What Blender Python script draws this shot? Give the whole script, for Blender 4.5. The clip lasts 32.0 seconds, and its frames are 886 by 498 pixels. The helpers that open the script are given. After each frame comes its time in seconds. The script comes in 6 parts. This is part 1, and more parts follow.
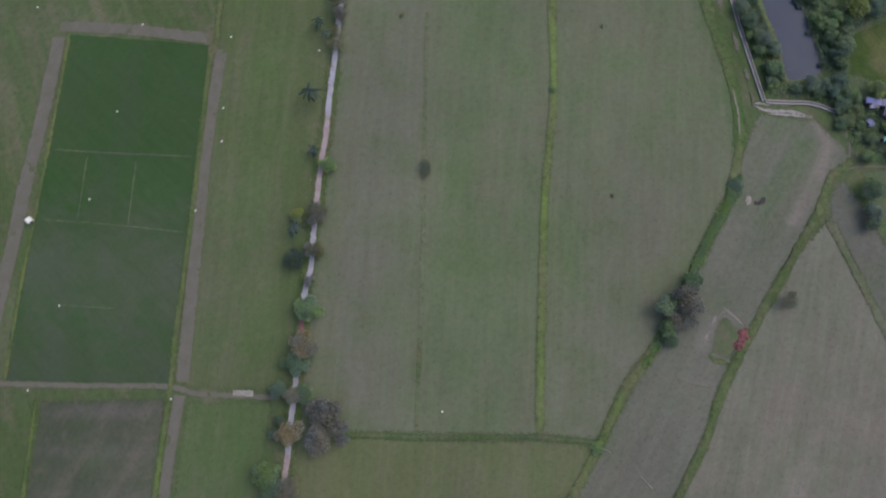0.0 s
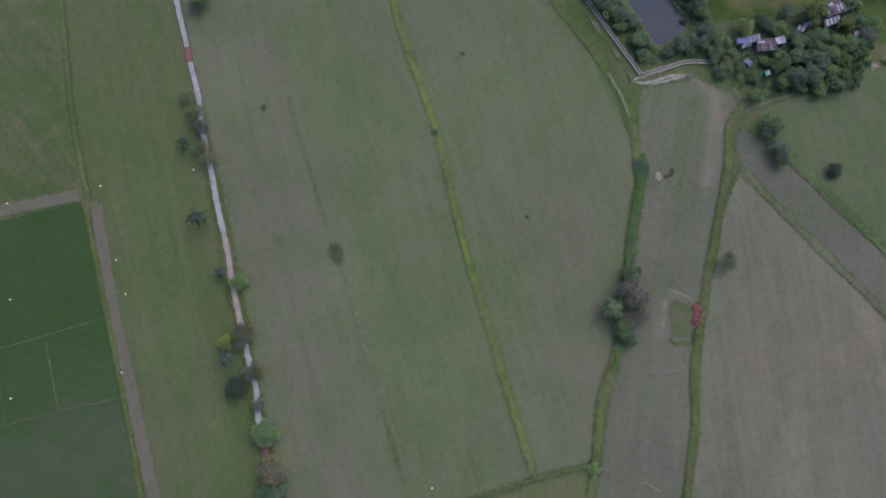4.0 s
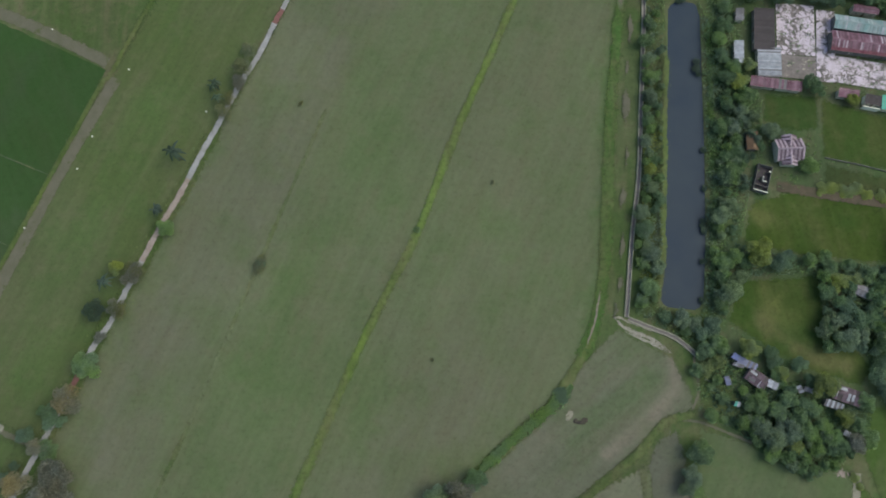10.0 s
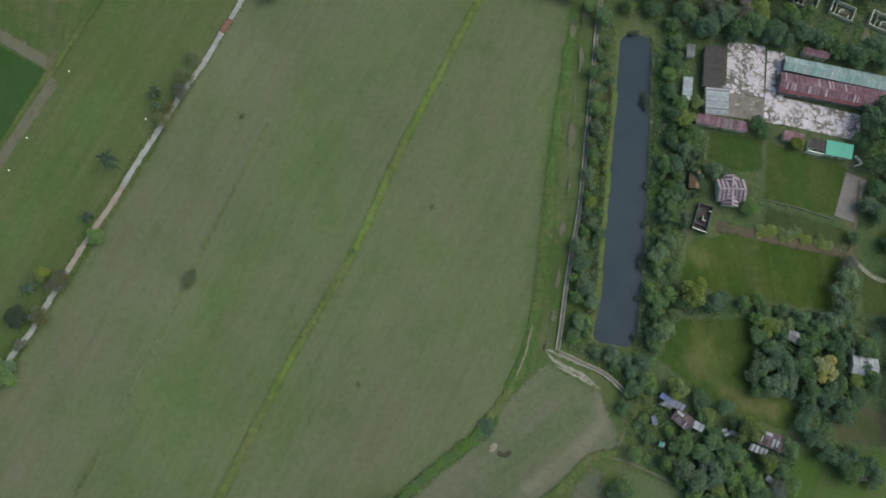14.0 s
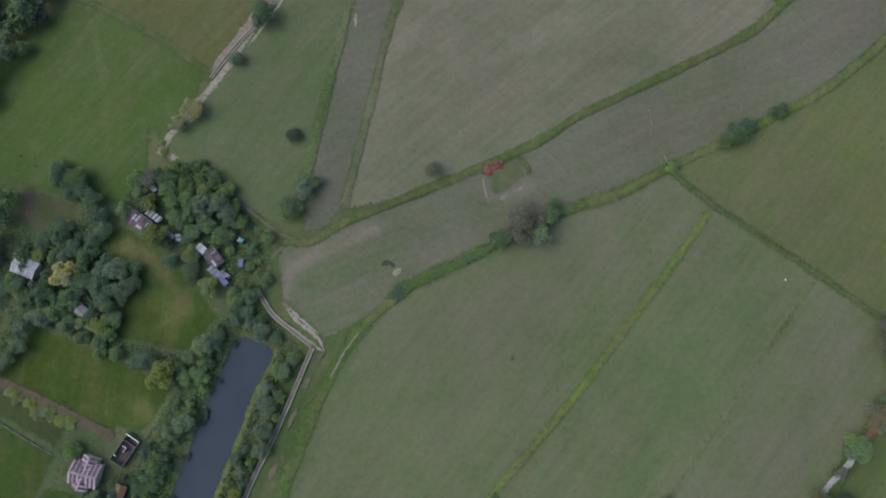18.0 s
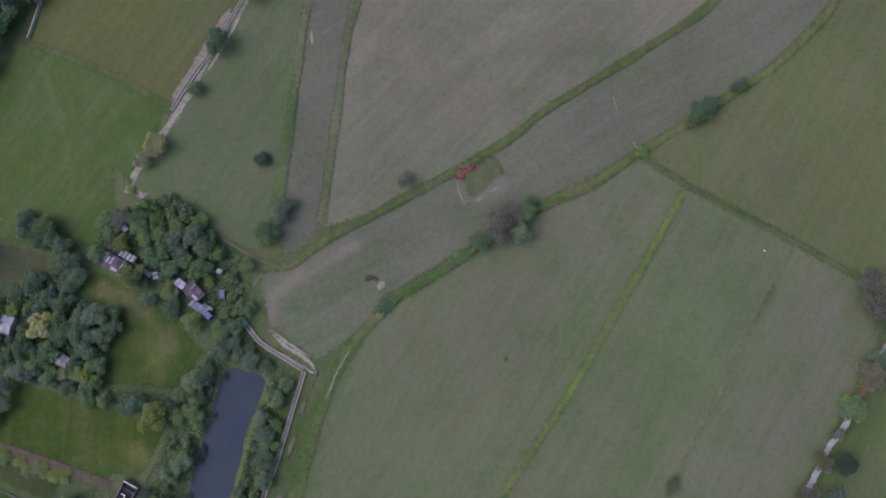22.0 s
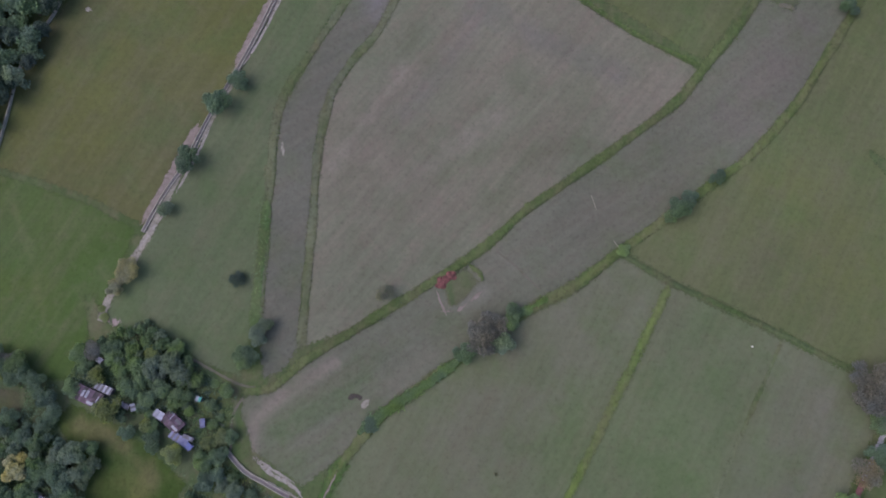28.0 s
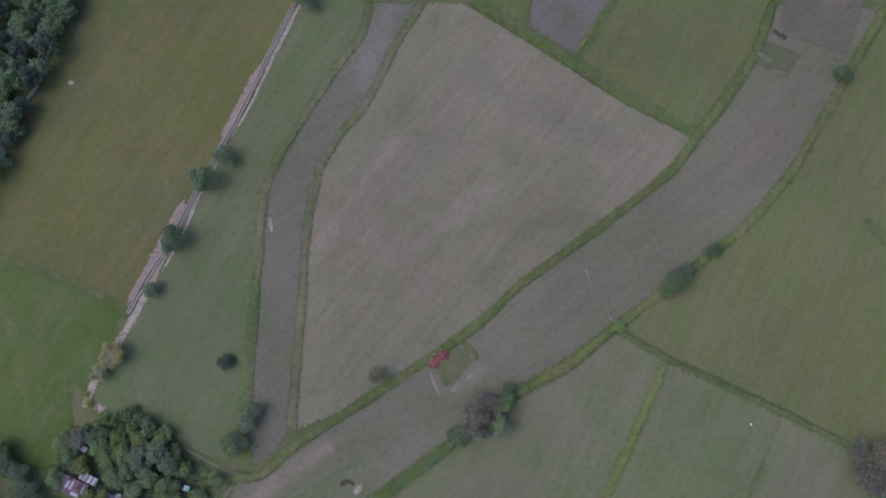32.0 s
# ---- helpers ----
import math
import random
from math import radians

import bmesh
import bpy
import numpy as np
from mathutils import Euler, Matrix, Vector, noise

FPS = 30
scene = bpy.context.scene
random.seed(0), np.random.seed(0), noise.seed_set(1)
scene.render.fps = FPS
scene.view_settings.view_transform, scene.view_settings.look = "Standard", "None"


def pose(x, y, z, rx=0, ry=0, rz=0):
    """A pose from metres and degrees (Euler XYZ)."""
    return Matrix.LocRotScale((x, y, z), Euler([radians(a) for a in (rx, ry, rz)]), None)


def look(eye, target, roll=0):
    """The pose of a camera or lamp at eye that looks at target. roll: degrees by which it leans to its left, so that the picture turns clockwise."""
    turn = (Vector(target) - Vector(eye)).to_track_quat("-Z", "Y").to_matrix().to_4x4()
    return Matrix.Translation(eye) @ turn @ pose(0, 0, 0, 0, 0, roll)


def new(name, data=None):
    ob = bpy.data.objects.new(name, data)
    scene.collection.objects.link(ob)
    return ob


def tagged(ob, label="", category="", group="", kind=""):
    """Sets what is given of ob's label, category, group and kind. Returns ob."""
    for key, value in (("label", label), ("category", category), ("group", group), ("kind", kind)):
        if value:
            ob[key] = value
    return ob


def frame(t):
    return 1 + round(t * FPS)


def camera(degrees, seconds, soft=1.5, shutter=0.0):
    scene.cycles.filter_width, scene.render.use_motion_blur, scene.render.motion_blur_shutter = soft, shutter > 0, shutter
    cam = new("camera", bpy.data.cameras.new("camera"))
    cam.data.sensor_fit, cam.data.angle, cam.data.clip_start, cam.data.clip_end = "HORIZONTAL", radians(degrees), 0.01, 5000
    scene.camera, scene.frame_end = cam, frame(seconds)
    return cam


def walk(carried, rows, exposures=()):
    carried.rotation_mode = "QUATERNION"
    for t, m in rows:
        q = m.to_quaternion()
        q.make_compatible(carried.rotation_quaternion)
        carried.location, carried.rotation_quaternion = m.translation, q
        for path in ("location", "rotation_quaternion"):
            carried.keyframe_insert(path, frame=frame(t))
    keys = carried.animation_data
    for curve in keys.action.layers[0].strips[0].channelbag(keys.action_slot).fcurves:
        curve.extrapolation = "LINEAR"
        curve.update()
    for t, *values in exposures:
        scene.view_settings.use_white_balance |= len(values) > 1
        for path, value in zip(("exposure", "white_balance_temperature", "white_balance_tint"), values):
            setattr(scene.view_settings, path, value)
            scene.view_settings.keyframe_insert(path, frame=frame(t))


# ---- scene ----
from mathutils.geometry import delaunay_2d_cdt

cam = camera(69.8, 32.0, soft=1.75, shutter=1.0)
PATH = [
    (0, (-150.113, -44.559, 233.186), (-149.995, -44.266, 231.212), 0.9),
    (0.5, (-149.367, -41.57, 232.596), (-149.226, -41.299, 230.619), 1.4),
    (1, (-146.388, -41.503, 231.687), (-146.216, -41.252, 229.711), -0.7),
    (1.5, (-142.795, -42.542, 231.356), (-142.62, -42.277, 229.381), -4.7),
    (2, (-139.402, -39.429, 231.062), (-139.225, -39.175, 229.086), -4.1),
    (2.5, (-135.099, -37.264, 231.09), (-134.923, -37.012, 229.114), -4.9),
    (3, (-130.795, -36.681, 231.011), (-130.62, -36.419, 229.036), -6.4),
    (3.5, (-126.601, -34.548, 230.724), (-126.422, -34.289, 228.749), -5.6),
    (5.5, (-107.715, -33.161, 228.496), (-107.531, -32.855, 226.528), -4.7),
    (6, (-103.227, -30.934, 228.608), (-103.09, -30.605, 226.64), -2.0),
    (6.5, (-98.41, -30.916, 228.521), (-98.271, -30.577, 226.555), -1.8),
    (7, (-92.566, -29.445, 228.44), (-92.458, -29.098, 226.473), -1.4),
    (7.5, (-88.969, -25.025, 228.935), (-88.94, -24.682, 226.965), 2.4),
    (8, (-84.104, -24.152, 228.481), (-84.078, -23.8, 226.513), 2.3),
    (8.5, (-79.336, -22.44, 228.251), (-79.315, -22.085, 226.283), 2.0),
    (9, (-74.609, -20.149, 228.109), (-74.593, -19.794, 226.141), 1.3),
    (9.5, (-70.485, -18.22, 227.861), (-70.469, -17.862, 225.894), 1.2),
    (10, (-65.709, -15.391, 227.851), (-65.701, -15.035, 225.883), 0.1),
    (10.5, (-61.862, -12.415, 227.491), (-61.853, -12.058, 225.523), 0.1),
    (11, (-56.517, -9.953, 227.203), (-56.514, -9.586, 225.237), -0.3),
    (11.5, (-53.313, -6.532, 227.543), (-53.305, -6.159, 225.578), 2.6),
    (12, (-50.446, -4.738, 227.432), (-50.425, -4.367, 225.466), 4.5),
    (12.5, (-47.375, -3.447, 227.726), (-47.343, -3.085, 225.759), 5.6),
    (13, (-46.171, -4.395, 227.264), (-46.122, -4.031, 225.298), 7.7),
    (13.5, (-45.794, -4.674, 226.977), (-45.753, -4.321, 225.009), 8.2),
    (13.9, (-45.935, -5.523, 227.128), (-45.895, -5.170, 225.160), 8.2),
    (14.2, (-46.041, -6.160, 227.241), (-46.001, -5.807, 225.273), 8.2),
    (14.5, (-46.146, -6.797, 227.354), (-46.083, -6.446, 225.386), 7.8),
    (14.8, (-46.252, -7.434, 227.467), (-46.114, -7.099, 225.500), 6.6),
    (15.1, (-46.358, -8.072, 227.580), (-46.124, -7.784, 225.615), 4.9),
    (15.5, (-46.499, -8.921, 227.731), (-46.163, -8.741, 225.768), 2.6),
    (16, (-46.825, -9.946, 227.920), (-46.446, -9.935, 225.956), -1.8),
    (16.5, (-46.660, -10.958, 228.122), (-46.344, -11.114, 226.154), -4.6),
    (17, (-46.664, -12.039, 228.257), (-46.478, -12.300, 226.283), -5.0),
    (17.5, (-47.275, -13.270, 228.439), (-47.160, -13.550, 226.463), -5.3),
    (18, (-47.64, -14.18, 228.702), (-47.541, -14.456, 226.724), -5.7),
    (18.5, (-47.777, -14.746, 228.712), (-47.686, -15.021, 226.733), -5.5),
    (19, (-47.636, -14.735, 228.766), (-47.552, -15.011, 226.787), -4.7),
    (19.5, (-47.728, -14.842, 228.783), (-47.649, -15.119, 226.804), -4.3),
    (20, (-45.992, -13.291, 228.075), (-45.932, -13.583, 226.097), -0.8),
    (20.5, (-46.544, -13.048, 228.038), (-46.491, -13.342, 226.061), -0.8),
    (21, (-46.447, -14.336, 228.224), (-46.401, -14.625, 226.245), -0.3),
    (21.5, (-45.908, -14.233, 227.984), (-45.872, -14.531, 226.006), 1.1),
    (22, (-46.48, -15.812, 228.05), (-46.444, -16.109, 226.072), 0.7),
    (22.5, (-46.368, -17.509, 228.198), (-46.336, -17.807, 226.221), 1.0),
    (23, (-46.433, -19.65, 228.29), (-46.404, -19.949, 226.313), 1.2),
    (23.5, (-46.446, -21.636, 228.549), (-46.42, -21.94, 226.572), 1.4),
    (24, (-46.771, -24.714, 228.653), (-46.746, -25.018, 226.676), 1.3),
    (24.5, (-46.618, -27.319, 228.566), (-46.596, -27.629, 226.59), 1.7),
    (25, (-46.504, -30.886, 228.686), (-46.484, -31.2, 226.711), 1.8),
    (25.5, (-46.895, -34.643, 228.898), (-46.873, -34.962, 226.924), 1.3),
    (27.5, (-47.46, -48.503, 229.288), (-47.437, -48.839, 227.317), 0.9),
    (28, (-47.11, -52.582, 229.568), (-47.091, -52.914, 227.596), 1.3),
    (28.5, (-47.255, -55.733, 229.597), (-47.236, -56.069, 227.625), 1.2),
    (29, (-47.17, -58.501, 229.469), (-47.154, -58.845, 227.499), 1.5),
    (29.5, (-46.827, -62.247, 229.708), (-46.814, -62.59, 227.738), 2.1),
    (30, (-46.723, -65.286, 229.706), (-46.712, -65.633, 227.736), 2.2),
    (30.5, (-46.574, -68.665, 229.8), (-46.565, -69.014, 227.83), 2.5),
    (31, (-46.669, -72.026, 229.875), (-46.659, -72.376, 227.905), 2.4),
    (31.5, (-46.718, -76.049, 229.865), (-46.709, -76.394, 227.895), 2.4),
    (32, (-45.944, -79.011, 229.844), (-45.942, -79.361, 227.874), 3.5),
]

EXPOSURE = 0.15
TINTS = ((0, -0.01, 6200, 12), (3, -0.03, 6200, 11), (6, -0.04, 6230, 9), (8, -0.04, 6540, 4), (9, -0.03, 6850, -5), (11, -0.01, 7120, -15), (13.5, 0.02, 7340, -18), (16, 0.01, 7200, -14), (17, -0.01, 6950, -9), (18, -0.01, 6640, -3), (20, -0.01, 6390, 7), (24, 0.0, 6150, 15), (28, 0.01, 6170, 16), (32, 0.05, 6160, 18))
walk(cam, [(t, look(eye, target, roll)) for t, eye, target, roll in PATH], [(t, EXPOSURE + e, k, g) for t, e, k, g in TINTS])

# ---- light: an overcast day, the brighter side of the sky in the east ----
SUN_EL, SUN_AZ = 50.0, 80.0
world = bpy.data.worlds.new("overcast_sky")
scene.world = world
world.use_nodes = True
wn = world.node_tree
wn.nodes.clear()
sky = wn.nodes.new("ShaderNodeTexSky")
sky.sky_type = "NISHITA"
sky.sun_disc = False
sky.sun_elevation = radians(SUN_EL)
sky.sun_rotation = radians(SUN_AZ)
sky.air_density, sky.dust_density, sky.ozone_density = 1.0, 4.0, 1.0
bg = wn.nodes.new("ShaderNodeBackground")
bg.inputs["Strength"].default_value = 0.15
wo = wn.nodes.new("ShaderNodeOutputWorld")
wn.links.new(sky.outputs[0], bg.inputs["Color"])
wn.links.new(bg.outputs[0], wo.inputs["Surface"])

sun_data = bpy.data.lights.new("sun", "SUN")
sun_data.energy, sun_data.angle, sun_data.color = 0.7, radians(80), (1.0, 0.95, 0.88)
sun = new("sun", sun_data)
az = radians(SUN_AZ)
sun.matrix_world = look((60 * math.sin(az), 60 * math.cos(az), 60 * math.tan(radians(SUN_EL))), (0, 0, 0))


# ---- materials ----
def material(name):
    m = bpy.data.materials.new(name)
    m.use_nodes = True
    return m, m.node_tree.nodes, m.node_tree.links, m.node_tree.nodes["Principled BSDF"]


def noise_node(nodes, links, coord, scale, detail=4, rough=0.55):
    n = nodes.new("ShaderNodeTexNoise")
    n.inputs["Scale"].default_value, n.inputs["Detail"].default_value, n.inputs["Roughness"].default_value = scale, detail, rough
    links.new(coord, n.inputs["Vector"])
    return n.outputs["Fac"]


def ranged(nodes, links, value, lo, hi, out_lo, out_hi):
    n = nodes.new("ShaderNodeMapRange")
    for k, v in (("From Min", lo), ("From Max", hi), ("To Min", out_lo), ("To Max", out_hi)):
        n.inputs[k].default_value = v
    links.new(value, n.inputs["Value"])
    return n.outputs["Result"]


def mixed(nodes, links, fac, a, b, mode="MIX"):
    n = nodes.new("ShaderNodeMix")
    n.data_type, n.blend_type = "RGBA", mode
    for sock, v in ((n.inputs[0], fac), (n.inputs[6], a), (n.inputs[7], b)):
        if isinstance(v, (int, float)):
            sock.default_value = v
        elif isinstance(v, tuple):
            sock.default_value = (*v, 1)
        else:
            links.new(v, sock)
    return n.outputs[2]


def bumped(nodes, links, bsdf, height, strength, distance):
    b = nodes.new("ShaderNodeBump")
    b.inputs["Strength"].default_value, b.inputs["Distance"].default_value = strength, distance
    links.new(height, b.inputs["Height"])
    links.new(b.outputs[0], bsdf.inputs["Normal"])


def thinned(nodes, links, bsdf, coord):
    """Worn edges: the cover breaks up and gives out towards the mesh's edge layer."""
    att = nodes.new("ShaderNodeAttribute")
    att.attribute_name = "edge"
    add = nodes.new("ShaderNodeMath")
    add.operation = "ADD"
    links.new(att.outputs["Fac"], add.inputs[0])
    links.new(ranged(nodes, links, noise_node(nodes, links, coord, 0.9, 6, 0.85), 0.3, 0.7, -0.62, 0.62), add.inputs[1])
    clear = nodes.new("ShaderNodeBsdfTransparent")
    both = nodes.new("ShaderNodeMixShader")
    links.new(ranged(nodes, links, add.outputs[0], 0.46, 0.54, 0, 1), both.inputs[0])
    links.new(clear.outputs[0], both.inputs[1])
    links.new(bsdf.outputs[0], both.inputs[2])
    links.new(both.outputs[0], nodes["Material Output"].inputs["Surface"])


def field_material(name, turn=0.0, streak=0.0, spacing=1.2, mottle=0.5, fleck=(0.16, 0.13, 0.10), green=(0.075, 0.125, 0.045), worn=False):
    """Ground whose colour lies in the mesh's cover layer, broken up by patches, rows along one direction and fine grain."""
    m, nodes, links, bsdf = material(name)
    tc = nodes.new("ShaderNodeNewGeometry").outputs["Position"]
    att = nodes.new("ShaderNodeAttribute")
    att.attribute_name = "cover"

    def rows(across, along, detail):
        mp = nodes.new("ShaderNodeMapping")
        mp.vector_type = "TEXTURE"
        mp.inputs["Rotation"].default_value = (0, 0, radians(turn))
        mp.inputs["Scale"].default_value = (across, along, 1)
        links.new(tc, mp.inputs["Vector"])
        return noise_node(nodes, links, mp.outputs[0], 1.0, detail, 0.6)

    wide = rows(9.0, 60.0, 4)
    patch = noise_node(nodes, links, tc, 0.05, 5)
    blot = noise_node(nodes, links, tc, 0.16, 5)
    col = mixed(nodes, links, ranged(nodes, links, wide, 0.46, 0.70, 0.0, 0.75 * mottle), att.outputs["Color"], fleck)
    col = mixed(nodes, links, ranged(nodes, links, patch, 0.48, 0.7, 0.0, 0.8 * mottle), col, green)
    col = mixed(nodes, links, ranged(nodes, links, blot, 0.52, 0.72, 0.0, 0.6 * mottle), col, fleck)
    mid = ranged(nodes, links, noise_node(nodes, links, tc, 0.45, 5, 0.6), 0.3, 0.7, 1 - 0.14 * mottle, 1 + 0.14 * mottle)
    fine = noise_node(nodes, links, tc, 1.7, 4, 0.7)
    grain = ranged(nodes, links, fine, 0.3, 0.7, 1 - 0.10 * mottle, 1 + 0.10 * mottle)
    thin = ranged(nodes, links, rows(spacing, 30.0, 3), 0.3, 0.7, 1 - streak, 1 + streak)
    swath = ranged(nodes, links, rows(3.4, 34.0, 4), 0.3, 0.7, 1 - 0.11 * mottle, 1 + 0.11 * mottle)
    broad = ranged(nodes, links, noise_node(nodes, links, tc, 0.018, 4, 0.5), 0.3, 0.7, 1 - 0.16 * mottle, 1 + 0.16 * mottle)
    clump = ranged(nodes, links, noise_node(nodes, links, tc, 0.75, 3, 0.5), 0.56, 0.68, 1.0, 1 - 0.22 * mottle)
    for f in (mid, grain, thin, swath, broad, clump):
        col = mixed(nodes, links, 1.0, col, f, "MULTIPLY")
    links.new(col, bsdf.inputs["Base Color"])
    bsdf.inputs["Roughness"].default_value = 0.95
    bsdf.inputs["Specular IOR Level"].default_value = 0.15
    bumped(nodes, links, bsdf, fine, 0.08, 0.1)
    if worn:
        thinned(nodes, links, bsdf, tc)
    return m


def surface(name, c1, c2, scale=1.0, rough=0.85, fine=6.0, amount=0.35, bump=0.02, metal=0.0, vary=0.0, spots=None, worn=False):
    """Two-tone weathered surface; spots: a stain colour, its scale and threshold."""
    m, nodes, links, bsdf = material(name)
    tc = nodes.new("ShaderNodeNewGeometry").outputs["Position"]
    f = ranged(nodes, links, noise_node(nodes, links, tc, scale, 5, 0.6), 0.35, 0.65, 0, 1)
    col = mixed(nodes, links, f, c1, c2)
    if spots:
        stain = ranged(nodes, links, noise_node(nodes, links, tc, spots[1], 6, 0.65), spots[2], spots[2] + 0.05, 0, 1)
        col = mixed(nodes, links, stain, col, spots[0])
    g = noise_node(nodes, links, tc, fine, 3, 0.7)
    col = mixed(nodes, links, 1.0, col, ranged(nodes, links, g, 0.25, 0.75, 1 - amount, 1 + amount), "MULTIPLY")
    if vary:
        oi = nodes.new("ShaderNodeObjectInfo")
        col = mixed(nodes, links, 1.0, col, ranged(nodes, links, oi.outputs["Random"], 0, 1, 1 - vary, 1 + vary), "MULTIPLY")
    links.new(col, bsdf.inputs["Base Color"])
    bsdf.inputs["Roughness"].default_value, bsdf.inputs["Metallic"].default_value = rough, metal
    bsdf.inputs["Specular IOR Level"].default_value = 0.3
    bumped(nodes, links, bsdf, g, 0.5, bump)
    if worn:
        thinned(nodes, links, bsdf, tc)
    return m


def leaf_material(name, col, spread=0.22):
    """Leaves: each clump a tone of its own, each tree a little lighter or darker."""
    m, nodes, links, bsdf = material(name)
    geo = nodes.new("ShaderNodeNewGeometry")
    oi = nodes.new("ShaderNodeObjectInfo")
    tc = nodes.new("ShaderNodeTexCoord").outputs["Object"]
    a = ranged(nodes, links, geo.outputs["Random Per Island"], 0, 1, 1 - spread, 1 + spread)
    b = ranged(nodes, links, oi.outputs["Random"], 0, 1, 0.84, 1.16)
    c = ranged(nodes, links, noise_node(nodes, links, tc, 2.6, 3), 0.3, 0.7, 0.86, 1.14)
    grey = sum(col) / 3
    hue = ranged(nodes, links, noise_node(nodes, links, geo.outputs["Position"], 0.11, 2), 0.35, 0.65, 0, 1)
    warm = (col[0] * 1.14, col[1] * 1.04, col[2] * 0.86)
    cool = tuple(0.55 * v + 0.45 * grey * f for v, f in zip(col, (0.88, 1.05, 1.09)))
    out = mixed(nodes, links, hue, warm, cool)
    for f in (a, b, c):
        out = mixed(nodes, links, 1.0, out, f, "MULTIPLY")
    links.new(out, bsdf.inputs["Base Color"])
    bsdf.inputs["Roughness"].default_value = 0.7
    bsdf.inputs["Specular IOR Level"].default_value = 0.2
    thin = nodes.new("ShaderNodeBsdfTranslucent")
    links.new(out, thin.inputs["Color"])
    both = nodes.new("ShaderNodeMixShader")
    both.inputs[0].default_value = 0.3
    links.new(bsdf.outputs[0], both.inputs[1])
    links.new(thin.outputs[0], both.inputs[2])
    links.new(both.outputs[0], nodes["Material Output"].inputs["Surface"])
    return m


def yard_material():
    """White lime-washed slabs, flaking in plates, with black mould along the cracks."""
    m, nodes, links, bsdf = material("mouldy_white_slab")
    tc = nodes.new("ShaderNodeNewGeometry").outputs["Position"]

    def near_half(scale, detail):
        d = nodes.new("ShaderNodeMath")
        d.operation = "SUBTRACT"
        links.new(noise_node(nodes, links, tc, scale, detail, 0.6), d.inputs[0])
        d.inputs[1].default_value = 0.5
        a = nodes.new("ShaderNodeMath")
        a.operation = "ABSOLUTE"
        links.new(d.outputs[0], a.inputs[0])
        return a.outputs[0]

    region = noise_node(nodes, links, tc, 0.13, 4, 0.6)
    crack = None
    for scale, lo, hi in ((0.15, 0.0, 0.045), (0.3, -0.01, 0.05)):
        w = nodes.new("ShaderNodeMath")
        w.operation = "SUBTRACT"
        links.new(ranged(nodes, links, region, 0.36, 0.66, lo, hi), w.inputs[0])
        links.new(near_half(scale, 6), w.inputs[1])
        c = ranged(nodes, links, w.outputs[0], -0.012, 0.012, 0, 1)
        if crack is None:
            crack = c
        else:
            big = nodes.new("ShaderNodeMath")
            big.operation = "MAXIMUM"
            links.new(crack, big.inputs[0])
            links.new(c, big.inputs[1])
            crack = big.outputs[0]
    blot = ranged(nodes, links, noise_node(nodes, links, tc, 0.24, 6, 0.7), 0.56, 0.62, 0, 0.9)
    tone = ranged(nodes, links, noise_node(nodes, links, tc, 0.35, 5, 0.6), 0.35, 0.65, 0, 1)
    white = mixed(nodes, links, tone, (0.63, 0.545, 0.70), (0.54, 0.46, 0.58))
    dark = mixed(nodes, links, ranged(nodes, links, noise_node(nodes, links, tc, 1.2, 3), 0.35, 0.65, 0, 1), (0.09, 0.08, 0.088), (0.20, 0.172, 0.185))
    fine = noise_node(nodes, links, tc, 2.2, 4, 0.7)
    col = mixed(nodes, links, blot, mixed(nodes, links, crack, white, dark), (0.158, 0.136, 0.148))
    col = mixed(nodes, links, 1.0, col, ranged(nodes, links, fine, 0.25, 0.75, 0.8, 1.2), "MULTIPLY")
    links.new(col, bsdf.inputs["Base Color"])
    bsdf.inputs["Roughness"].default_value = 0.85
    bumped(nodes, links, bsdf, fine, 0.4, 0.02)
    return m


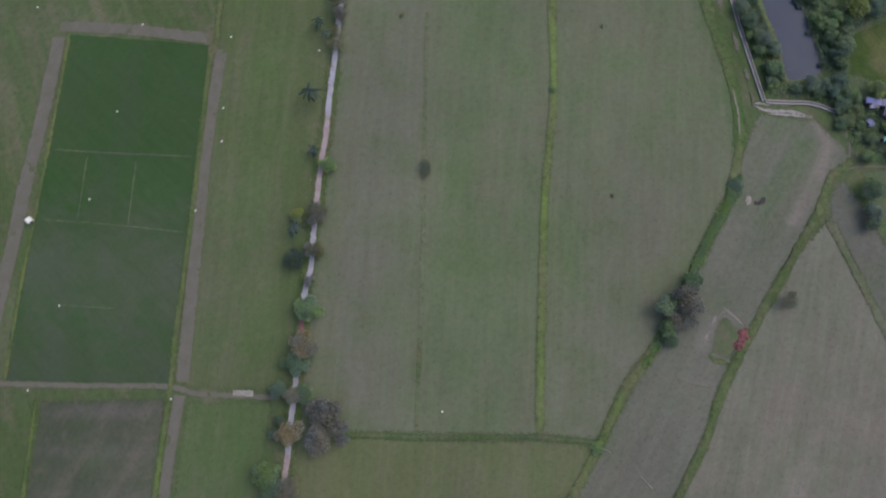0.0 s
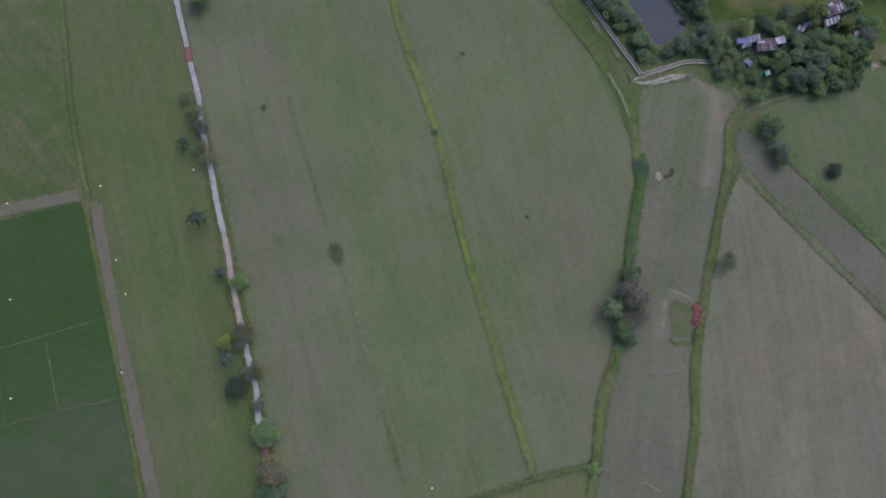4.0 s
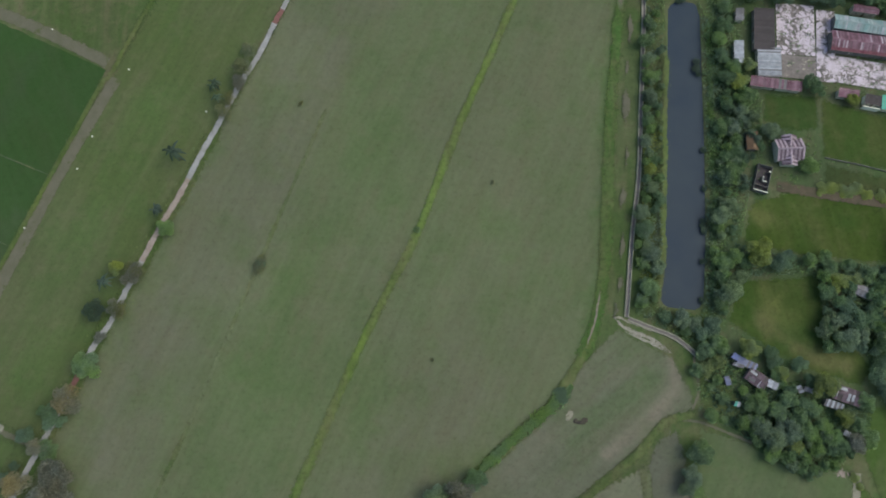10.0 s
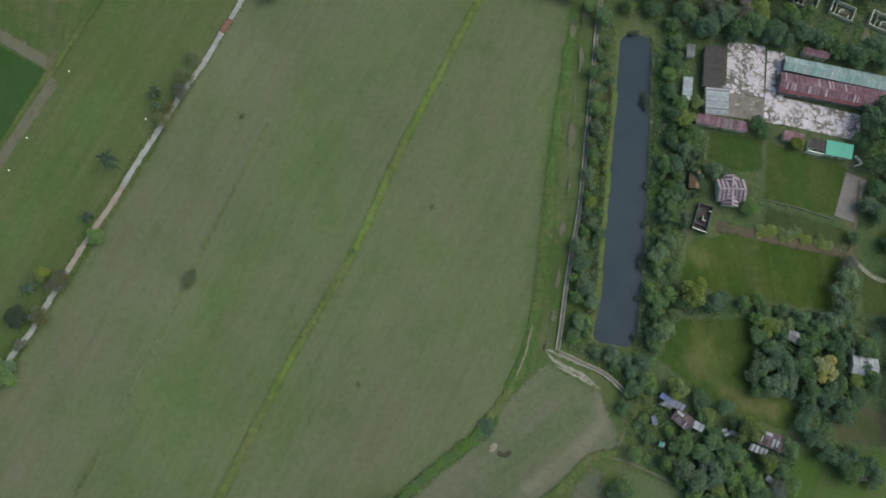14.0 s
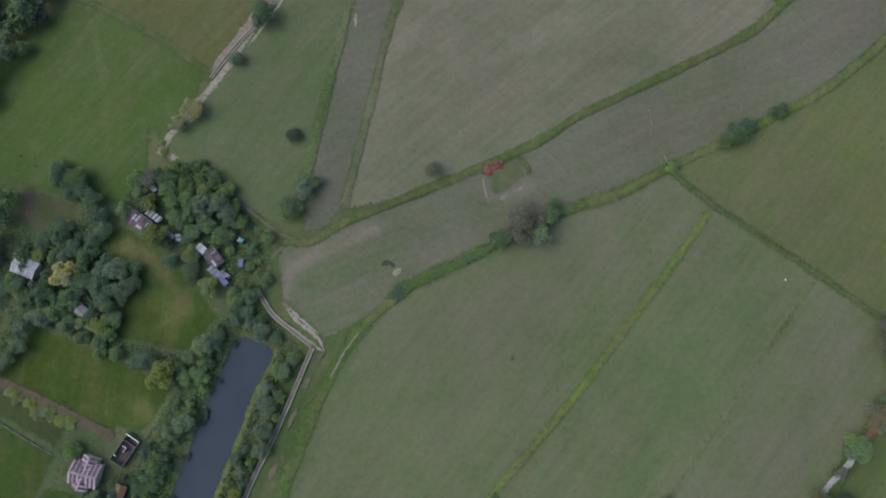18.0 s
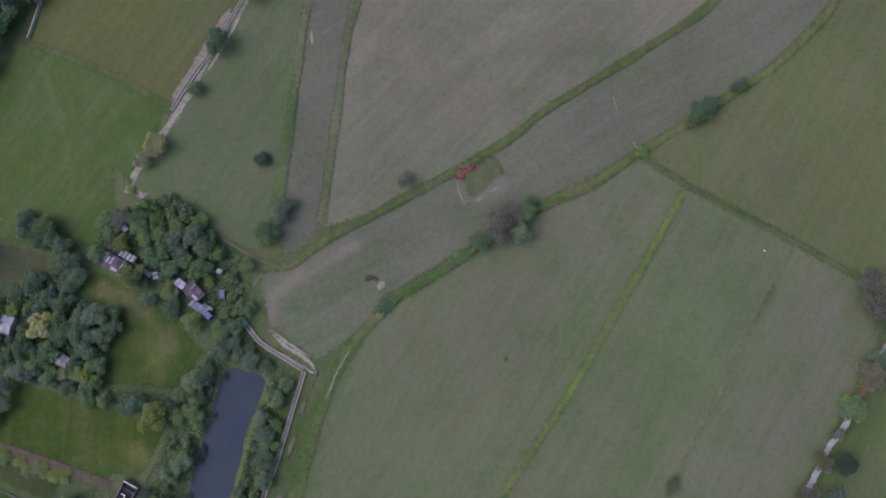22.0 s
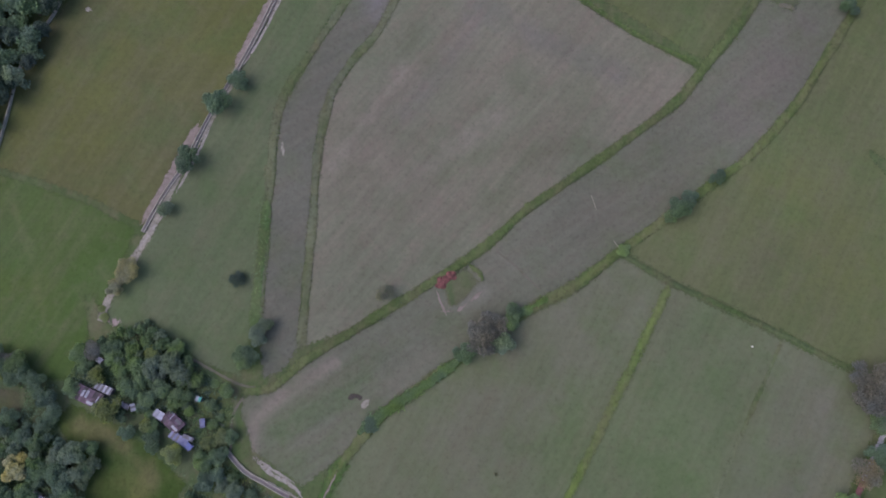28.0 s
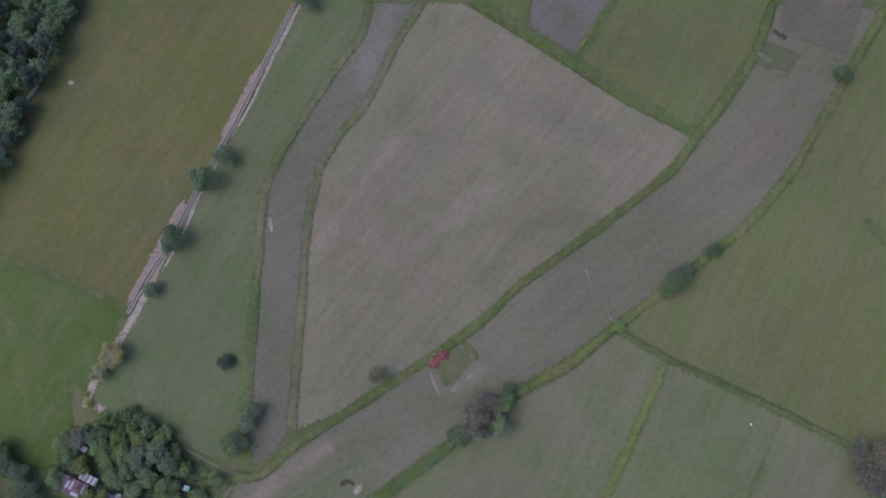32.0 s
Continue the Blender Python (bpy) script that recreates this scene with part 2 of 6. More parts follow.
M = {
    "ground": field_material("meadow_ground", 0, 0.0, 1.0, 0.7),
    "meadow": field_material("pasture_grass", -25, 0.035, 1.6, 0.5, (0.140, 0.132, 0.092), worn=True),
    "lawn": field_material("garden_lawn", 10, 0.0, 2.2, 0.85, (0.092, 0.098, 0.042), (0.038, 0.078, 0.020), worn=True),
    "crop": field_material("young_rice", 25, 0.04, 1.8, 0.4, (0.066, 0.080, 0.046), (0.042, 0.074, 0.024)),
    "stubble": field_material("stubble", -36, 0.05, 1.6, 0.55, (0.185, 0.148, 0.13), (0.10, 0.12, 0.075), worn=True),
    "stubble_b": field_material("stubble_second", -50, 0.03, 1.3, 0.55, (0.155, 0.13, 0.112), (0.095, 0.118, 0.07), worn=True),
    "fallow": field_material("fallow_grass", -50, 0.012, 1.3, 0.6, (0.150, 0.134, 0.112), (0.100, 0.126, 0.070), worn=True),
    "bund": field_material("bund_grass", 0, 0.0, 1.0, 1.0, (0.13, 0.13, 0.075), (0.065, 0.105, 0.032), worn=True),
    "dirt": surface("dry_earth", (0.145, 0.132, 0.112), (0.118, 0.116, 0.088), 0.2, 0.95, 3.0, 0.12, 0.04, spots=((0.09, 0.105, 0.055), 0.22, 0.60)),
    "dirt_worn": surface("worn_dry_earth", (0.145, 0.132, 0.112), (0.118, 0.116, 0.088), 0.2, 0.95, 3.0, 0.12, 0.04, spots=((0.09, 0.105, 0.055), 0.22, 0.60), worn=True),
    "pale_dirt": surface("pale_gravel", (0.31, 0.285, 0.265), (0.21, 0.195, 0.165), 0.6, 0.95, 2.5, 0.3, 0.04, spots=((0.11, 0.12, 0.065), 0.4, 0.6)),
    "pale_dirt_worn": surface("worn_pale_gravel", (0.31, 0.285, 0.265), (0.21, 0.195, 0.165), 0.6, 0.95, 2.5, 0.3, 0.04, spots=((0.11, 0.12, 0.065), 0.4, 0.6), worn=True),
    "chalk": surface("white_gravel", (0.35, 0.325, 0.325), (0.225, 0.205, 0.19), 0.9, 0.95, 2.5, 0.3, 0.05, spots=((0.12, 0.12, 0.075), 0.55, 0.57)),
    "chalk_worn": surface("worn_white_gravel", (0.35, 0.325, 0.325), (0.225, 0.205, 0.19), 0.9, 0.95, 2.5, 0.3, 0.05, spots=((0.12, 0.12, 0.075), 0.55, 0.57), worn=True),
    "lane": surface("worn_concrete_lane", (0.36, 0.35, 0.40), (0.27, 0.26, 0.29), 0.35, 0.9, 2.0, 0.22, 0.02),
    "lane_worn": surface("worn_worn_concrete_lane", (0.36, 0.35, 0.40), (0.27, 0.26, 0.29), 0.35, 0.9, 2.0, 0.22, 0.02, worn=True),
    "lane_pink": surface("reddish_lane", (0.34, 0.28, 0.29), (0.27, 0.21, 0.21), 0.4, 0.9, 2.0, 0.22, 0.02),
    "lane_pink_worn": surface("worn_reddish_lane", (0.34, 0.28, 0.29), (0.27, 0.21, 0.21), 0.4, 0.9, 2.0, 0.22, 0.02, worn=True),
    "verge": surface("pinkish_earth", (0.25, 0.205, 0.20), (0.18, 0.155, 0.14), 0.5, 0.95, 2.5, 0.22, 0.04),
    "verge_worn": surface("worn_pinkish_earth", (0.25, 0.205, 0.20), (0.18, 0.155, 0.14), 0.5, 0.95, 2.5, 0.22, 0.04, worn=True),
    "red_earth": surface("red_laterite", (0.19, 0.078, 0.078), (0.09, 0.042, 0.042), 0.7, 0.95, 3.0, 0.35, 0.08),
    "red_earth_worn": surface("worn_red_laterite", (0.23, 0.11, 0.115), (0.18, 0.09, 0.09), 0.7, 0.95, 3.0, 0.35, 0.08, worn=True),
    "dark_earth": surface("dark_garden_earth", (0.115, 0.088, 0.072), (0.08, 0.07, 0.052), 0.4, 0.95, 3.0, 0.2, 0.04),
    "dark_earth_worn": surface("worn_garden_earth", (0.115, 0.088, 0.072), (0.08, 0.07, 0.052), 0.4, 0.95, 3.0, 0.2, 0.04, worn=True),
    "court": surface("dull_court_slab", (0.220, 0.192, 0.212), (0.180, 0.155, 0.172), 0.4, 0.9, 3.0, 0.15, 0.02),
    "concrete": surface("old_concrete", (0.38, 0.36, 0.33), (0.26, 0.25, 0.225), 0.8, 0.9, 4.0, 0.25, 0.02),
    "yard": yard_material(),
    "yard_old": surface("mouldy_grey_slab", (0.25, 0.215, 0.235), (0.16, 0.14, 0.152), 0.4, 0.9, 3.0, 0.25, 0.02, spots=((0.44, 0.40, 0.37), 0.35, 0.6)),
    "wall": surface("limewashed_wall", (0.55, 0.53, 0.48), (0.40, 0.38, 0.34), 0.7, 0.9, 5.0, 0.2, 0.01),
    "dark_wall": surface("bare_block_wall", (0.18, 0.17, 0.18), (0.12, 0.115, 0.12), 0.7, 0.9, 5.0, 0.2, 0.01),
    "red_roof": surface("faded_red_sheet", (0.118, 0.046, 0.084), (0.200, 0.115, 0.175), 0.35, 0.6, 3.0, 0.2, 0.01, vary=0.28),
    "deep_red_roof": surface("deep_red_sheet", (0.130, 0.034, 0.064), (0.160, 0.052, 0.086), 0.4, 0.6, 3.0, 0.2, 0.01, vary=0.15),
    "maroon_roof": surface("rusty_maroon_sheet", (0.078, 0.048, 0.078), (0.130, 0.092, 0.135), 0.6, 0.6, 3.0, 0.25, 0.01, vary=0.25),
    "teal_roof": surface("faded_teal_sheet", (0.17, 0.27, 0.31), (0.29, 0.33, 0.39), 0.3, 0.55, 3.0, 0.2, 0.01, vary=0.18),
    "bright_teal_roof": surface("fresh_teal_sheet", (0.09, 0.36, 0.32), (0.12, 0.40, 0.36), 0.3, 0.5, 3.0, 0.1, 0.01, vary=0.06),
    "brown_roof": surface("dark_brown_sheet", (0.062, 0.050, 0.064), (0.050, 0.042, 0.054), 0.3, 0.7, 3.0, 0.2, 0.01, vary=0.12),
    "pink_roof": surface("weathered_pink_sheet", (0.38, 0.31, 0.41), (0.26, 0.19, 0.27), 0.8, 0.6, 2.0, 0.25, 0.01, vary=0.35),
    "blue_roof": surface("blue_tarp_sheet", (0.15, 0.16, 0.30), (0.22, 0.22, 0.35), 0.6, 0.5, 3.0, 0.2, 0.01, vary=0.25),
    "zinc_roof": surface("bright_zinc_sheet", (0.38, 0.39, 0.50), (0.26, 0.265, 0.34), 0.6, 0.5, 3.0, 0.15, 0.01, vary=0.2),
    "tarp": surface("blue_plastic_tarp", (0.13, 0.16, 0.38), (0.18, 0.20, 0.42), 0.6, 0.45, 3.0, 0.15, 0.01),
    "grey_roof": surface("dull_grey_sheet", (0.20, 0.19, 0.235), (0.15, 0.14, 0.17), 0.5, 0.7, 3.0, 0.2, 0.01, vary=0.2),
    "rust_roof": surface("rust_brown_sheet", (0.19, 0.12, 0.085), (0.13, 0.08, 0.06), 0.5, 0.8, 3.0, 0.25, 0.01, vary=0.2),
    "white_paint": surface("white_paint", (0.8, 0.79, 0.75), (0.68, 0.67, 0.63), 1.5, 0.7, 5.0, 0.08, 0.005),
    "bark": surface("bark", (0.10, 0.08, 0.06), (0.06, 0.05, 0.04), 2.0, 0.95, 8.0, 0.3, 0.03),
    "pale_bark": surface("pale_bark", (0.20, 0.185, 0.17), (0.14, 0.13, 0.115), 2.0, 0.95, 8.0, 0.3, 0.03),
    "charred": surface("charred_straw", (0.05, 0.045, 0.042), (0.085, 0.072, 0.065), 1.2, 0.95, 5.0, 0.35, 0.05),
    "wood": surface("grey_bamboo", (0.34, 0.32, 0.28), (0.26, 0.245, 0.21), 2.0, 0.8, 8.0, 0.2, 0.01),
    "door": surface("painted_door", (0.12, 0.09, 0.07), (0.09, 0.07, 0.055), 2.0, 0.7, 8.0, 0.2, 0.01),
}
# Leaf tones are raised and blued: the bluish haze over dark gaps is painted in.
LEAF = {
    "g": leaf_material("leaf_green", (0.145, 0.240, 0.108)),
    "d": leaf_material("leaf_dark", (0.114, 0.196, 0.122)),
    "y": leaf_material("leaf_yellow_green", (0.200, 0.262, 0.086)),
    "b": leaf_material("leaf_grey_green", (0.150, 0.220, 0.154)),
    "n": leaf_material("leaf_dry_grey", (0.168, 0.176, 0.166)),
    "o": leaf_material("leaf_ochre", (0.36, 0.36, 0.17)),
    "s": leaf_material("leaf_thin_olive", (0.150, 0.170, 0.095)),
    "c": leaf_material("leaf_ochre_brown", (0.215, 0.198, 0.138)),
    "grass": leaf_material("long_grass_blade", (0.115, 0.15, 0.06)),
    "reed": leaf_material("reed_blade", (0.150, 0.255, 0.100)),
    "k": leaf_material("leaf_very_dark", (0.066, 0.108, 0.092)),
    "weed": leaf_material("weed_blade", (0.098, 0.128, 0.064)),
}

water, wnodes, wlinks, wbsdf = material("still_pond_water")
wtc = wnodes.new("ShaderNodeTexCoord").outputs["Object"]
wbsdf.inputs["Roughness"].default_value = 0.2
wbsdf.inputs["Specular IOR Level"].default_value = 0.08
wlinks.new(mixed(wnodes, wlinks, ranged(wnodes, wlinks, noise_node(wnodes, wlinks, wtc, 0.06, 3), 0.3, 0.7, 0, 1), (0.036, 0.050, 0.085), (0.046, 0.060, 0.090)), wbsdf.inputs["Base Color"])
bumped(wnodes, wlinks, wbsdf, noise_node(wnodes, wlinks, wtc, 1.6, 3), 0.12, 0.05)


# ---- mesh helpers ----
def part(name, bm, mat, parent=None, label=""):
    me = bpy.data.meshes.new(name)
    bm.to_mesh(me)
    bm.free()
    me.materials.append(mat)
    ob = new(name, me)
    if parent is not None:
        ob.parent = parent
    return tagged(ob, label)


def curve(points, step=2.0):
    """A smooth line through a few plan points, at even steps."""
    p = [Vector(q[:2]) for q in points]
    if len(p) == 2:
        n = max(1, int((p[1] - p[0]).length / step))
        return [p[0].lerp(p[1], k / n) for k in range(n + 1)]
    p = [2 * p[0] - p[1], *p, 2 * p[-1] - p[-2]]
    out = []
    for a, b, c, d in zip(p, p[1:], p[2:], p[3:]):
        n = max(1, int((c - b).length / step))
        for k in range(n):
            t = k / n
            out.append(0.5 * (2 * b + (c - a) * t + (2 * a - 5 * b + 4 * c - d) * t * t + (3 * b - a - 3 * c + d) * t ** 3))
    return out + [p[-2]]


def to_line(xy, line):
    """Distance of points from a polyline."""
    best = np.full(len(xy), 1e9)
    line = np.array([q[:2] for q in line], float)
    for a, b in zip(line, line[1:]):
        d = b - a
        t = np.clip(((xy - a) @ d) / max(d @ d, 1e-9), 0, 1)
        best = np.minimum(best, np.hypot(*(xy - a - t[:, None] * d).T))
    return best


def inside(xy, poly):
    res = np.zeros(len(xy), bool)
    p = np.array(poly, float)
    for a, b in zip(p, np.roll(p, -1, 0)):
        cross = (a[1] > xy[:, 1]) != (b[1] > xy[:, 1])
        with np.errstate(divide="ignore", invalid="ignore"):
            res ^= cross & (xy[:, 0] < (b[0] - a[0]) * (xy[:, 1] - a[1]) / (b[1] - a[1]) + a[0])
    return res


def wobble(xy, scale, seed=0.0):
    return np.array([noise.noise((x * scale, y * scale, seed)) for x, y in xy])


COVER_TINT = np.array((0.935, 1.0, 1.0))  # a little less red in every cover colour, for the overall colour balance


def paint(me, xy, base, second, strokes, seed=0.0, patch=0.02):
    """The cover layer: two tones in wide patches, then worn or greener bands along lines."""
    w = np.clip(0.5 + 1.1 * wobble(xy, patch, seed) + 0.5 * wobble(xy, patch * 4, seed + 9), 0, 1)[:, None]
    col = np.array(base) * (1 - w) + np.array(second) * w
    for line, width, tone, amount in strokes:
        d = to_line(xy, line) + 0.35 * width * wobble(xy, 0.25, seed + 5)
        k = np.clip(1.3 - d / (0.5 * width), 0, 1) * amount * (0.75 + 0.5 * wobble(xy, 0.09, seed + 3))
        k = np.clip(k, 0, 1)[:, None]
        col = col * (1 - k) + np.array(tone) * k
    grey = col.mean(1, keepdims=True)
    col = (grey + 0.95 * (col - grey)) * COVER_TINT
    layer = me.color_attributes.new("cover", "FLOAT_COLOR", "POINT")
    layer.data.foreach_set("color", np.c_[col, np.ones(len(col))].astype(np.float32).ravel())


def fray(me, values):
    """The edge layer: 0 where a cover gives out, 1 where it is whole."""
    me.attributes.new("edge", "FLOAT", "POINT").data.foreach_set("value", np.array(values, np.float32))


FIELD_LEVEL = [0.03]


def field(name, poly, mat, base, second, label, strokes=(), cell=2.0, seed=None, smooth=False, rag=0.5, category="field"):
    """One parcel of land: a sheet with a ragged edge, laid just above the ground."""
    seed = len(bpy.data.objects) * 0.37 if seed is None else seed
    edge = []
    closed = [Vector(q) for q in poly]
    for a, b in zip(closed, closed[1:] + closed[:1]):
        n = max(1, int((b - a).length / cell))
        edge += [a.lerp(b, k / n) for k in range(n)]
    edge = [e + Vector((noise.noise((e.x * 0.3, e.y * 0.3, seed)), noise.noise((e.x * 0.3, e.y * 0.3, seed + 7)))) * rag for e in edge]
    xy = np.array([tuple(e) for e in edge])
    lo, hi = xy.min(0), xy.max(0)
    gx, gy = np.meshgrid(np.arange(lo[0], hi[0], cell), np.arange(lo[1], hi[1], cell))
    grid = np.c_[gx.ravel(), gy.ravel()]
    grid = grid[inside(grid, xy)]
    grid = grid[to_line(grid, np.r_[xy, xy[:1]]) > 0.6 * cell]
    pts = [Vector(q) for q in np.r_[xy, grid].tolist()]
    n = len(xy)
    verts, _, faces, *_ = delaunay_2d_cdt(pts, [(k, (k + 1) % n) for k in range(n)], [], 1, 1e-4)
    FIELD_LEVEL[0] += 0.004
    me = bpy.data.meshes.new(name)
    me.from_pydata([(v.x, v.y, FIELD_LEVEL[0]) for v in verts], [], faces)
    paint(me, np.array([tuple(v) for v in verts]), base, second, strokes, seed)
    fray(me, np.clip(to_line(np.array([tuple(v) for v in verts]), np.r_[xy, xy[:1]]) / 2.6, 0, 1.2))
    me.materials.append(M[mat])
    ob = new(name, me)
    if me.polygons and me.polygons[0].normal.z < 0:
        me.flip_normals()
    return tagged(ob, label, category, kind="structure")


def strip(name, points, width, mat, label, z=0.12, thick=0.12, rag=0.25, step=1.5, kind="structure", category="path", parent=None, taper=False):
    """A flat ribbon with worn edges along a line: lanes, tracks, ruts."""
    worn = mat + "_worn" in M
    soft = min(0.9, 0.32 * width) if worn else 0.0
    line = curve(points, step)
    seed = len(bpy.data.objects) * 0.73
    verts, faces, edge = [], [], []
    for k, p in enumerate(line):
        d = (line[min(k + 1, len(line) - 1)] - line[max(k - 1, 0)]).normalized()
        s = Vector((-d.y, d.x))
        ends = min(k, len(line) - 1 - k)
        w = 0.5 * width * (min(1, 0.3 + ends * 0.3) if taper else 1)
        a = w + rag * noise.noise((p.x * 0.6, p.y * 0.6, seed)) * (0.5 if worn else 1)
        b = -w - rag * noise.noise((p.x * 0.6, p.y * 0.6, seed + 4)) * (0.5 if worn else 1)
        full = 1.25 if not taper else min(1.25, 0.35 + ends * 0.25)
        row = ((a + soft, z - thick, 0), (a + soft, z, 0), (a - soft, z + 0.004, full), (b + soft, z + 0.004, full), (b - soft, z, 0), (b - soft, z - thick, 0)) if worn else ((a, z - thick, 1), (a, z, 1), (b, z, 1), (b, z - thick, 1))
        for u, h, e in row:
            q = p + s * u
            verts.append((q.x, q.y, h))
            edge.append(e)
    n = 6 if worn else 4
    for k in range(len(line) - 1):
        faces += [(k * n + i, k * n + i + 1, k * n + n + i + 1, k * n + n + i) for i in range(n - 1)]
    faces += [tuple(range(n - 1, -1, -1)), tuple(range(len(verts) - n, len(verts)))]
    me = bpy.data.meshes.new(name)
    me.from_pydata(verts, [], faces)
    bm = bmesh.new()
    bm.from_mesh(me)
    bmesh.ops.recalc_face_normals(bm, faces=bm.faces)
    bm.to_mesh(me)
    bm.free()
    fray(me, edge)
    me.materials.append(M[mat + "_worn" if worn else mat])
    ob = new(name, me)
    ob.parent = parent
    return tagged(ob, label, category if parent is None else "", kind=kind if parent is None else "")


def bund(points, width, height, base, second, label, tufts=1.0, blade="grass", rag=0.5, name="bund", tall=0.3, crest=None, wet=0.0, worn=()):
    """A low earth ridge between fields with grass on it; wet: offset of a dark green line along one side."""
    line = curve(points, 1.5)
    seed = len(bpy.data.objects) * 0.51
    width *= 1.35
    verts, faces, edge = [], [], []
    prof = ((-0.5, 0.0), (-0.38, 0.35), (-0.25, 0.7), (-0.12, 0.95), (0.0, 1.0), (0.12, 0.95), (0.25, 0.7), (0.38, 0.35), (0.5, 0.0))
    for k, p in enumerate(line):
        d = (line[min(k + 1, len(line) - 1)] - line[max(k - 1, 0)]).normalized()
        s = Vector((-d.y, d.x))
        for j, (u, h) in enumerate(prof):
            q = p + s * (u * width * (1 + 0.35 * noise.noise((p.x * 0.08, p.y * 0.08, seed + 1))) + abs(u) * 1.4 * rag * (noise.noise((p.x * 0.25, p.y * 0.25, seed + (3 if u < 0 else 8))) + 0.2 * noise.noise((p.x * 1.1, p.y * 1.1, seed + (5 if u < 0 else 2)))))
            edge.append((0.5 - abs(u)) * 2.7 * min(1, 0.3 + 0.35 * min(k, len(line) - 1 - k)))
            verts.append((q.x, q.y, 0.16 + 0.35 * h * height * (1 + 0.5 * noise.noise((q.x * 0.5, q.y * 0.5, seed)))))
    n = len(prof)
    for k in range(len(line) - 1):
        for j in range(n - 1):
            a = k * n + j
            faces.append((a, a + 1, a + n + 1, a + n))
    me = bpy.data.meshes.new(name)
    me.from_pydata(verts, [], faces)
    if me.polygons[0].normal.z < 0:
        me.flip_normals()
    strokes = [*worn, *([(line, 0.5 * width, crest, 0.75)] if crest else [])]
    if wet:
        beside = []
        for k, p in enumerate(line):
            d = (line[min(k + 1, len(line) - 1)] - line[max(k - 1, 0)]).normalized()
            beside.append(p + Vector((-d.y, d.x)) * wet * width)
        strokes.append((beside, 0.28 * width, (0.045, 0.062, 0.03), 0.75))
    paint(me, np.array([v[:2] for v in verts]), base, second, strokes, seed, 0.08)
    fray(me, edge)
    me.materials.append(M["bund"])
    ob = tagged(new(name, me), label, "bund", kind="structure")
    length = sum((b - a).length for a, b in zip(line, line[1:]))
    if tufts:
        grass_along(line, width, height, int(length * width * tufts * 0.8), blade, tall)
    return ob


def grass_along(line, width, height, count, blade, tall):
    rng = np.random.default_rng(int(abs(line[0].x * 13 + line[0].y * 7)) + count)
    verts, faces = [], []
    for _ in range(count):
        k = rng.integers(0, len(line) - 1)
        p = line[k].lerp(line[k + 1], rng.random())
        d = (line[k + 1] - line[k]).normalized()
        u = np.clip(rng.normal(0, 0.3), -0.6, 0.6)
        q = p + Vector((-d.y, d.x)) * float(u) * width
        tuft(verts, faces, rng, q.x, q.y, 0.02 + height * max(0.0, 1 - abs(u) * 2.0), tall * rng.uniform(0.6, 1.5))
    me = bpy.data.meshes.new("long_grass")
    me.from_pydata(verts, [], faces)
    me.materials.append(LEAF[blade])
    tagged(new("long_grass", me), "uncut green grass tufts growing along the field edge", "grass", kind="stuff")


def tuft(verts, faces, rng, x, y, z, size):
    """Three leaning blades."""
    for _ in range(3):
        a = rng.random() * 6.283
        c, s = math.cos(a) * size, math.sin(a) * size
        b = len(verts)
        verts += [(x - s * 0.28, y + c * 0.28, z), (x + s * 0.28, y - c * 0.28, z), (x + c * 0.9, y + s * 0.9, z + size * 0.75)]
        faces.append((b, b + 1, b + 2))


# ---- trees ----
def tube(verts, faces, a, b, ra, rb, n=6):
    a, b = Vector(a), Vector(b)
    d = (b - a).normalized()
    s = d.orthogonal().normalized()
    t = d.cross(s)
    base = len(verts)
    for p, r in ((a, ra), (b, rb)):
        for k in range(n):
            ang = 2 * math.pi * k / n
            verts.append(tuple(p + (s * math.cos(ang) + t * math.sin(ang)) * r))
    for k in range(n):
        m = (k + 1) % n
        faces.append((base + k, base + m, base + n + m, base + n + k))


def leaf_quads(rng, at, facing, wide, long):
    """Small four-sided leaves at points, each turned about its facing direction."""
    n = facing / np.linalg.norm(facing, axis=1, keepdims=True)
    side = np.cross(n, rng.normal(0, 1, n.shape))
    side /= np.linalg.norm(side, axis=1, keepdims=True)
    other = np.cross(n, side)
    side, other = side * long[:, None], other * wide[:, None]
    verts = np.stack((at - side, at + other, at + side, at - other), 1).reshape(-1, 3)
    return verts, np.arange(len(verts)).reshape(-1, 4)


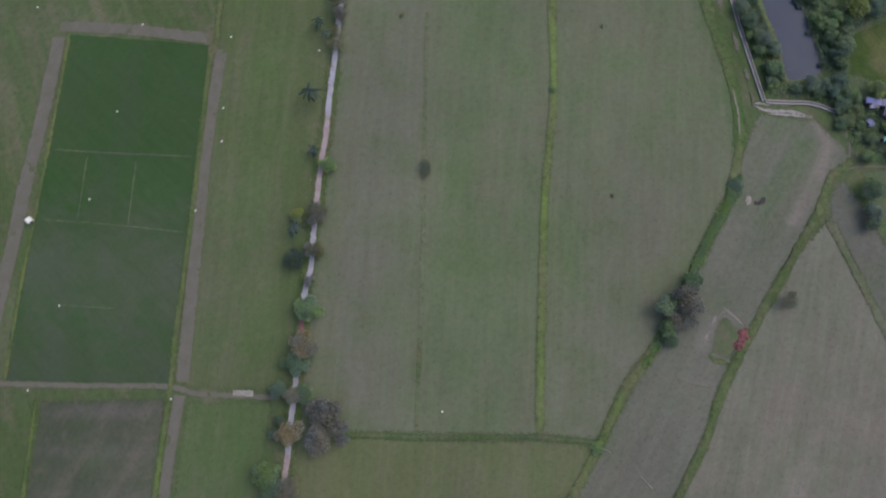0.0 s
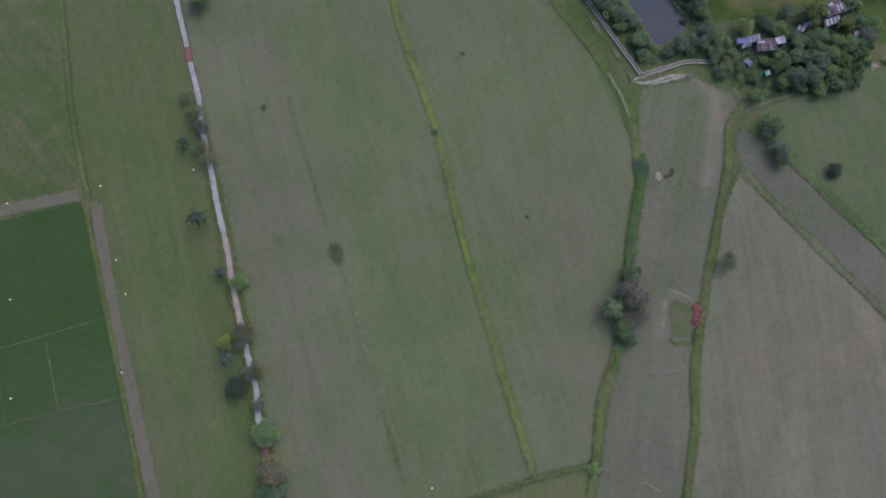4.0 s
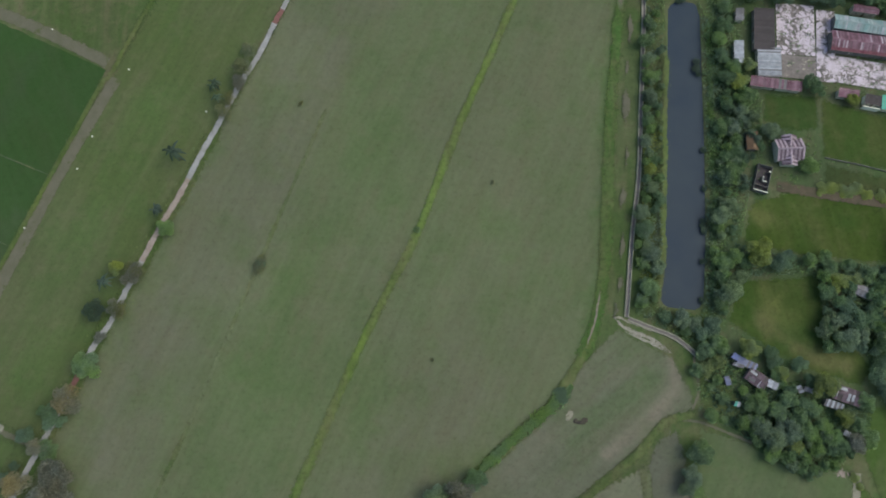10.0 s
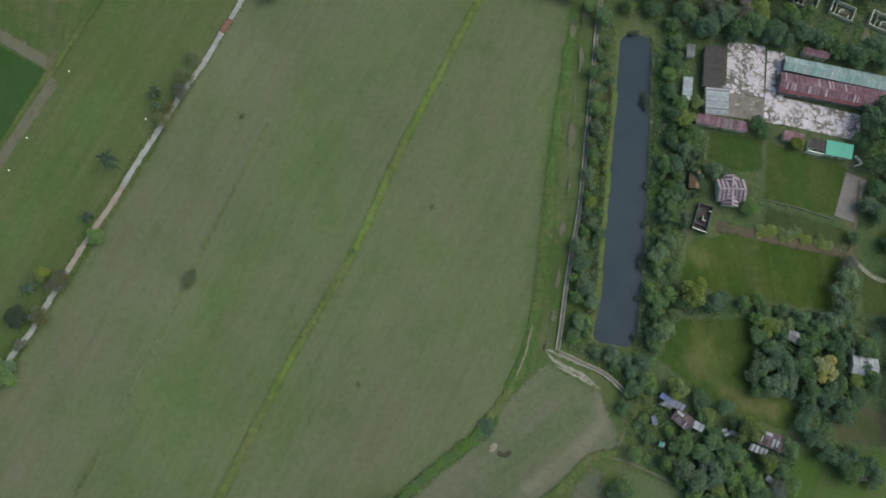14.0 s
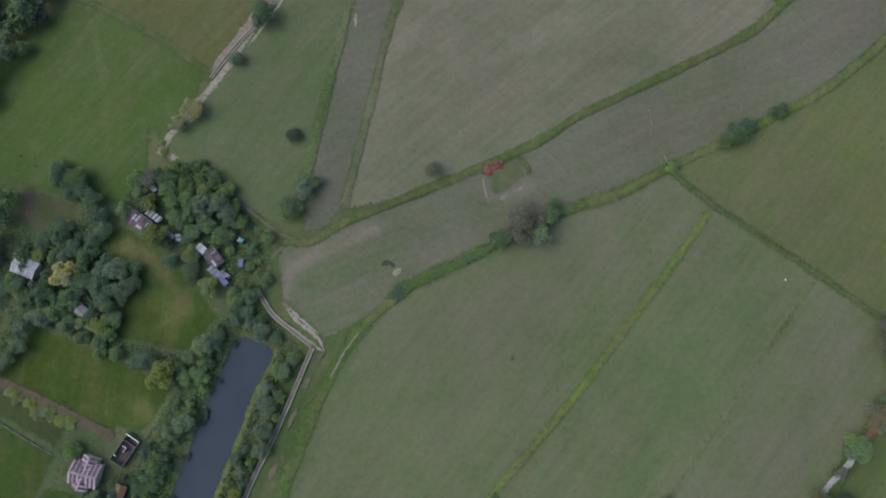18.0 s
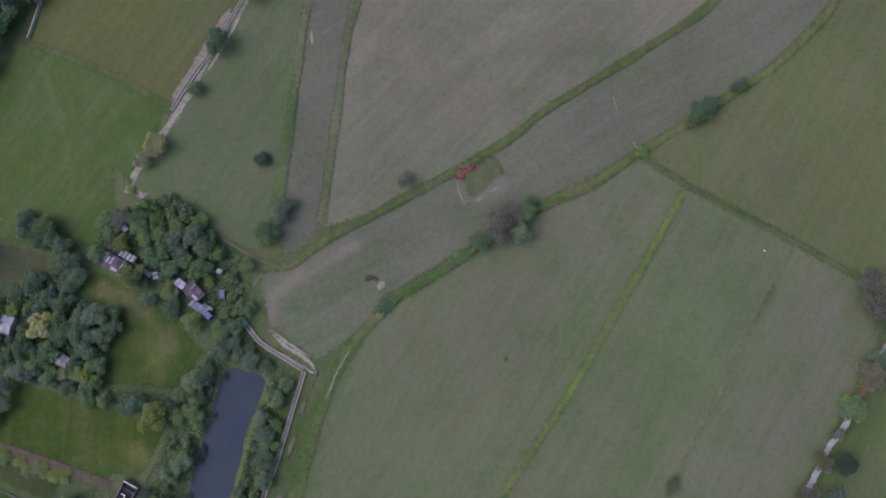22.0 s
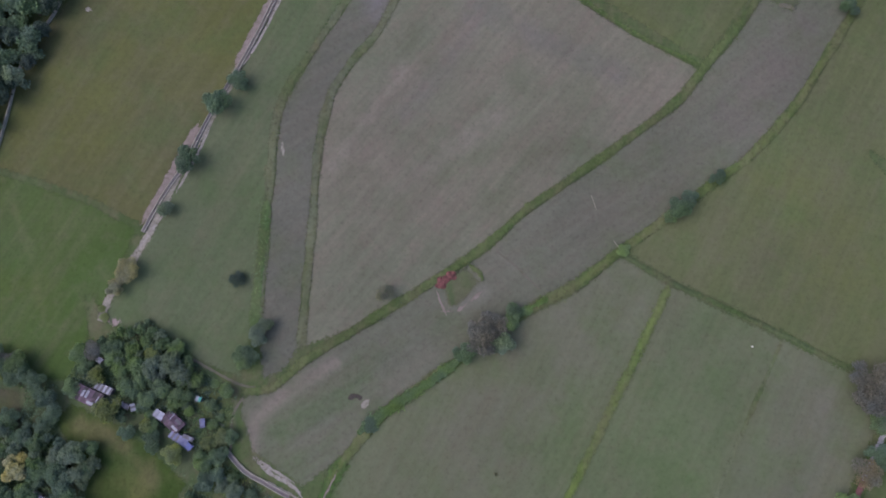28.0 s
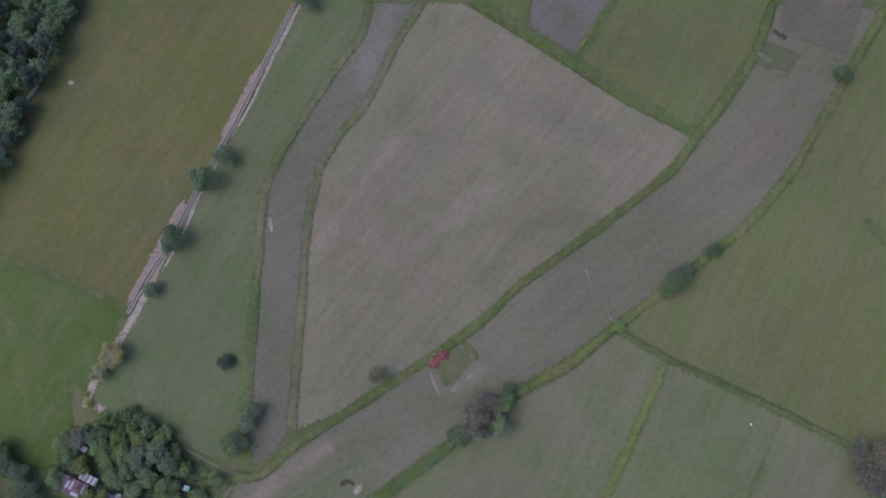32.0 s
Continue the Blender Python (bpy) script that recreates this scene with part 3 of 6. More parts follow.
def tree_meshes(variant, kind, light=False):
    """Trunk with limbs, and an uneven crown of a few lobes, each a shell of leaves with gaps; radius about 1, height about 1.8 at unit size."""
    rng = np.random.default_rng(100 + variant * 17 + ord(kind))
    sparse = kind in "nsc"
    verts, faces = [], []
    tube(verts, faces, (0, 0, -0.05), (0.03, 0.02, 0.75), 0.085, 0.06)
    lobes = [(rng.normal(0, 0.1), rng.normal(0, 0.1), 1.32, rng.uniform(0.42, 0.55))]
    for k in range(7 + variant % 3 * 2):
        a, r = k * 2.399 + rng.normal(0, 0.3), rng.uniform(0.38, 0.86)
        lobes.append((r * math.cos(a), r * math.sin(a), 1.22 - 0.42 * r * r + rng.normal(0, 0.13), rng.uniform(0.30, 0.50) * (1.2 - 0.3 * r)))
    for x, y, z, _ in lobes:
        mid = (x * 0.45, y * 0.45, 0.72 + (z - 0.75) * 0.45)
        tube(verts, faces, (0.03, 0.02, 0.7), mid, 0.045, 0.028, 5)
        tube(verts, faces, mid, (x, y, z), 0.028, 0.01, 4)
    if sparse:
        for k in range(26):
            x, y, z, r = lobes[k % len(lobes)]
            d = Vector((rng.normal(0, 1), rng.normal(0, 1), rng.uniform(0.1, 1.2))).normalized() * r * 1.15
            tube(verts, faces, (x * 0.8, y * 0.8, z - 0.1), (x + d.x, y + d.y, z + d.z), 0.018, 0.006, 4)
    trunk = bpy.data.meshes.new("trunk")
    trunk.from_pydata(verts, [], faces)
    trunk.materials.append(M["pale_bark" if kind in "nsc" else "bark"])
    count = int({"n": 2600, "s": 1100, "c": 2400}.get(kind, 3400) * (0.3 if light else 1))
    lob = np.array(lobes)
    pick = rng.choice(len(lob), count, p=lob[:, 3] ** 2 / (lob[:, 3] ** 2).sum())
    way = rng.normal(0, 1, (count, 3))
    way /= np.linalg.norm(way, axis=1, keepdims=True)
    way[:, 2] = np.where(rng.random(count) < 0.8, np.abs(way[:, 2]), way[:, 2])
    lump = np.array([noise.noise(q) for q in (way * 2.6 + lob[pick, :3] * 3).tolist()])
    depth = np.where(rng.random(count) < 0.72, rng.uniform(0.86, 1.04, count), rng.uniform(0.35, 0.86, count))
    at = lob[pick, :3] + way * (lob[pick, 3] * depth * (1 + 0.3 * lump))[:, None]
    gap = np.array([noise.noise(q) for q in (at * 4.2 + 11.0 * variant).tolist()])
    at = at[gap > -0.3 - 0.5 * rng.random(count)]
    way = rng.normal(0, 0.55, at.shape) + (0, 0, 0.9)
    m = len(at)
    grow = 1.8 if light else 0.85 if sparse else 1.0
    verts, faces = leaf_quads(rng, at, way, rng.uniform(0.03, 0.058, m) * grow, rng.uniform(0.045, 0.085, m) * grow)
    crown = bpy.data.meshes.new("crown")
    crown.from_pydata(verts.tolist(), [], faces.tolist())
    crown.materials.append(LEAF[kind])
    return trunk, crown


TREE_WORDS = {
    "g": "broadleaf tree with a full mid-green crown",
    "d": "dense tree with a dark green crown",
    "y": "young tree with a bright yellow-green crown",
    "b": "tall tree with a dusty grey-green crown",
    "k": "dense tree with a very dark green crown",
    "n": "half-bare tree with a thin grey-brown crown",
    "s": "slender tree with a sparse olive crown",
    "o": "tree in ochre-yellow flower",
    "c": "tree with thin ochre-brown leaves",
}
PROTO = {}


def tree(x, y, r, kind="g", name="tree", words="", tall=1.0, z=0.0, group=""):
    r *= 1.12
    variant = int(abs(x * 3.1 + y * 1.7)) % 4
    if (variant, kind) not in PROTO:
        PROTO[variant, kind] = tree_meshes(variant, kind)
    trunk, crown = PROTO[variant, kind]
    top = tagged(new(name), words or TREE_WORDS[kind], "tree" if name == "tree" else name, group)
    for nm, me in (("trunk", trunk), ("crown", crown)):
        o = new(nm, me)
        o.parent = top
    h = tall * r * (0.74 + 0.24 * ((x * 7.3 + y * 3.7) % 1))
    top.matrix_world = Matrix.LocRotScale((x, y, z), Euler((0, 0, (x * 1.3 + y * 2.1) % 6.28)), (r, r, h))
    return top


def grove(kind, *spots, words="", tall=1.0, group=""):
    for x, y, r in spots:
        tree(x, y, r, kind, words=words, tall=tall, group=group)


def bush(kind, *spots, words="", group=""):
    for x, y, r in spots:
        tree(x, y, r, kind, "bush", words or "low rounded shrub with " + {"g": "mid-green", "d": "dark green", "k": "very dark green", "y": "yellow-green", "b": "grey-green", "n": "dry grey", "s": "sparse olive", "o": "ochre"}[kind] + " leaves", tall=0.55, z=-0.35 * r, group=group)


def palm_meshes():
    rng = np.random.default_rng(7)
    verts, faces = [], []
    for k in range(7):
        tube(verts, faces, (0.02 * k, 0.01 * k * k / 7, 0.33 * k - 0.1), (0.02 * (k + 1), 0.01 * (k + 1) ** 2 / 7, 0.33 * (k + 1) - 0.1), 0.075 - 0.004 * k, 0.071 - 0.004 * k)
    trunk = bpy.data.meshes.new("trunk")
    trunk.from_pydata(verts, [], faces)
    trunk.materials.append(M["bark"])
    verts, faces = [], []
    for k in range(11):
        a = k * 0.571 + rng.normal(0, 0.15)
        long = rng.uniform(0.6, 1.2)
        prev = None
        for j in range(7):
            u = j / 6
            r, z = u * long, 2.2 + 0.28 * math.sin(u * 2.6) - (0.35 + 0.4 * (k % 3)) * u * u
            w = 0.13 * math.sin(0.3 + u * 2.65)
            c, s = math.cos(a), math.sin(a)
            row = [(0.14 + r * c - s * w, 0.07 + r * s + c * w, z - 0.06), (0.14 + r * c, 0.07 + r * s, z), (0.14 + r * c + s * w, 0.07 + r * s - c * w, z - 0.06)]
            b = len(verts)
            verts += row
            if prev is not None:
                faces += [(prev, prev + 1, b + 1, b), (prev + 1, prev + 2, b + 2, b + 1)]
            prev = b
    crown = bpy.data.meshes.new("fronds")
    crown.from_pydata(verts, [], faces)
    crown.materials.append(LEAF["k"])
    return trunk, crown


PALM = palm_meshes()


def palms(*spots, words="palm with a star of dark green fronds"):
    for x, y, r in spots:
        r *= 1.1
        top = tagged(new("palm_tree"), words, "palm tree", "palms by the lane")
        for nm, me in (("trunk", PALM[0]), ("fronds", PALM[1])):
            new(nm, me).parent = top
        top.matrix_world = Matrix.LocRotScale((x, y, 0), Euler((0, 0, x * 1.7 % 6.28)), (r, r, r * 0.9))


# ---- ground: one sheet to the horizon, sunk under the pond ----
POND = [(25.7, 120.5), (29.6, 123.2), (36.2, 121.6), (37.4, 116.4), (34.1, 61.7), (31.1, 25.5), (28.5, 5.2), (26.2, 1.8), (15.4, 3.2), (13.4, 5.2), (16.4, 25.5), (20.2, 68.2), (23.3, 95.2)]
NEAR = (-330.0, 220.0, -290.0, 230.0)
GRASS, GRASS2 = (0.075, 0.105, 0.038), (0.095, 0.115, 0.055)


def build_ground():
    step = 1.6
    xs, ys = np.arange(NEAR[0], NEAR[1] + 0.1, step), np.arange(NEAR[2], NEAR[3] + 0.1, step)
    out = np.array([30.0, 90, 220, 500, 1100, 2400])
    xs, ys = np.r_[NEAR[0] - out[::-1], xs, NEAR[1] + out], np.r_[NEAR[2] - out[::-1], ys, NEAR[3] + out]
    gx, gy = np.meshgrid(xs, ys)
    xy = np.c_[gx.ravel(), gy.ravel()]
    z = np.zeros(len(xy))
    near = (np.abs(xy[:, 0] - 30) < 40) & (np.abs(xy[:, 1] - 60) < 90)
    sub = xy[near]
    d = to_line(sub, [*POND, POND[0]]) * np.where(inside(sub, POND), 1, -1)
    z[near] = -1.6 * np.clip((d + 1.2) / 3.0, 0, 1)
    nx, ny = len(xs), len(ys)
    k = (np.arange(ny - 1)[:, None] * nx + np.arange(nx - 1)).ravel()
    faces = np.c_[k, k + 1, k + nx + 1, k + nx]
    me = bpy.data.meshes.new("ground")
    me.from_pydata(np.c_[xy, z].tolist(), [], faces.tolist())
    mud = (0.13, 0.12, 0.075)
    paint(me, xy, GRASS, GRASS2, (([*POND, POND[0]], 5.0, mud, 0.5),), 2.0)
    me.materials.append(M["ground"])
    tagged(new("ground", me), "wide green grassland", "ground", kind="structure")


build_ground()
pond_bm = bmesh.new()
pv = [pond_bm.verts.new((p.x, p.y, -0.55)) for p in curve([*POND, POND[0]], 3.0)[:-1]]
cx, cy = sum(v.co.x for v in pv) / len(pv), sum(v.co.y for v in pv) / len(pv)
for v in pv:
    out = Vector((v.co.x - cx, v.co.y - cy)).normalized() * 1.5
    v.co.x, v.co.y = v.co.x + out.x, v.co.y + out.y
pond_bm.faces.new(pv)
bmesh.ops.recalc_face_normals(pond_bm, faces=pond_bm.faces)
if pond_bm.faces[:][0].normal.z < 0:
    bmesh.ops.reverse_faces(pond_bm, faces=pond_bm.faces[:])
tagged(part("water", pond_bm, water), "still slate-blue pond water", "pond", kind="structure")

# ---- plan lines ----
LANE = [(-100.0, 176.1), (-119.2, 136.1), (-126.9, 119.8), (-134.3, 103.0), (-148.4, 75.8), (-159.2, 53.1), (-166.9, 39.2), (-173.2, 24.1), (-179.6, 12.7), (-185.4, 1.3), (-189.3, -6.9), (-194.9, -19.5), (-201.9, -34.1), (-213.2, -58.1), (-220.5, -72.0), (-235.4, -99.4)]
CENTRE = [(-6.6, 182.9), (-28.9, 137.2), (-44.4, 102.7), (-58.1, 72.2), (-73.8, 32.6), (-86.3, 8.3), (-96.4, -12.1), (-111.9, -47.4), (-114.8, -53.5), (-128.2, -84.9)]
WEST_BUND = [(-143.3, 185.6), (-175.0, 130.6), (-190.6, 96.9), (-194.5, 91.5), (-210.3, 56.0), (-222.8, 28.1), (-238.8, -5.9), (-245.1, -20.7), (-263.4, -59.1)]
DITCH = [(10.8, 142.6), (3.3, 102.0), (-1.1, 68.1), (-3.6, 42.2), (-7.0, 13.3), (-12.5, -6.6), (-17.0, -15.1), (-28.2, -30.0), (-40.4, -41.0), (-53.0, -51.1), (-65.4, -62.4), (-80.1, -73.1), (-93.4, -81.3), (-108.9, -94.9), (-122.9, -106.3), (-132.3, -113.9), (-145.3, -125.6), (-157.5, -136.0), (-175.0, -158.0), (-186.4, -177.9), (-195.9, -194.7), (-215.0, -229.6)]
DITCH2 = [(22.6, -34.5), (11.4, -36.9), (1.1, -47.0), (-13.4, -57.7), (-28.1, -68.5), (-44.7, -80.8), (-61.2, -94.3), (-74.5, -108.3), (-92.6, -123.2), (-117.4, -144.2), (-130.1, -156.0), (-139.8, -170.1), (-151.9, -187.0), (-163.2, -206.6), (-170.4, -228.9)]
CROSS = [(-109.3, -95.3), (-128.5, -85.6), (-151.9, -76.7), (-172.4, -68.4), (-192.3, -59.9)]
NORTH_BUND = [(-47.3, -220.1), (-65.6, -209.8), (-88.2, -196.6), (-112.6, -182.0), (-139.1, -170.1)]
INNER_BUND = [(2.9, -50.6), (3.3, -68.0), (3.8, -91.9), (4.8, -127.3), (2.5, -147.0), (-3.6, -160.8), (-13.1, -175.1), (-22.1, -199.0), (-31.7, -219.0)]
OUTER_LINE = [(19.2, -55.3), (20.4, -90.8), (21.8, -139.1), (11.8, -164.2), (-0.9, -189.3), (-8.5, -202.8), (-10.6, -217.5)]
ROAD = [(75.6, -55.2), (74.0, -63.4), (68.9, -75.2), (62.9, -89.0), (54.4, -115.4), (45.0, -138.6), (38.8, -156.7), (32.4, -175.3), (23.8, -195.3), (17.1, -215.5), (10.2, -235.7)]
GREEN, LUSH, BROWN, PINK = (0.10, 0.15, 0.035), (0.065, 0.12, 0.035), (0.165, 0.14, 0.115), (0.20, 0.165, 0.15)

# ---- fields ----
# Lens falloff is put into the base colours: central fields lighter, western ones darker.
field("field_1", [*LANE[:8], *LANE[8:15], *[(-192.3, -59.9), (-128.5, -85.6), (-109.3, -95.3)], *DITCH[16:5:-1], *DITCH[5::-1]], "meadow", (0.120, 0.141, 0.075), (0.139, 0.144, 0.092),
      "large dull green meadow with brownish worn bands", [
          ([(-111.9, 127.8), (-130.2, 79.6), (-158.5, 8.1), (-183.2, -57.1)], 38.0, (0.146, 0.138, 0.104), 0.85),
          ([(-166.8, 6.7), (-188.1, -46.8)], 16.0, (0.150, 0.136, 0.110), 0.7),
          ([(-72.9, 112.9), (-99.0, 52.5), (-124.0, -5.1), (-143.7, -72.3)], 34.0, (0.112, 0.140, 0.070), 0.7),
          ([(-21.1, 104.8), (-33.1, 84.0), (-48.5, 29.0), (-58.6, -21.7)], 38.0, (0.142, 0.140, 0.095), 0.8),
          ([(-102.3, 106.6), (-119.3, 61.1), (-131.3, 26.7)], 12.0, (0.15, 0.135, 0.11), 0.6),
          ([(-93.5, 122.1), (-80.7, 129.4)], 14.0, (0.15, 0.135, 0.11), 0.6),
          ([(-49.6, 42.1), (-30.7, 67.9), (-19.6, 99.5)], 20.0, (0.140, 0.142, 0.090), 0.6),
          ([(-62.0, -30.0), (-90.0, -64.0), (-112.0, -84.0)], 32.0, (0.152, 0.142, 0.106), 0.95),
          ([(-129.0, -17.7), (-120.8, 5.4), (-114.3, 29.5)], 16.0, (0.095, 0.13, 0.055), 0.6),
          (DITCH[:6], 9.0, LUSH, 0.8)], seed=1.0)
field("field_2", [*WEST_BUND[:3], *WEST_BUND[3:8], *[(-240.4, -24.7), (-210.7, -38.2)], *LANE[13:0:-1]], "meadow", (0.090, 0.112, 0.044), (0.100, 0.115, 0.056),
      "open grass field beside the tree-lined lane", [([(-175.1, 81.6), (-212.0, -16.2)], 20.0, (0.085, 0.13, 0.045), 0.5)])
field("field_3", [(-242.6, 122.5), (-192.7, 98.4), (-245.6, -21.0), (-300.3, 1.7)], "crop", (0.038, 0.080, 0.024), (0.046, 0.084, 0.030), "dark green rice paddy divided by thin ridges", [
    ([(-276.0, 36.0), (-235.0, 16.0)], 46.0, (0.082, 0.096, 0.064), 0.9),
    ([(-296.0, 6.0), (-250.0, -14.0)], 30.0, (0.066, 0.080, 0.052), 0.9),
    ([(-240.0, 22.0), (-232.0, 8.0)], 16.0, (0.080, 0.092, 0.056), 0.7),
    ([(-258.0, 34.0), (-250.0, 12.0)], 9.0, (0.076, 0.090, 0.052), 0.6),
    ([(-243.0, 67.3), (-251.7, 44.9)], 9.0, (0.054, 0.080, 0.040), 0.8),
    ([(-220.0, 104.0), (-236.0, 70.0)], 8.0, (0.052, 0.078, 0.038), 0.7),
    ([(-238.8, 113.4), (-253.5, 77.3)], 8.0, (0.046, 0.076, 0.032), 0.6),
    ([(-251.2, 39.0), (-268.0, -7.7)], 4.0, (0.076, 0.090, 0.058), 0.7),
    ([(-266.9, 45.0), (-282.1, 2.0)], 5.0, (0.068, 0.084, 0.052), 0.7)], category="rice field")
field("field_4", [(-290.6, -8.6), (-247.0, -24.2), (-270.3, -76.3), (-314.1, -59.5)], "stubble_b", (0.066, 0.078, 0.046), (0.080, 0.084, 0.056), "bare grey-green paddy after harvest", [
    ([(-291.0, -14.0), (-250.0, -29.0)], 5.0, (0.115, 0.102, 0.092), 0.7), ([(-296.0, -26.0), (-256.0, -42.0)], 4.0, (0.105, 0.096, 0.084), 0.6), ([(-301.0, -40.0), (-262.0, -55.0)], 5.0, (0.100, 0.094, 0.080), 0.6)], category="rice field")
field("field_5", [(-242.4, -27.7), (-211.1, -39.3), (-239.8, -88.0), (-266.1, -77.9)], "meadow", (0.085, 0.118, 0.045), (0.095, 0.118, 0.055), "green grass plot")
field("field_6", [*CROSS, *[(-215.1, -57.4), (-240.8, -97.3), (-203.2, -140.2)], *[(-293.9, -83.2), (-292.1, -252.5)], *DITCH[-1:16:-1]], "meadow", (0.113, 0.124, 0.056), (0.127, 0.130, 0.068), "yellowish green pasture beyond the cross ridge", [
    ([(-173.8, -120.1), (-193.5, -96.7)], 40.0, (0.135, 0.142, 0.05), 0.5)])
field("field_7", [*DITCH[6:], *DITCH2[::-1], *[(22.3, -27.5), (16.3, -14.2), (-3.3, -3.0)]], "fallow", (0.128, 0.128, 0.094), (0.140, 0.134, 0.106), "long grey-brown fallow strip between two ditches", [
    ([(6.0, -12.0), (-3.8, -26.8), (-16.0, -36.0)], 24.0, (0.098, 0.122, 0.066), 0.95),
    ([(10.0, -26.0), (-6.0, -38.0), (-22.0, -50.0)], 12.0, (0.106, 0.124, 0.074), 0.8),
    ([(16.4, -16.2), (15.4, -25.8), (6.7, -35.1), (-9.6, -46.7)], 6.0, (0.235, 0.182, 0.170), 1.0),
    ([(2.0, -18.0), (-12.0, -28.0)], 5.0, (0.150, 0.142, 0.122), 0.6),
    ([(-28.0, -50.0), (-44.0, -64.0)], 12.0, (0.112, 0.116, 0.086), 0.7),
    ([(-59.8, -76.0), (-50.1, -71.4)], 7.0, (0.22, 0.195, 0.178), 0.7),
    ([(-74.0, -84.0), (-64.0, -92.0)], 2.4, (0.19, 0.17, 0.15), 0.6),
    ([(-84.0, -100.0), (-96.0, -108.0)], 14.0, (0.118, 0.114, 0.090), 0.6),
    ([(-99.7, -105.8), (-127.7, -129.8), (-160.2, -157.4)], 18.0, (0.132, 0.118, 0.10), 0.6),
    ([(-153.5, -151.0), (-175.9, -186.4)], 22.0, (0.150, 0.120, 0.112), 0.7)], seed=4.0)
field("field_8", [*INNER_BUND, *NORTH_BUND, *DITCH2[11:2:-1]], "stubble", (0.188, 0.165, 0.132), (0.160, 0.157, 0.116), "wide pinkish brown stubble field", [
    ([(-17.7, -97.4), (-44.3, -128.4), (-60.2, -144.7)], 8.0, (0.245, 0.200, 0.178), 0.8),
    ([(-1.3, -119.2), (-13.9, -141.5), (-25.1, -160.0)], 5.0, (0.25, 0.205, 0.182), 0.8),
    ([(-26.5, -142.4), (-45.8, -172.7), (-57.6, -194.4)], 9.0, (0.175, 0.15, 0.14), 0.7),
    ([(-14.0, -93.0), (-32.9, -112.9), (-69.2, -134.4)], 9.0, (0.135, 0.138, 0.092), 0.7),
    ([(-49.1, -189.1), (-80.3, -175.1), (-106.4, -165.6)], 12.0, (0.165, 0.145, 0.14), 0.6),
    ([(-8.1, -113.3), (-25.1, -160.0)], 16.0, (0.19, 0.155, 0.135), 0.5),
    ([(-61.9, -112.7), (-89.8, -146.7)], 26.0, (0.12, 0.12, 0.082), 0.5)], seed=6.0)
field("field_9", [*OUTER_LINE, *INNER_BUND[::-1], *[(6.9, -42.4), (16.1, -37.5)]], "fallow", (0.122, 0.117, 0.096), (0.132, 0.124, 0.104), "narrow grey-brown ploughed strip", [
    ([(-18.4, -218.0), (-15.1, -203.3), (-10.4, -181.8)], 10.0, (0.185, 0.155, 0.175), 0.8)])
field("field_10", [*ROAD[:11], *OUTER_LINE[::-1], *[(22.0, -38.1), (38.3, -42.7), (67.3, -52.3)]], "meadow", (0.104, 0.128, 0.066), (0.116, 0.132, 0.078), "grazed pasture between the road and the ploughed strip")
field("field_11", [*[(106.1, -187.6), (98.9, -224.3), (11.9, -230.6)], *ROAD[9:2:-1], *[(66.7, -90.2), (86.9, -98.7), (104.1, -103.3), (127.7, -108.4), (132.3, -131.6)]], "meadow", (0.118, 0.118, 0.043), (0.105, 0.10, 0.05), "olive-yellow field west of the gravel road", [
    ([(85.2, -179.8), (87.6, -141.2)], 20.0, (0.125, 0.13, 0.04), 0.6)])
field("field_12", [*[(127.7, -108.4), (104.1, -103.3), (86.9, -98.7), (66.7, -90.2), (70.1, -76.5), (75.7, -55.6)], *[(81.3, -63.4), (77.2, -46.9), (80.6, -32.9), (96.7, -32.1), (114.5, -30.7), (141.2, -30.4), (171.0, -34.4)]], "meadow", (0.066, 0.105, 0.028), (0.082, 0.112, 0.036), "bright green grass field near the hamlet", [
    ([(126.3, -116.3), (120.0, -103.2), (113.8, -92.7), (107.8, -82.3), (103.7, -74.0), (97.5, -57.2)], 2.2, (0.125, 0.135, 0.062), 0.8), ([(107.0, -82.0), (105.0, -77.0)], 4.0, (0.14, 0.145, 0.08), 0.7),
    ([(125.8, -69.3), (103.6, -62.6)], 20.0, (0.085, 0.118, 0.03), 0.7), ([(94.4, -92.1), (77.7, -88.7)], 12.0, (0.11, 0.13, 0.055), 0.6), ([(134.1, -95.5), (122.2, -79.3)], 20.0, (0.06, 0.10, 0.03), 0.6)])
field("field_13", [*[(-51.7, -220.4), (-77.9, -237.1)], *[(-72.3, -210.2)]], "meadow", (0.10, 0.12, 0.045), (0.115, 0.12, 0.055), "small yellow-green paddy")
field("field_14", [(-72.3, -210.2), (-74.6, -236.8), (-114.1, -239.7), (-92.6, -198.1)], "stubble_b", (0.15, 0.128, 0.15), (0.11, 0.105, 0.085), "wet purplish-brown paddy corner")
field("field_15", [(-93.1, -197.4), (-114.1, -239.7), (-177.7, -244.3), (-170.4, -228.9), (-162.1, -206.5), (-139.8, -171.0)], "meadow", (0.115, 0.13, 0.045), (0.105, 0.115, 0.055), "yellow-green paddy with faint rows")
field("field_16", [(-170.5, -215.5), (-177.7, -244.3), (-214.2, -246.9), (-198.6, -205.5)], "stubble_b", (0.13, 0.11, 0.105), (0.115, 0.105, 0.09), "grey fallow strip end")
field("field_17", [(-164.5, -212.7), (-182.1, -207.4), (-174.4, -194.4), (-160.4, -201.2)], "meadow", (0.092, 0.10, 0.06), (0.11, 0.105, 0.078), "small overgrown plot with rubble", cell=1.2)

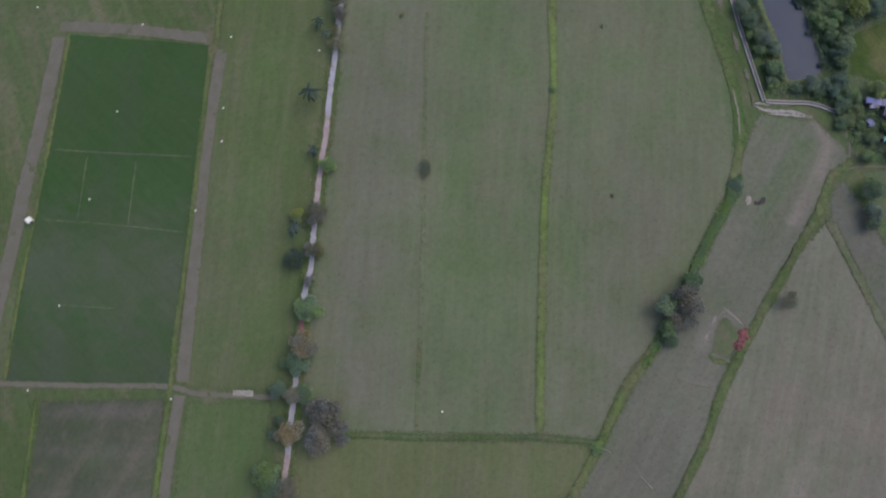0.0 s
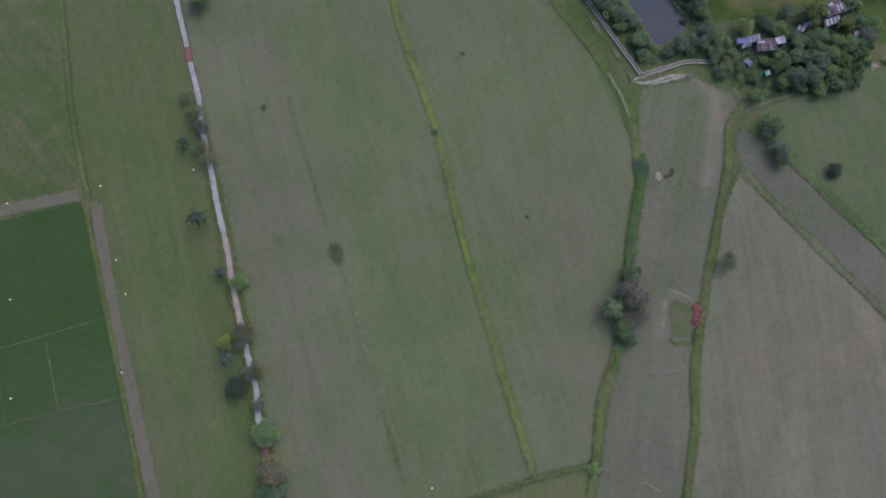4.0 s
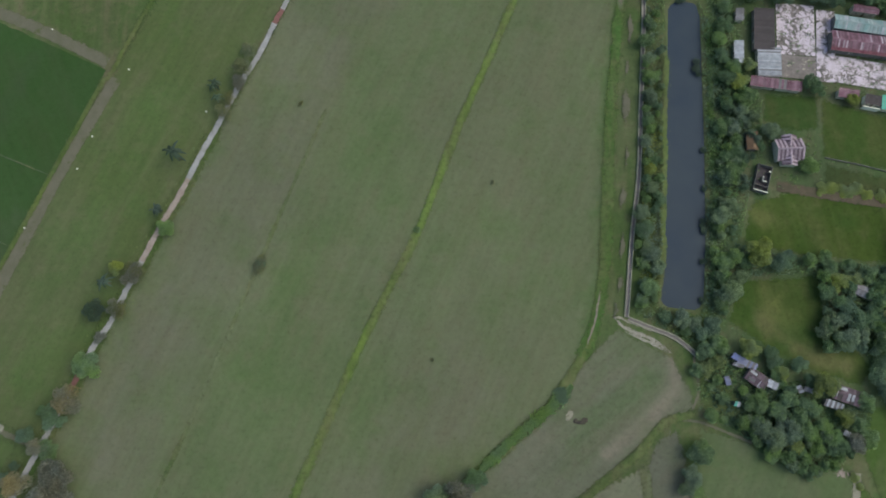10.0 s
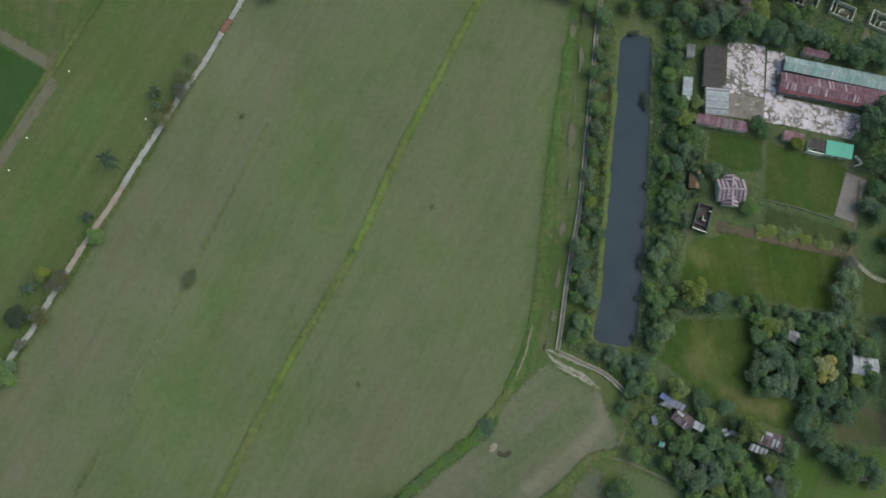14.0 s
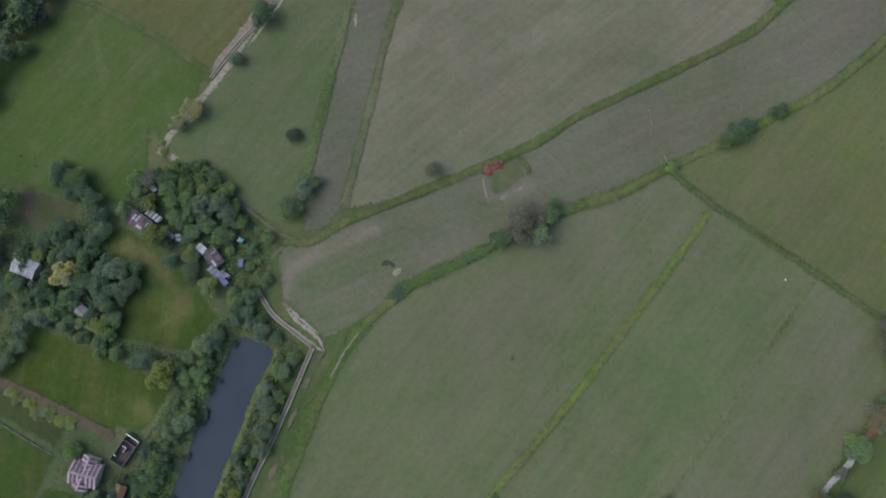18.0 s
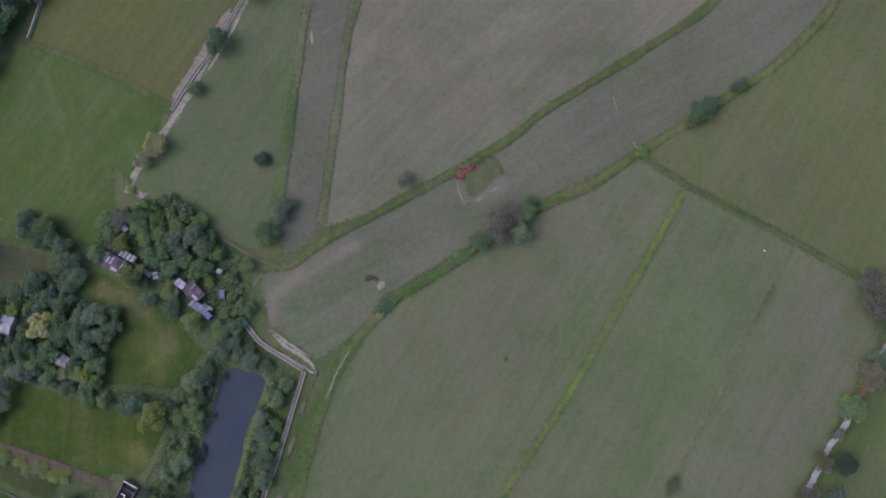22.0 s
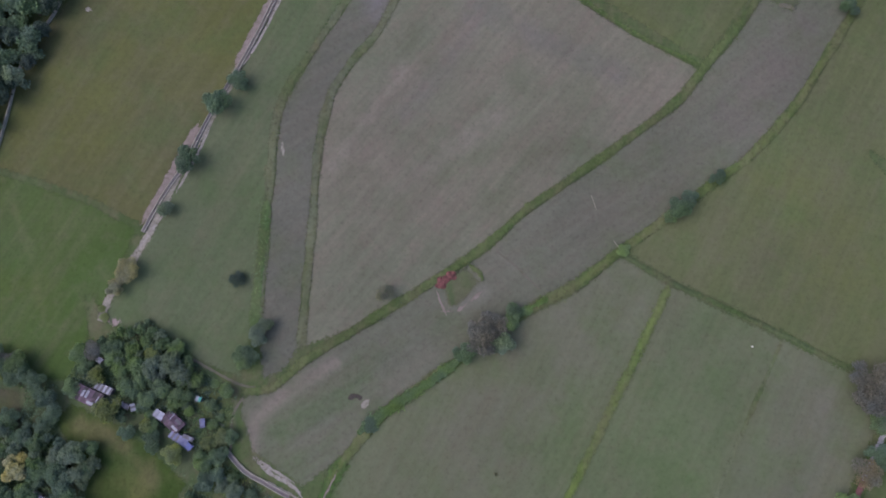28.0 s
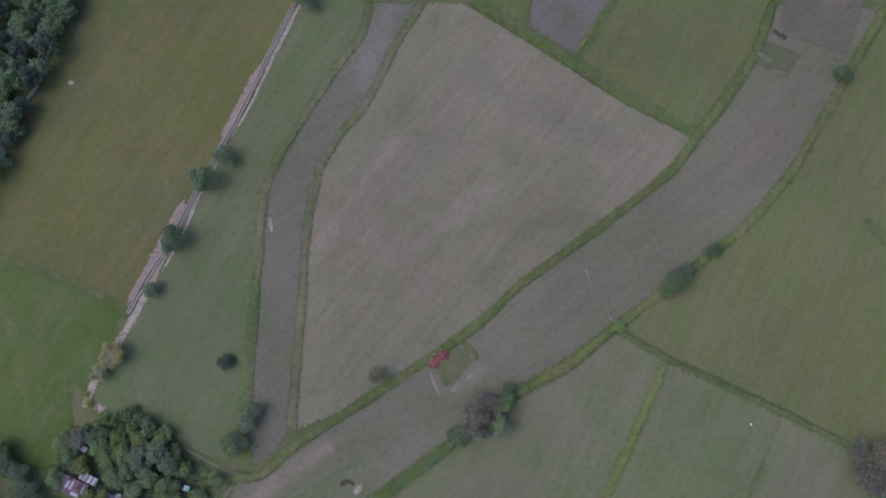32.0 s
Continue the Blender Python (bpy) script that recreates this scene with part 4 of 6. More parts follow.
# ---- bunds and ditches ----
CHALK = (0.27, 0.25, 0.21)
YELLOW, FRESH = (0.135, 0.155, 0.045), (0.085, 0.125, 0.04)
EDGE, EDGE2 = (0.080, 0.112, 0.045), (0.095, 0.118, 0.058)
bund(CENTRE, 3.4, 0.22, (0.108, 0.150, 0.050), (0.120, 0.152, 0.058), "straight grassy ridge across the meadow", 0.6, rag=0.25, crest=(0.165, 0.212, 0.052))
bund(WEST_BUND, 2.4, 0.25, EDGE, FRESH, "yellow-green ridge beside the paddies", 0.8, crest=YELLOW)
bund(DITCH[:7], 5.0, 0.3, FRESH, LUSH, "wide grassy bank beside the canal track", 0.7, rag=1.6, worn=[
    ([(6.8, 126.8), (6.8, 120.3)], 2.0, CHALK, 0.8), ([(5.9, 84.8), (5.3, 74.3)], 2.0, CHALK, 0.7), ([(2.5, 50.7), (1.8, 42.2)], 1.8, CHALK, 0.6),
    ([(-0.3, 29.6), (-1.3, 19.3)], 1.8, CHALK, 0.6), ([(-1.9, 13.3), (-4.4, -0.7)], 2.2, CHALK, 0.7), ([(7.0, 97.1), (4.9, 74.0)], 2.2, CHALK, 0.8)])
bund(DITCH[5:], 4.2, 0.3, (0.10, 0.122, 0.05), FRESH, "curving grassy ditch bank", 0.7, rag=0.9, crest=(0.135, 0.145, 0.055), wet=-0.36)
bund(DITCH2, 3.8, 0.35, (0.080, 0.115, 0.04), (0.10, 0.122, 0.05), "grass-grown bank of the second ditch", 1.0, rag=0.8, wet=-0.3)
bund(CROSS, 2.0, 0.2, EDGE, EDGE2, "thin cross ridge between two meadows", 0.6, rag=0.4, wet=0.15)
bund(NORTH_BUND, 2.2, 0.25, (0.075, 0.11, 0.035), FRESH, "ridge along the head of the stubble field", 0.9, rag=0.4, wet=-0.2)
bund(INNER_BUND, 3.6, 0.2, (0.116, 0.124, 0.082), (0.130, 0.134, 0.092), "low ridge along the stubble field", 0.5, rag=1.6)
bund(OUTER_LINE, 3.4, 0.12, (0.106, 0.120, 0.074), (0.116, 0.126, 0.082), "low ridge along the pasture", 0.4, rag=1.6)
bund([(20.3, -56.2), (21.1, -72.7), (21.2, -90.7), (21.6, -105.1)], 4.0, 0.3, (0.068, 0.128, 0.045), (0.08, 0.13, 0.05), "band of fresh rank grass beside the ploughed strip", 1.0, "reed", rag=0.8)
bund([(-91.5, -198.0), (-98.9, -212.1), (-106.4, -224.3), (-111.9, -234.6)], 1.4, 0.3, FRESH, YELLOW, "thin paddy ridge", 0.8, rag=0.3)
bund([(-242.1, 122.8), (-257.8, 89.8), (-275.0, 55.0), (-289.2, 26.5), (-300.3, 1.7)], 1.6, 0.3, YELLOW, FRESH, "yellow-green paddy edge ridge", 0.8, rag=0.3)
bund([(-291.1, -7.3), (-298.0, -23.5), (-309.9, -51.2)], 1.6, 0.3, YELLOW, FRESH, "yellow-green paddy edge ridge", 0.8, rag=0.3)
PALE_RIDGE = (0.075, 0.10, 0.055)
for pts in ([(-260.8, 78.9), (-236.2, 67.8), (-210.9, 56.9)], [(-272.6, 54.5), (-248.0, 42.8), (-222.3, 29.7)], [(-275.7, 21.4), (-255.8, 12.4)], [(-249.4, 72.2), (-260.4, 48.2)], [(-232.3, 64.4), (-243.1, 40.0)]):
    bund(pts, 0.7, 0.18, PALE_RIDGE, (0.09, 0.11, 0.07), "thin low ridge inside the rice paddy", 0, rag=0.15)

bund([(-107.7, 81.2), (-126.9, 33.7), (-141.6, -3.0), (-152.6, -30.2), (-169.1, -68.4)], 1.6, 0.05, (0.118, 0.134, 0.074), (0.132, 0.140, 0.086), "faint overgrown furrow line across the meadow", 0.12, rag=0.5)

bund([(23.0, 100.0), (19.6, 68.0), (15.6, 26.0), (12.4, 6.0)], 2.6, 0.1, (0.118, 0.152, 0.050), (0.128, 0.152, 0.062), "yellow-green grass bank of the pond", 0.4, rag=1.2)

# ---- lanes, tracks and road ----
strip("track_1", [(-188.6, 94.8), (-199.3, 73.5), (-208.9, 53.1), (-222.6, 21.2), (-241.0, -21.4)], 4.4, "dirt", "brown dirt track beside the rice paddy", 0.10, rag=0.8)
strip("track_2", [(-244.6, 126.8), (-219.7, 115.8), (-192.3, 101.3)], 4.2, "dirt", "brown dirt headland at the paddy's end", 0.10, rag=0.8)
strip("track_3", [(-246.3, 122.4), (-262.8, 90.5), (-275.8, 66.9), (-286.6, 45.7), (-305.8, 11.1)], 5.0, "dirt", "brown dirt strip along the paddy's far side", 0.10, rag=0.8)
strip("track_4", [(-313.3, 6.3), (-279.6, -7.9), (-247.6, -20.6), (-237.9, -26.9), (-224.0, -33.3), (-210.1, -39.3)], 1.7, "dirt", "narrow earth path between paddies", 0.13, rag=0.5)
strip("track_5", [(-243.2, -25.7), (-252.3, -43.1), (-268.4, -77.0)], 4.0, "dirt", "brown dirt track between two plots", 0.10, rag=0.8)
strip("slab", [(-225.2, -31.7), (-218.5, -34.5)], 1.9, "pale_dirt", "pale concrete slab beside the path", 0.2, rag=0.1)

# ---- the tree-lined lane ----
for pts, mat, label in (
    ([(-125.5, 122.2), (-128.4, 116.3)], "red_earth", "reddish earth stretch of the lane"),
    ([(-100.0, 176.1), (-119.2, 136.1), (-125.5, 122.2)], "lane", "worn pale concrete lane"),
    ([(-128.4, 116.3), (-134.3, 103.0), (-140.9, 91.6)], "lane", "worn pale concrete lane"),
    ([(-140.3, 93.3), (-144.3, 84.2), (-148.4, 75.8), (-154.3, 64.1), (-158.8, 54.2)], "lane", "worn pale concrete lane"),
    ([(-158.8, 54.2), (-163.0, 45.6), (-166.9, 38.6), (-170.3, 31.8), (-174.2, 23.5)], "lane_pink", "pinkish earth-stained stretch of the lane"),
    ([(-174.2, 23.5), (-179.4, 12.2), (-184.2, 1.1), (-190.1, -8.1), (-193.4, -15.7)], "lane", "worn pale concrete lane"),
    ([(-193.4, -15.7), (-196.4, -21.8)], "red_earth", "reddish earth stretch of the lane"),
    ([(-196.4, -21.8), (-201.9, -34.1), (-207.6, -45.7), (-213.7, -58.9)], "lane", "worn pale concrete lane"),
    ([(-213.7, -58.9), (-219.4, -70.0), (-235.4, -99.4)], "lane_pink", "pinkish earth-stained stretch of the lane"),
):
    strip("lane", pts, 1.8, mat, label, 0.40, 0.38, rag=0.5, step=1.2)
bund([*LANE[4:16]], 6.0, 0.12, (0.10, 0.115, 0.05), (0.075, 0.11, 0.035), "grass verge along the lane", 0.7, rag=1.0, tall=0.4)

# ---- canal beside the pond and the one along the road ----
def canal(points, width, label, wall=0.25):
    top = tagged(new("irrigation_canal"), label, "canal")
    line = curve(points, 3.0)
    for side in (-1, 1):
        pts = []
        for k, p in enumerate(line):
            d = (line[min(k + 1, len(line) - 1)] - line[max(k - 1, 0)]).normalized()
            pts.append(p + Vector((-d.y, d.x)) * side * width / 2)
        strip("side_wall", pts, wall, "concrete", "", 0.62, 0.7, rag=0.05, parent=top, step=3.0)
    strip("canal_bed", line, width - wall, "court", "dusty grey canal bed", 0.16, 0.1, rag=0.0, parent=top, step=3.0)
    return top


canal([(19.6, 147.7), (16.3, 125.7), (14.7, 109.1), (11.5, 79.2), (8.4, 50.7), (4.5, 29.6), (0.3, -0.3)], 1.3, "narrow concrete irrigation canal along the pond", 0.26)
canal([(0.9, -0.9), (10.6, -5.1), (17.4, -8.2), (24.5, -14.5)], 1.3, "narrow concrete canal turning towards the hamlet", 0.35)
canal([(65.5, -88.6), (62.1, -97.8), (58.8, -105.7), (54.3, -115.0), (46.5, -137.4), (38.7, -156.1), (32.2, -173.7), (26.2, -192.8), (19.1, -212.9), (12.2, -233.1)], 1.1, "narrow concrete canal beside the gravel road", 0.3)

# ---- road and small tracks ----
strip("road", ROAD, 2.4, "pale_dirt", "pale gravel farm road", 0.08, rag=0.7)
strip("verge_1", [(66.8, -90.8), (61.8, -102.4), (55.9, -118.5), (50.5, -132.8)], 2.6, "verge", "pinkish bare earth verge of the gravel road", 0.16, rag=0.9, taper=True)
strip("verge_2", [(40.2, -154.4), (36.4, -165.2), (32.4, -176.5), (27.9, -188.9)], 3.8, "verge", "wide pinkish bare earth verge of the gravel road", 0.16, rag=1.2, taper=True)
for k, pts in enumerate(([(68.2, -77.6), (62.8, -88.8), (58.0, -97.5)], [(55.8, -103.8), (50.6, -117.8), (46.2, -132.0)], [(38.5, -154.5), (32.6, -167.3), (27.7, -181.4), (23.7, -193.9)])):
    strip("rut", pts, 0.9, "chalk", "white gravel patch on the road", 0.115, rag=0.5, taper=True)
strip("track_6", [(-4.9, 0.9), (-2.4, -2.7), (2.5, -5.6), (8.4, -8.2), (15.2, -12.9)], 1.3, "chalk", "pale chalky wheel track", 0.12, rag=1.6, taper=True)
strip("track_6", [(-1.0, -5.0), (3.4, -7.4), (10.3, -10.5), (14.6, -13.4)], 0.9, "chalk", "pale chalky wheel track", 0.135, rag=1.4, taper=True)
strip("track_6", [(11.6, -10.6), (15.8, -13.4)], 1.5, "chalk", "pale spread of gravel at the track's end", 0.15, rag=0.9, taper=True)
strip("track_7", [(-4.9, 0.9), (2.6, -2.7), (11.5, -6.3)], 0.7, "pale_dirt", "pale chalky wheel track beside the canal", 0.14, rag=1.3, taper=True)
strip("track_8", [(-8.3, 10.2), (-11.0, -1.1), (-14.8, -11.3)], 0.6, "verge", "bare pale edge of the bank", 0.3, 0.3, rag=0.7, taper=True)
for a, b, w in (((11.6, 137.0), (10.6, 126.0), 1.3), ((7.2, 128.5), (6.6, 120.0), 1.6), ((9.8, 118.0), (9.0, 104.0), 1.0), ((7.4, 99.0), (6.6, 91.0), 1.2), ((6.2, 87.0), (4.9, 73.0), 1.7), ((5.0, 64.0), (4.2, 56.0), 0.9), ((2.6, 48.0), (1.0, 39.0), 1.4), ((1.0, 31.0), (-0.6, 20.0), 1.1), ((-1.0, 15.5), (-2.2, 8.0), 1.3), ((-3.2, 5.0), (-4.4, -1.0), 1.5)):
    strip("track_9", [a, ((a[0] + b[0]) / 2 + 0.4, (a[1] + b[1]) / 2), b], 1.6 * w, "dirt", "patchy worn earth of the track along the canal", 0.36, 0.3, rag=1.6, taper=True)
strip("bare_patch", [(21.4, 83.8), (19.0, 61.6), (16.6, 38.0)], 0.7, "dirt", "pale dry mud along the pond shore", 0.02, 0.1, rag=0.5, taper=True)
strip("footpath_1", [(40.5, -44.4), (32.2, -40.8), (22.9, -37.1), (15.9, -36.2)], 0.8, "dirt", "trodden footpath to the hamlet", 0.12, rag=0.3)
strip("footpath_4", [(-64.3, -92.1), (-71.1, -87.5), (-76.8, -82.7), (-81.3, -78.9)], 0.6, "dirt", "faint footpath across the fallow strip", 0.2, rag=0.4)
strip("footpath_2", [(23.1, -14.5), (23.9, -26.0), (21.1, -32.6)], 0.9, "dirt", "trodden footpath beside the canal", 0.1, rag=0.4)
strip("bare_patch", [(18.8, -127.4), (17.5, -121.1)], 1.0, "pale_dirt", "bare pale patch in the pasture", 0.2, rag=0.4, step=0.5, taper=True)
strip("bare_patch", [(-20.6, -32.0), (-23.4, -35.8)], 2.0, "pale_dirt", "bare pale patch in the fallow strip", 0.2, rag=0.6, step=0.5, taper=True)
strip("bare_patch", [(102.2, -174.9), (99.0, -174.2)], 2.0, "chalk", "bare pale patch in the olive field", 0.2, rag=0.6, step=0.5, taper=True)
strip("bare_patch", [(73.7, -55.3), (66.7, -55.2)], 3.0, "lane_pink", "bare pinkish yard at the road's end", 0.16, rag=1.0, taper=True)

# ---- hamlet ground and lawns ----
LAWNS = []
# The garden ground's blue is raised too, to paint in the same haze.
field("garden_ground", [(42.6, 153.0), (193.3, 155.2), (161.2, -32.4), (114.5, -31.2), (96.7, -32.1), (80.5, -33.9), (78.1, -46.9), (58.5, -57.8), (36.2, -43.0), (23.1, -33.6), (20.9, -18.3), (26.7, -4.7), (33.4, 5.2), (37.3, 68.3), (41.8, 123.6)], "ground", (0.066, 0.098, 0.044), (0.082, 0.104, 0.056), "shaded garden ground under the trees", cell=3.0, category="ground")
for poly, base, second, label, strokes in (
    ([(48.7, 42.3), (67.6, 46.2), (107.0, 38.2), (100.2, 15.6), (65.3, 19.7), (42.9, 25.5)], (0.058, 0.100, 0.018), (0.078, 0.108, 0.024), "bright green garden lawn", [([(49.0, 38.1), (53.9, 33.9)], 9.0, (0.13, 0.13, 0.05), 0.9)]),
    ([(43.1, 13.2), (72.0, 14.2), (72.5, -2.9), (87.9, -20.5), (81.2, -27.2), (67.5, -23.3), (48.3, -12.6), (34.9, -2.8)], (0.060, 0.102, 0.022), (0.080, 0.108, 0.030), "worn green lawn between the trees", [([(49.1, -2.8), (60.4, -12.7), (75.9, -19.5)], 8.0, (0.145, 0.125, 0.065), 0.9), ([(51.7, 5.1), (57.2, -2.8)], 10.0, (0.125, 0.13, 0.045), 0.9)]),
    ([(57.8, 84.5), (80.0, 82.4), (78.8, 67.5), (67.3, 67.3), (56.8, 71.7)], (0.055, 0.10, 0.026), (0.07, 0.105, 0.035), "green garden lawn by the drying yard", []),
    ([(79.4, 81.9), (112.1, 72.0), (105.3, 50.6), (77.1, 57.5)], (0.060, 0.105, 0.024), (0.08, 0.11, 0.03), "green lawn beside the concrete court", [([(78.1, 79.7), (76.0, 68.5)], 5.0, (0.16, 0.135, 0.08), 0.95)]),
    ([(78.1, 56.4), (110.3, 47.8), (109.4, 40.3), (76.1, 46.6)], (0.065, 0.088, 0.035), (0.08, 0.095, 0.045), "dull green garden plot", []),
    ([(96.2, -15.7), (122.8, -17.2), (120.8, -32.2), (97.9, -29.8)], (0.155, 0.125, 0.10), (0.125, 0.11, 0.08), "bare brownish garden plot", []),
    ([(112.6, 31.8), (150.5, 29.8), (147.9, 13.1), (110.6, 15.2)], (0.075, 0.105, 0.035), (0.09, 0.11, 0.045), "green garden plot", []),
    ([(24.6, -19.5), (32.0, -20.5), (38.0, -28.0), (37.0, -35.5), (31.0, -38.5), (24.0, -34.0), (22.6, -26.0)], (0.100, 0.138, 0.055), (0.120, 0.145, 0.070), "light green clearing beside the shacks", []),
    ([(119.0, 48.9), (153.1, 46.9), (151.2, 34.0), (118.6, 37.1)], (0.065, 0.11, 0.025), (0.08, 0.11, 0.035), "green garden plot", []),
):
    LAWNS.append(poly)
    # The 0.75 also puts the lens's darkening towards its edge into the lawns.
    field("lawn", poly, "lawn", tuple(0.75 * c for c in base), tuple(0.75 * c for c in second), label, strokes, cell=1.6, category="lawn", rag=1.0)
strip("garden_track", [(59.6, 47.0), (73.7, 44.1), (88.3, 41.3), (104.9, 38.6), (109.0, 37.1)], 3.4, "dark_earth", "brown earth path between shrubs", 0.3, 0.25, rag=0.4)
strip("garden_track", [(121.2, 123.0), (123.2, 128.1), (120.6, 133.0), (107.5, 139.0)], 2.2, "dirt", "brown earth way beside the unfinished houses", 0.3, 0.25, rag=0.8)
strip("garden_track", [(109.0, 37.1), (116.6, 29.7), (128.8, 26.6)], 1.4, "pale_dirt", "pale garden path", 0.3, 0.25, rag=0.3)
strip("boundary_wall", [(111.2, -196.0), (111.3, -183.8), (112.8, -172.9), (117.9, -161.9), (120.9, -154.6), (122.7, -143.4), (123.4, -128.2), (125.0, -109.4)], 0.5, "concrete", "pale boundary wall along the woodland", 1.3, 1.3, rag=0.1, category="wall")
strip("garden_wall", [(78.6, 57.5), (91.8, 54.3), (104.2, 50.6)], 0.2, "dark_wall", "low grey garden wall", 0.7, 0.7, rag=0.02, category="wall")
strip("garden_wall", [(114.7, 66.4), (111.2, 46.7), (108.7, 38.2)], 0.9, "dirt", "earth path beside the court", 0.3, 0.25, rag=0.2, category="path")


# ---- buildings ----
def box(bm, x0, x1, y0, y1, z0, z1):
    v = [bm.verts.new((x, y, z)) for z in (z0, z1) for x, y in ((x0, y0), (x1, y0), (x1, y1), (x0, y1))]
    for f in ((0, 3, 2, 1), (4, 5, 6, 7), (0, 1, 5, 4), (1, 2, 6, 5), (2, 3, 7, 6), (3, 0, 4, 7)):
        bm.faces.new([v[k] for k in f])


def boxed(name, dims, mat, parent, label=""):
    bm = bmesh.new()
    box(bm, *dims)
    return part(name, bm, mat, parent, label)


def sheet_mesh(width, length, mat):
    """A corrugated sheet, ridges running down the slope; x across, y down, lying in z=0."""
    bm = bmesh.new()
    n = 6
    rows = []
    for k in range(n + 1):
        x, z = width * k / n, 0.03 if k % 2 else 0.0
        rows.append((bm.verts.new((x, 0, z)), bm.verts.new((x, length, z))))
    for (a, b), (c, d) in zip(rows, rows[1:]):
        bm.faces.new((a, c, d, b))
    me = bpy.data.meshes.new("roof_sheet")
    bm.to_mesh(me)
    bm.free()
    me.materials.append(M[mat])
    return me


def building(name, label, a, b, roof="grey_roof", wall="wall", eave=2.6, rise=0.9, form="gable", second="", every=0, category="house", sheet=0.95, over=0.35, loose=()):
    """A small building on a long axis from a to b; its walls, door and windows, and a roof of single sheets."""
    w = a[2]
    pa, pb = Vector(a[:2]), Vector(b[:2])
    length = (pb - pa).length
    mid = (pa + pb) / 2
    ang = math.atan2(pb.y - pa.y, pb.x - pa.x)
    top = tagged(new(name), label, category)
    hl, hw, t = length / 2 - over, w / 2 - over, 0.16
    rise_b = rise if form == "shed" else 0.0
    mw = M[wall]
    boxed("wall", (-hl, hl, -hw, -hw + t, 0, eave), mw, top)
    boxed("wall", (-hl, hl, hw - t, hw, 0, eave + rise_b * 0.96), mw, top)
    for x in (-hl, hl - t):
        bm = bmesh.new()
        box(bm, x, x + t, -hw + t, hw - t, 0, eave)
        vs = [bm.verts.new((q, y, z)) for q in (x, x + t) for y, z in (((-hw + t, eave), (hw - t, eave + rise * 0.93)) if form == "shed" else ((-hw + t, eave), (0, eave + rise * 0.93)))]
        vs2 = [bm.verts.new((q, hw - t, eave)) for q in (x, x + t)]
        for q in ((vs[0], vs2[0], vs[1]), (vs[2], vs[3], vs2[1]), (vs[0], vs[1], vs[3], vs[2]), (vs[1], vs2[0], vs2[1], vs[3])):
            bm.faces.new(q)
        part("gable_wall", bm, mw, top)
    boxed("door", (-0.45, 0.45, -hw - 0.03, -hw - 0.005, 0, 2.0), M["door"], top, "dark wooden door")
    for x in (-hl * 0.6, hl * 0.6):
        win = boxed("window", (x - 0.45, x + 0.45, -hw - 0.04, -hw - 0.005, 1.0, 1.9), M["white_paint"], top)
        boxed("pane", (x - 0.38, x + 0.38, -hw - 0.06, -hw - 0.045, 1.07, 1.83), M["dark_wall"], win)
    n = max(2, round(length / sheet))
    sw = length / n
    rafters = bmesh.new()
    if form == "shed":
        slope = math.hypot(w, rise)
        sides = [(Matrix.Translation((-length / 2, -w / 2, eave + 0.03)) @ Matrix.Rotation(math.atan2(rise, w), 4, "X"), slope)]
        for y, z in ((-w / 2 + 0.3, eave - 0.1), (w / 2 - 0.3, eave + rise - 0.14)):
            box(rafters, -length / 2, length / 2, y - 0.05, y + 0.05, z - 0.02, z + 0.06)
    else:
        slope = math.hypot(w / 2, rise)
        ang_r = math.atan2(rise, w / 2)
        sides = [(Matrix.Translation((-length / 2, -w / 2, eave + 0.03)) @ Matrix.Rotation(ang_r, 4, "X"), slope),
                 (Matrix.Translation((length / 2, w / 2, eave + 0.03)) @ Matrix.Rotation(math.pi, 4, "Z") @ Matrix.Rotation(ang_r, 4, "X"), slope)]
        box(rafters, -length / 2, length / 2, -0.06, 0.06, eave + rise - 0.16, eave + rise - 0.03)
    frame_ob = part("roof", rafters, M["door"], top, "roof beams under metal sheets")
    me, me2 = sheet_mesh(sw, slope, roof), sheet_mesh(sw, slope, second or roof)
    pick = random.Random(int(abs(mid.x * 10)) + n)
    for m, _ in sides:
        for i in range(n):
            o = new("roof_sheet", me2 if every and (i % 2 if every == 2 else pick.random() < 1 / every) else me)
            o.parent = frame_ob
            o.matrix_local = m @ Matrix.Translation((i * sw, 0, 0.012 * (i % 2)))
    for x, y, lx, ly, mat in loose:
        half = -w / 2 if form == "shed" else 0.0
        sheet_ob = new("loose_sheet", sheet_mesh(lx, ly, mat))
        tilt = math.atan2(rise, w) if form == "shed" else -math.copysign(math.atan2(rise, w / 2), y + ly / 2)
        z = eave + rise * ((y - half) / w if form == "shed" else 1 - abs(y) / (w / 2)) + 0.14
        sheet_ob.parent = frame_ob
        sheet_ob.matrix_local = pose(x, y, z, math.degrees(tilt), 0, 0)
    if form != "shed":
        bm = bmesh.new()
        for s in (-1, 1):
            v = [bm.verts.new(q) for q in ((-length / 2 - 0.03, 0, eave + rise + 0.09), (length / 2 + 0.03, 0, eave + rise + 0.09), (length / 2 + 0.03, s * 0.32, eave + rise + 0.09 - 0.32 * rise / (w / 2)), (-length / 2 - 0.03, s * 0.32, eave + rise + 0.09 - 0.32 * rise / (w / 2)))]
            bm.faces.new(v)
        part("ridge_cap", bm, M[roof], top)
    top.matrix_world = pose(mid.x, mid.y, 0.05, 0, 0, math.degrees(ang))
    return top


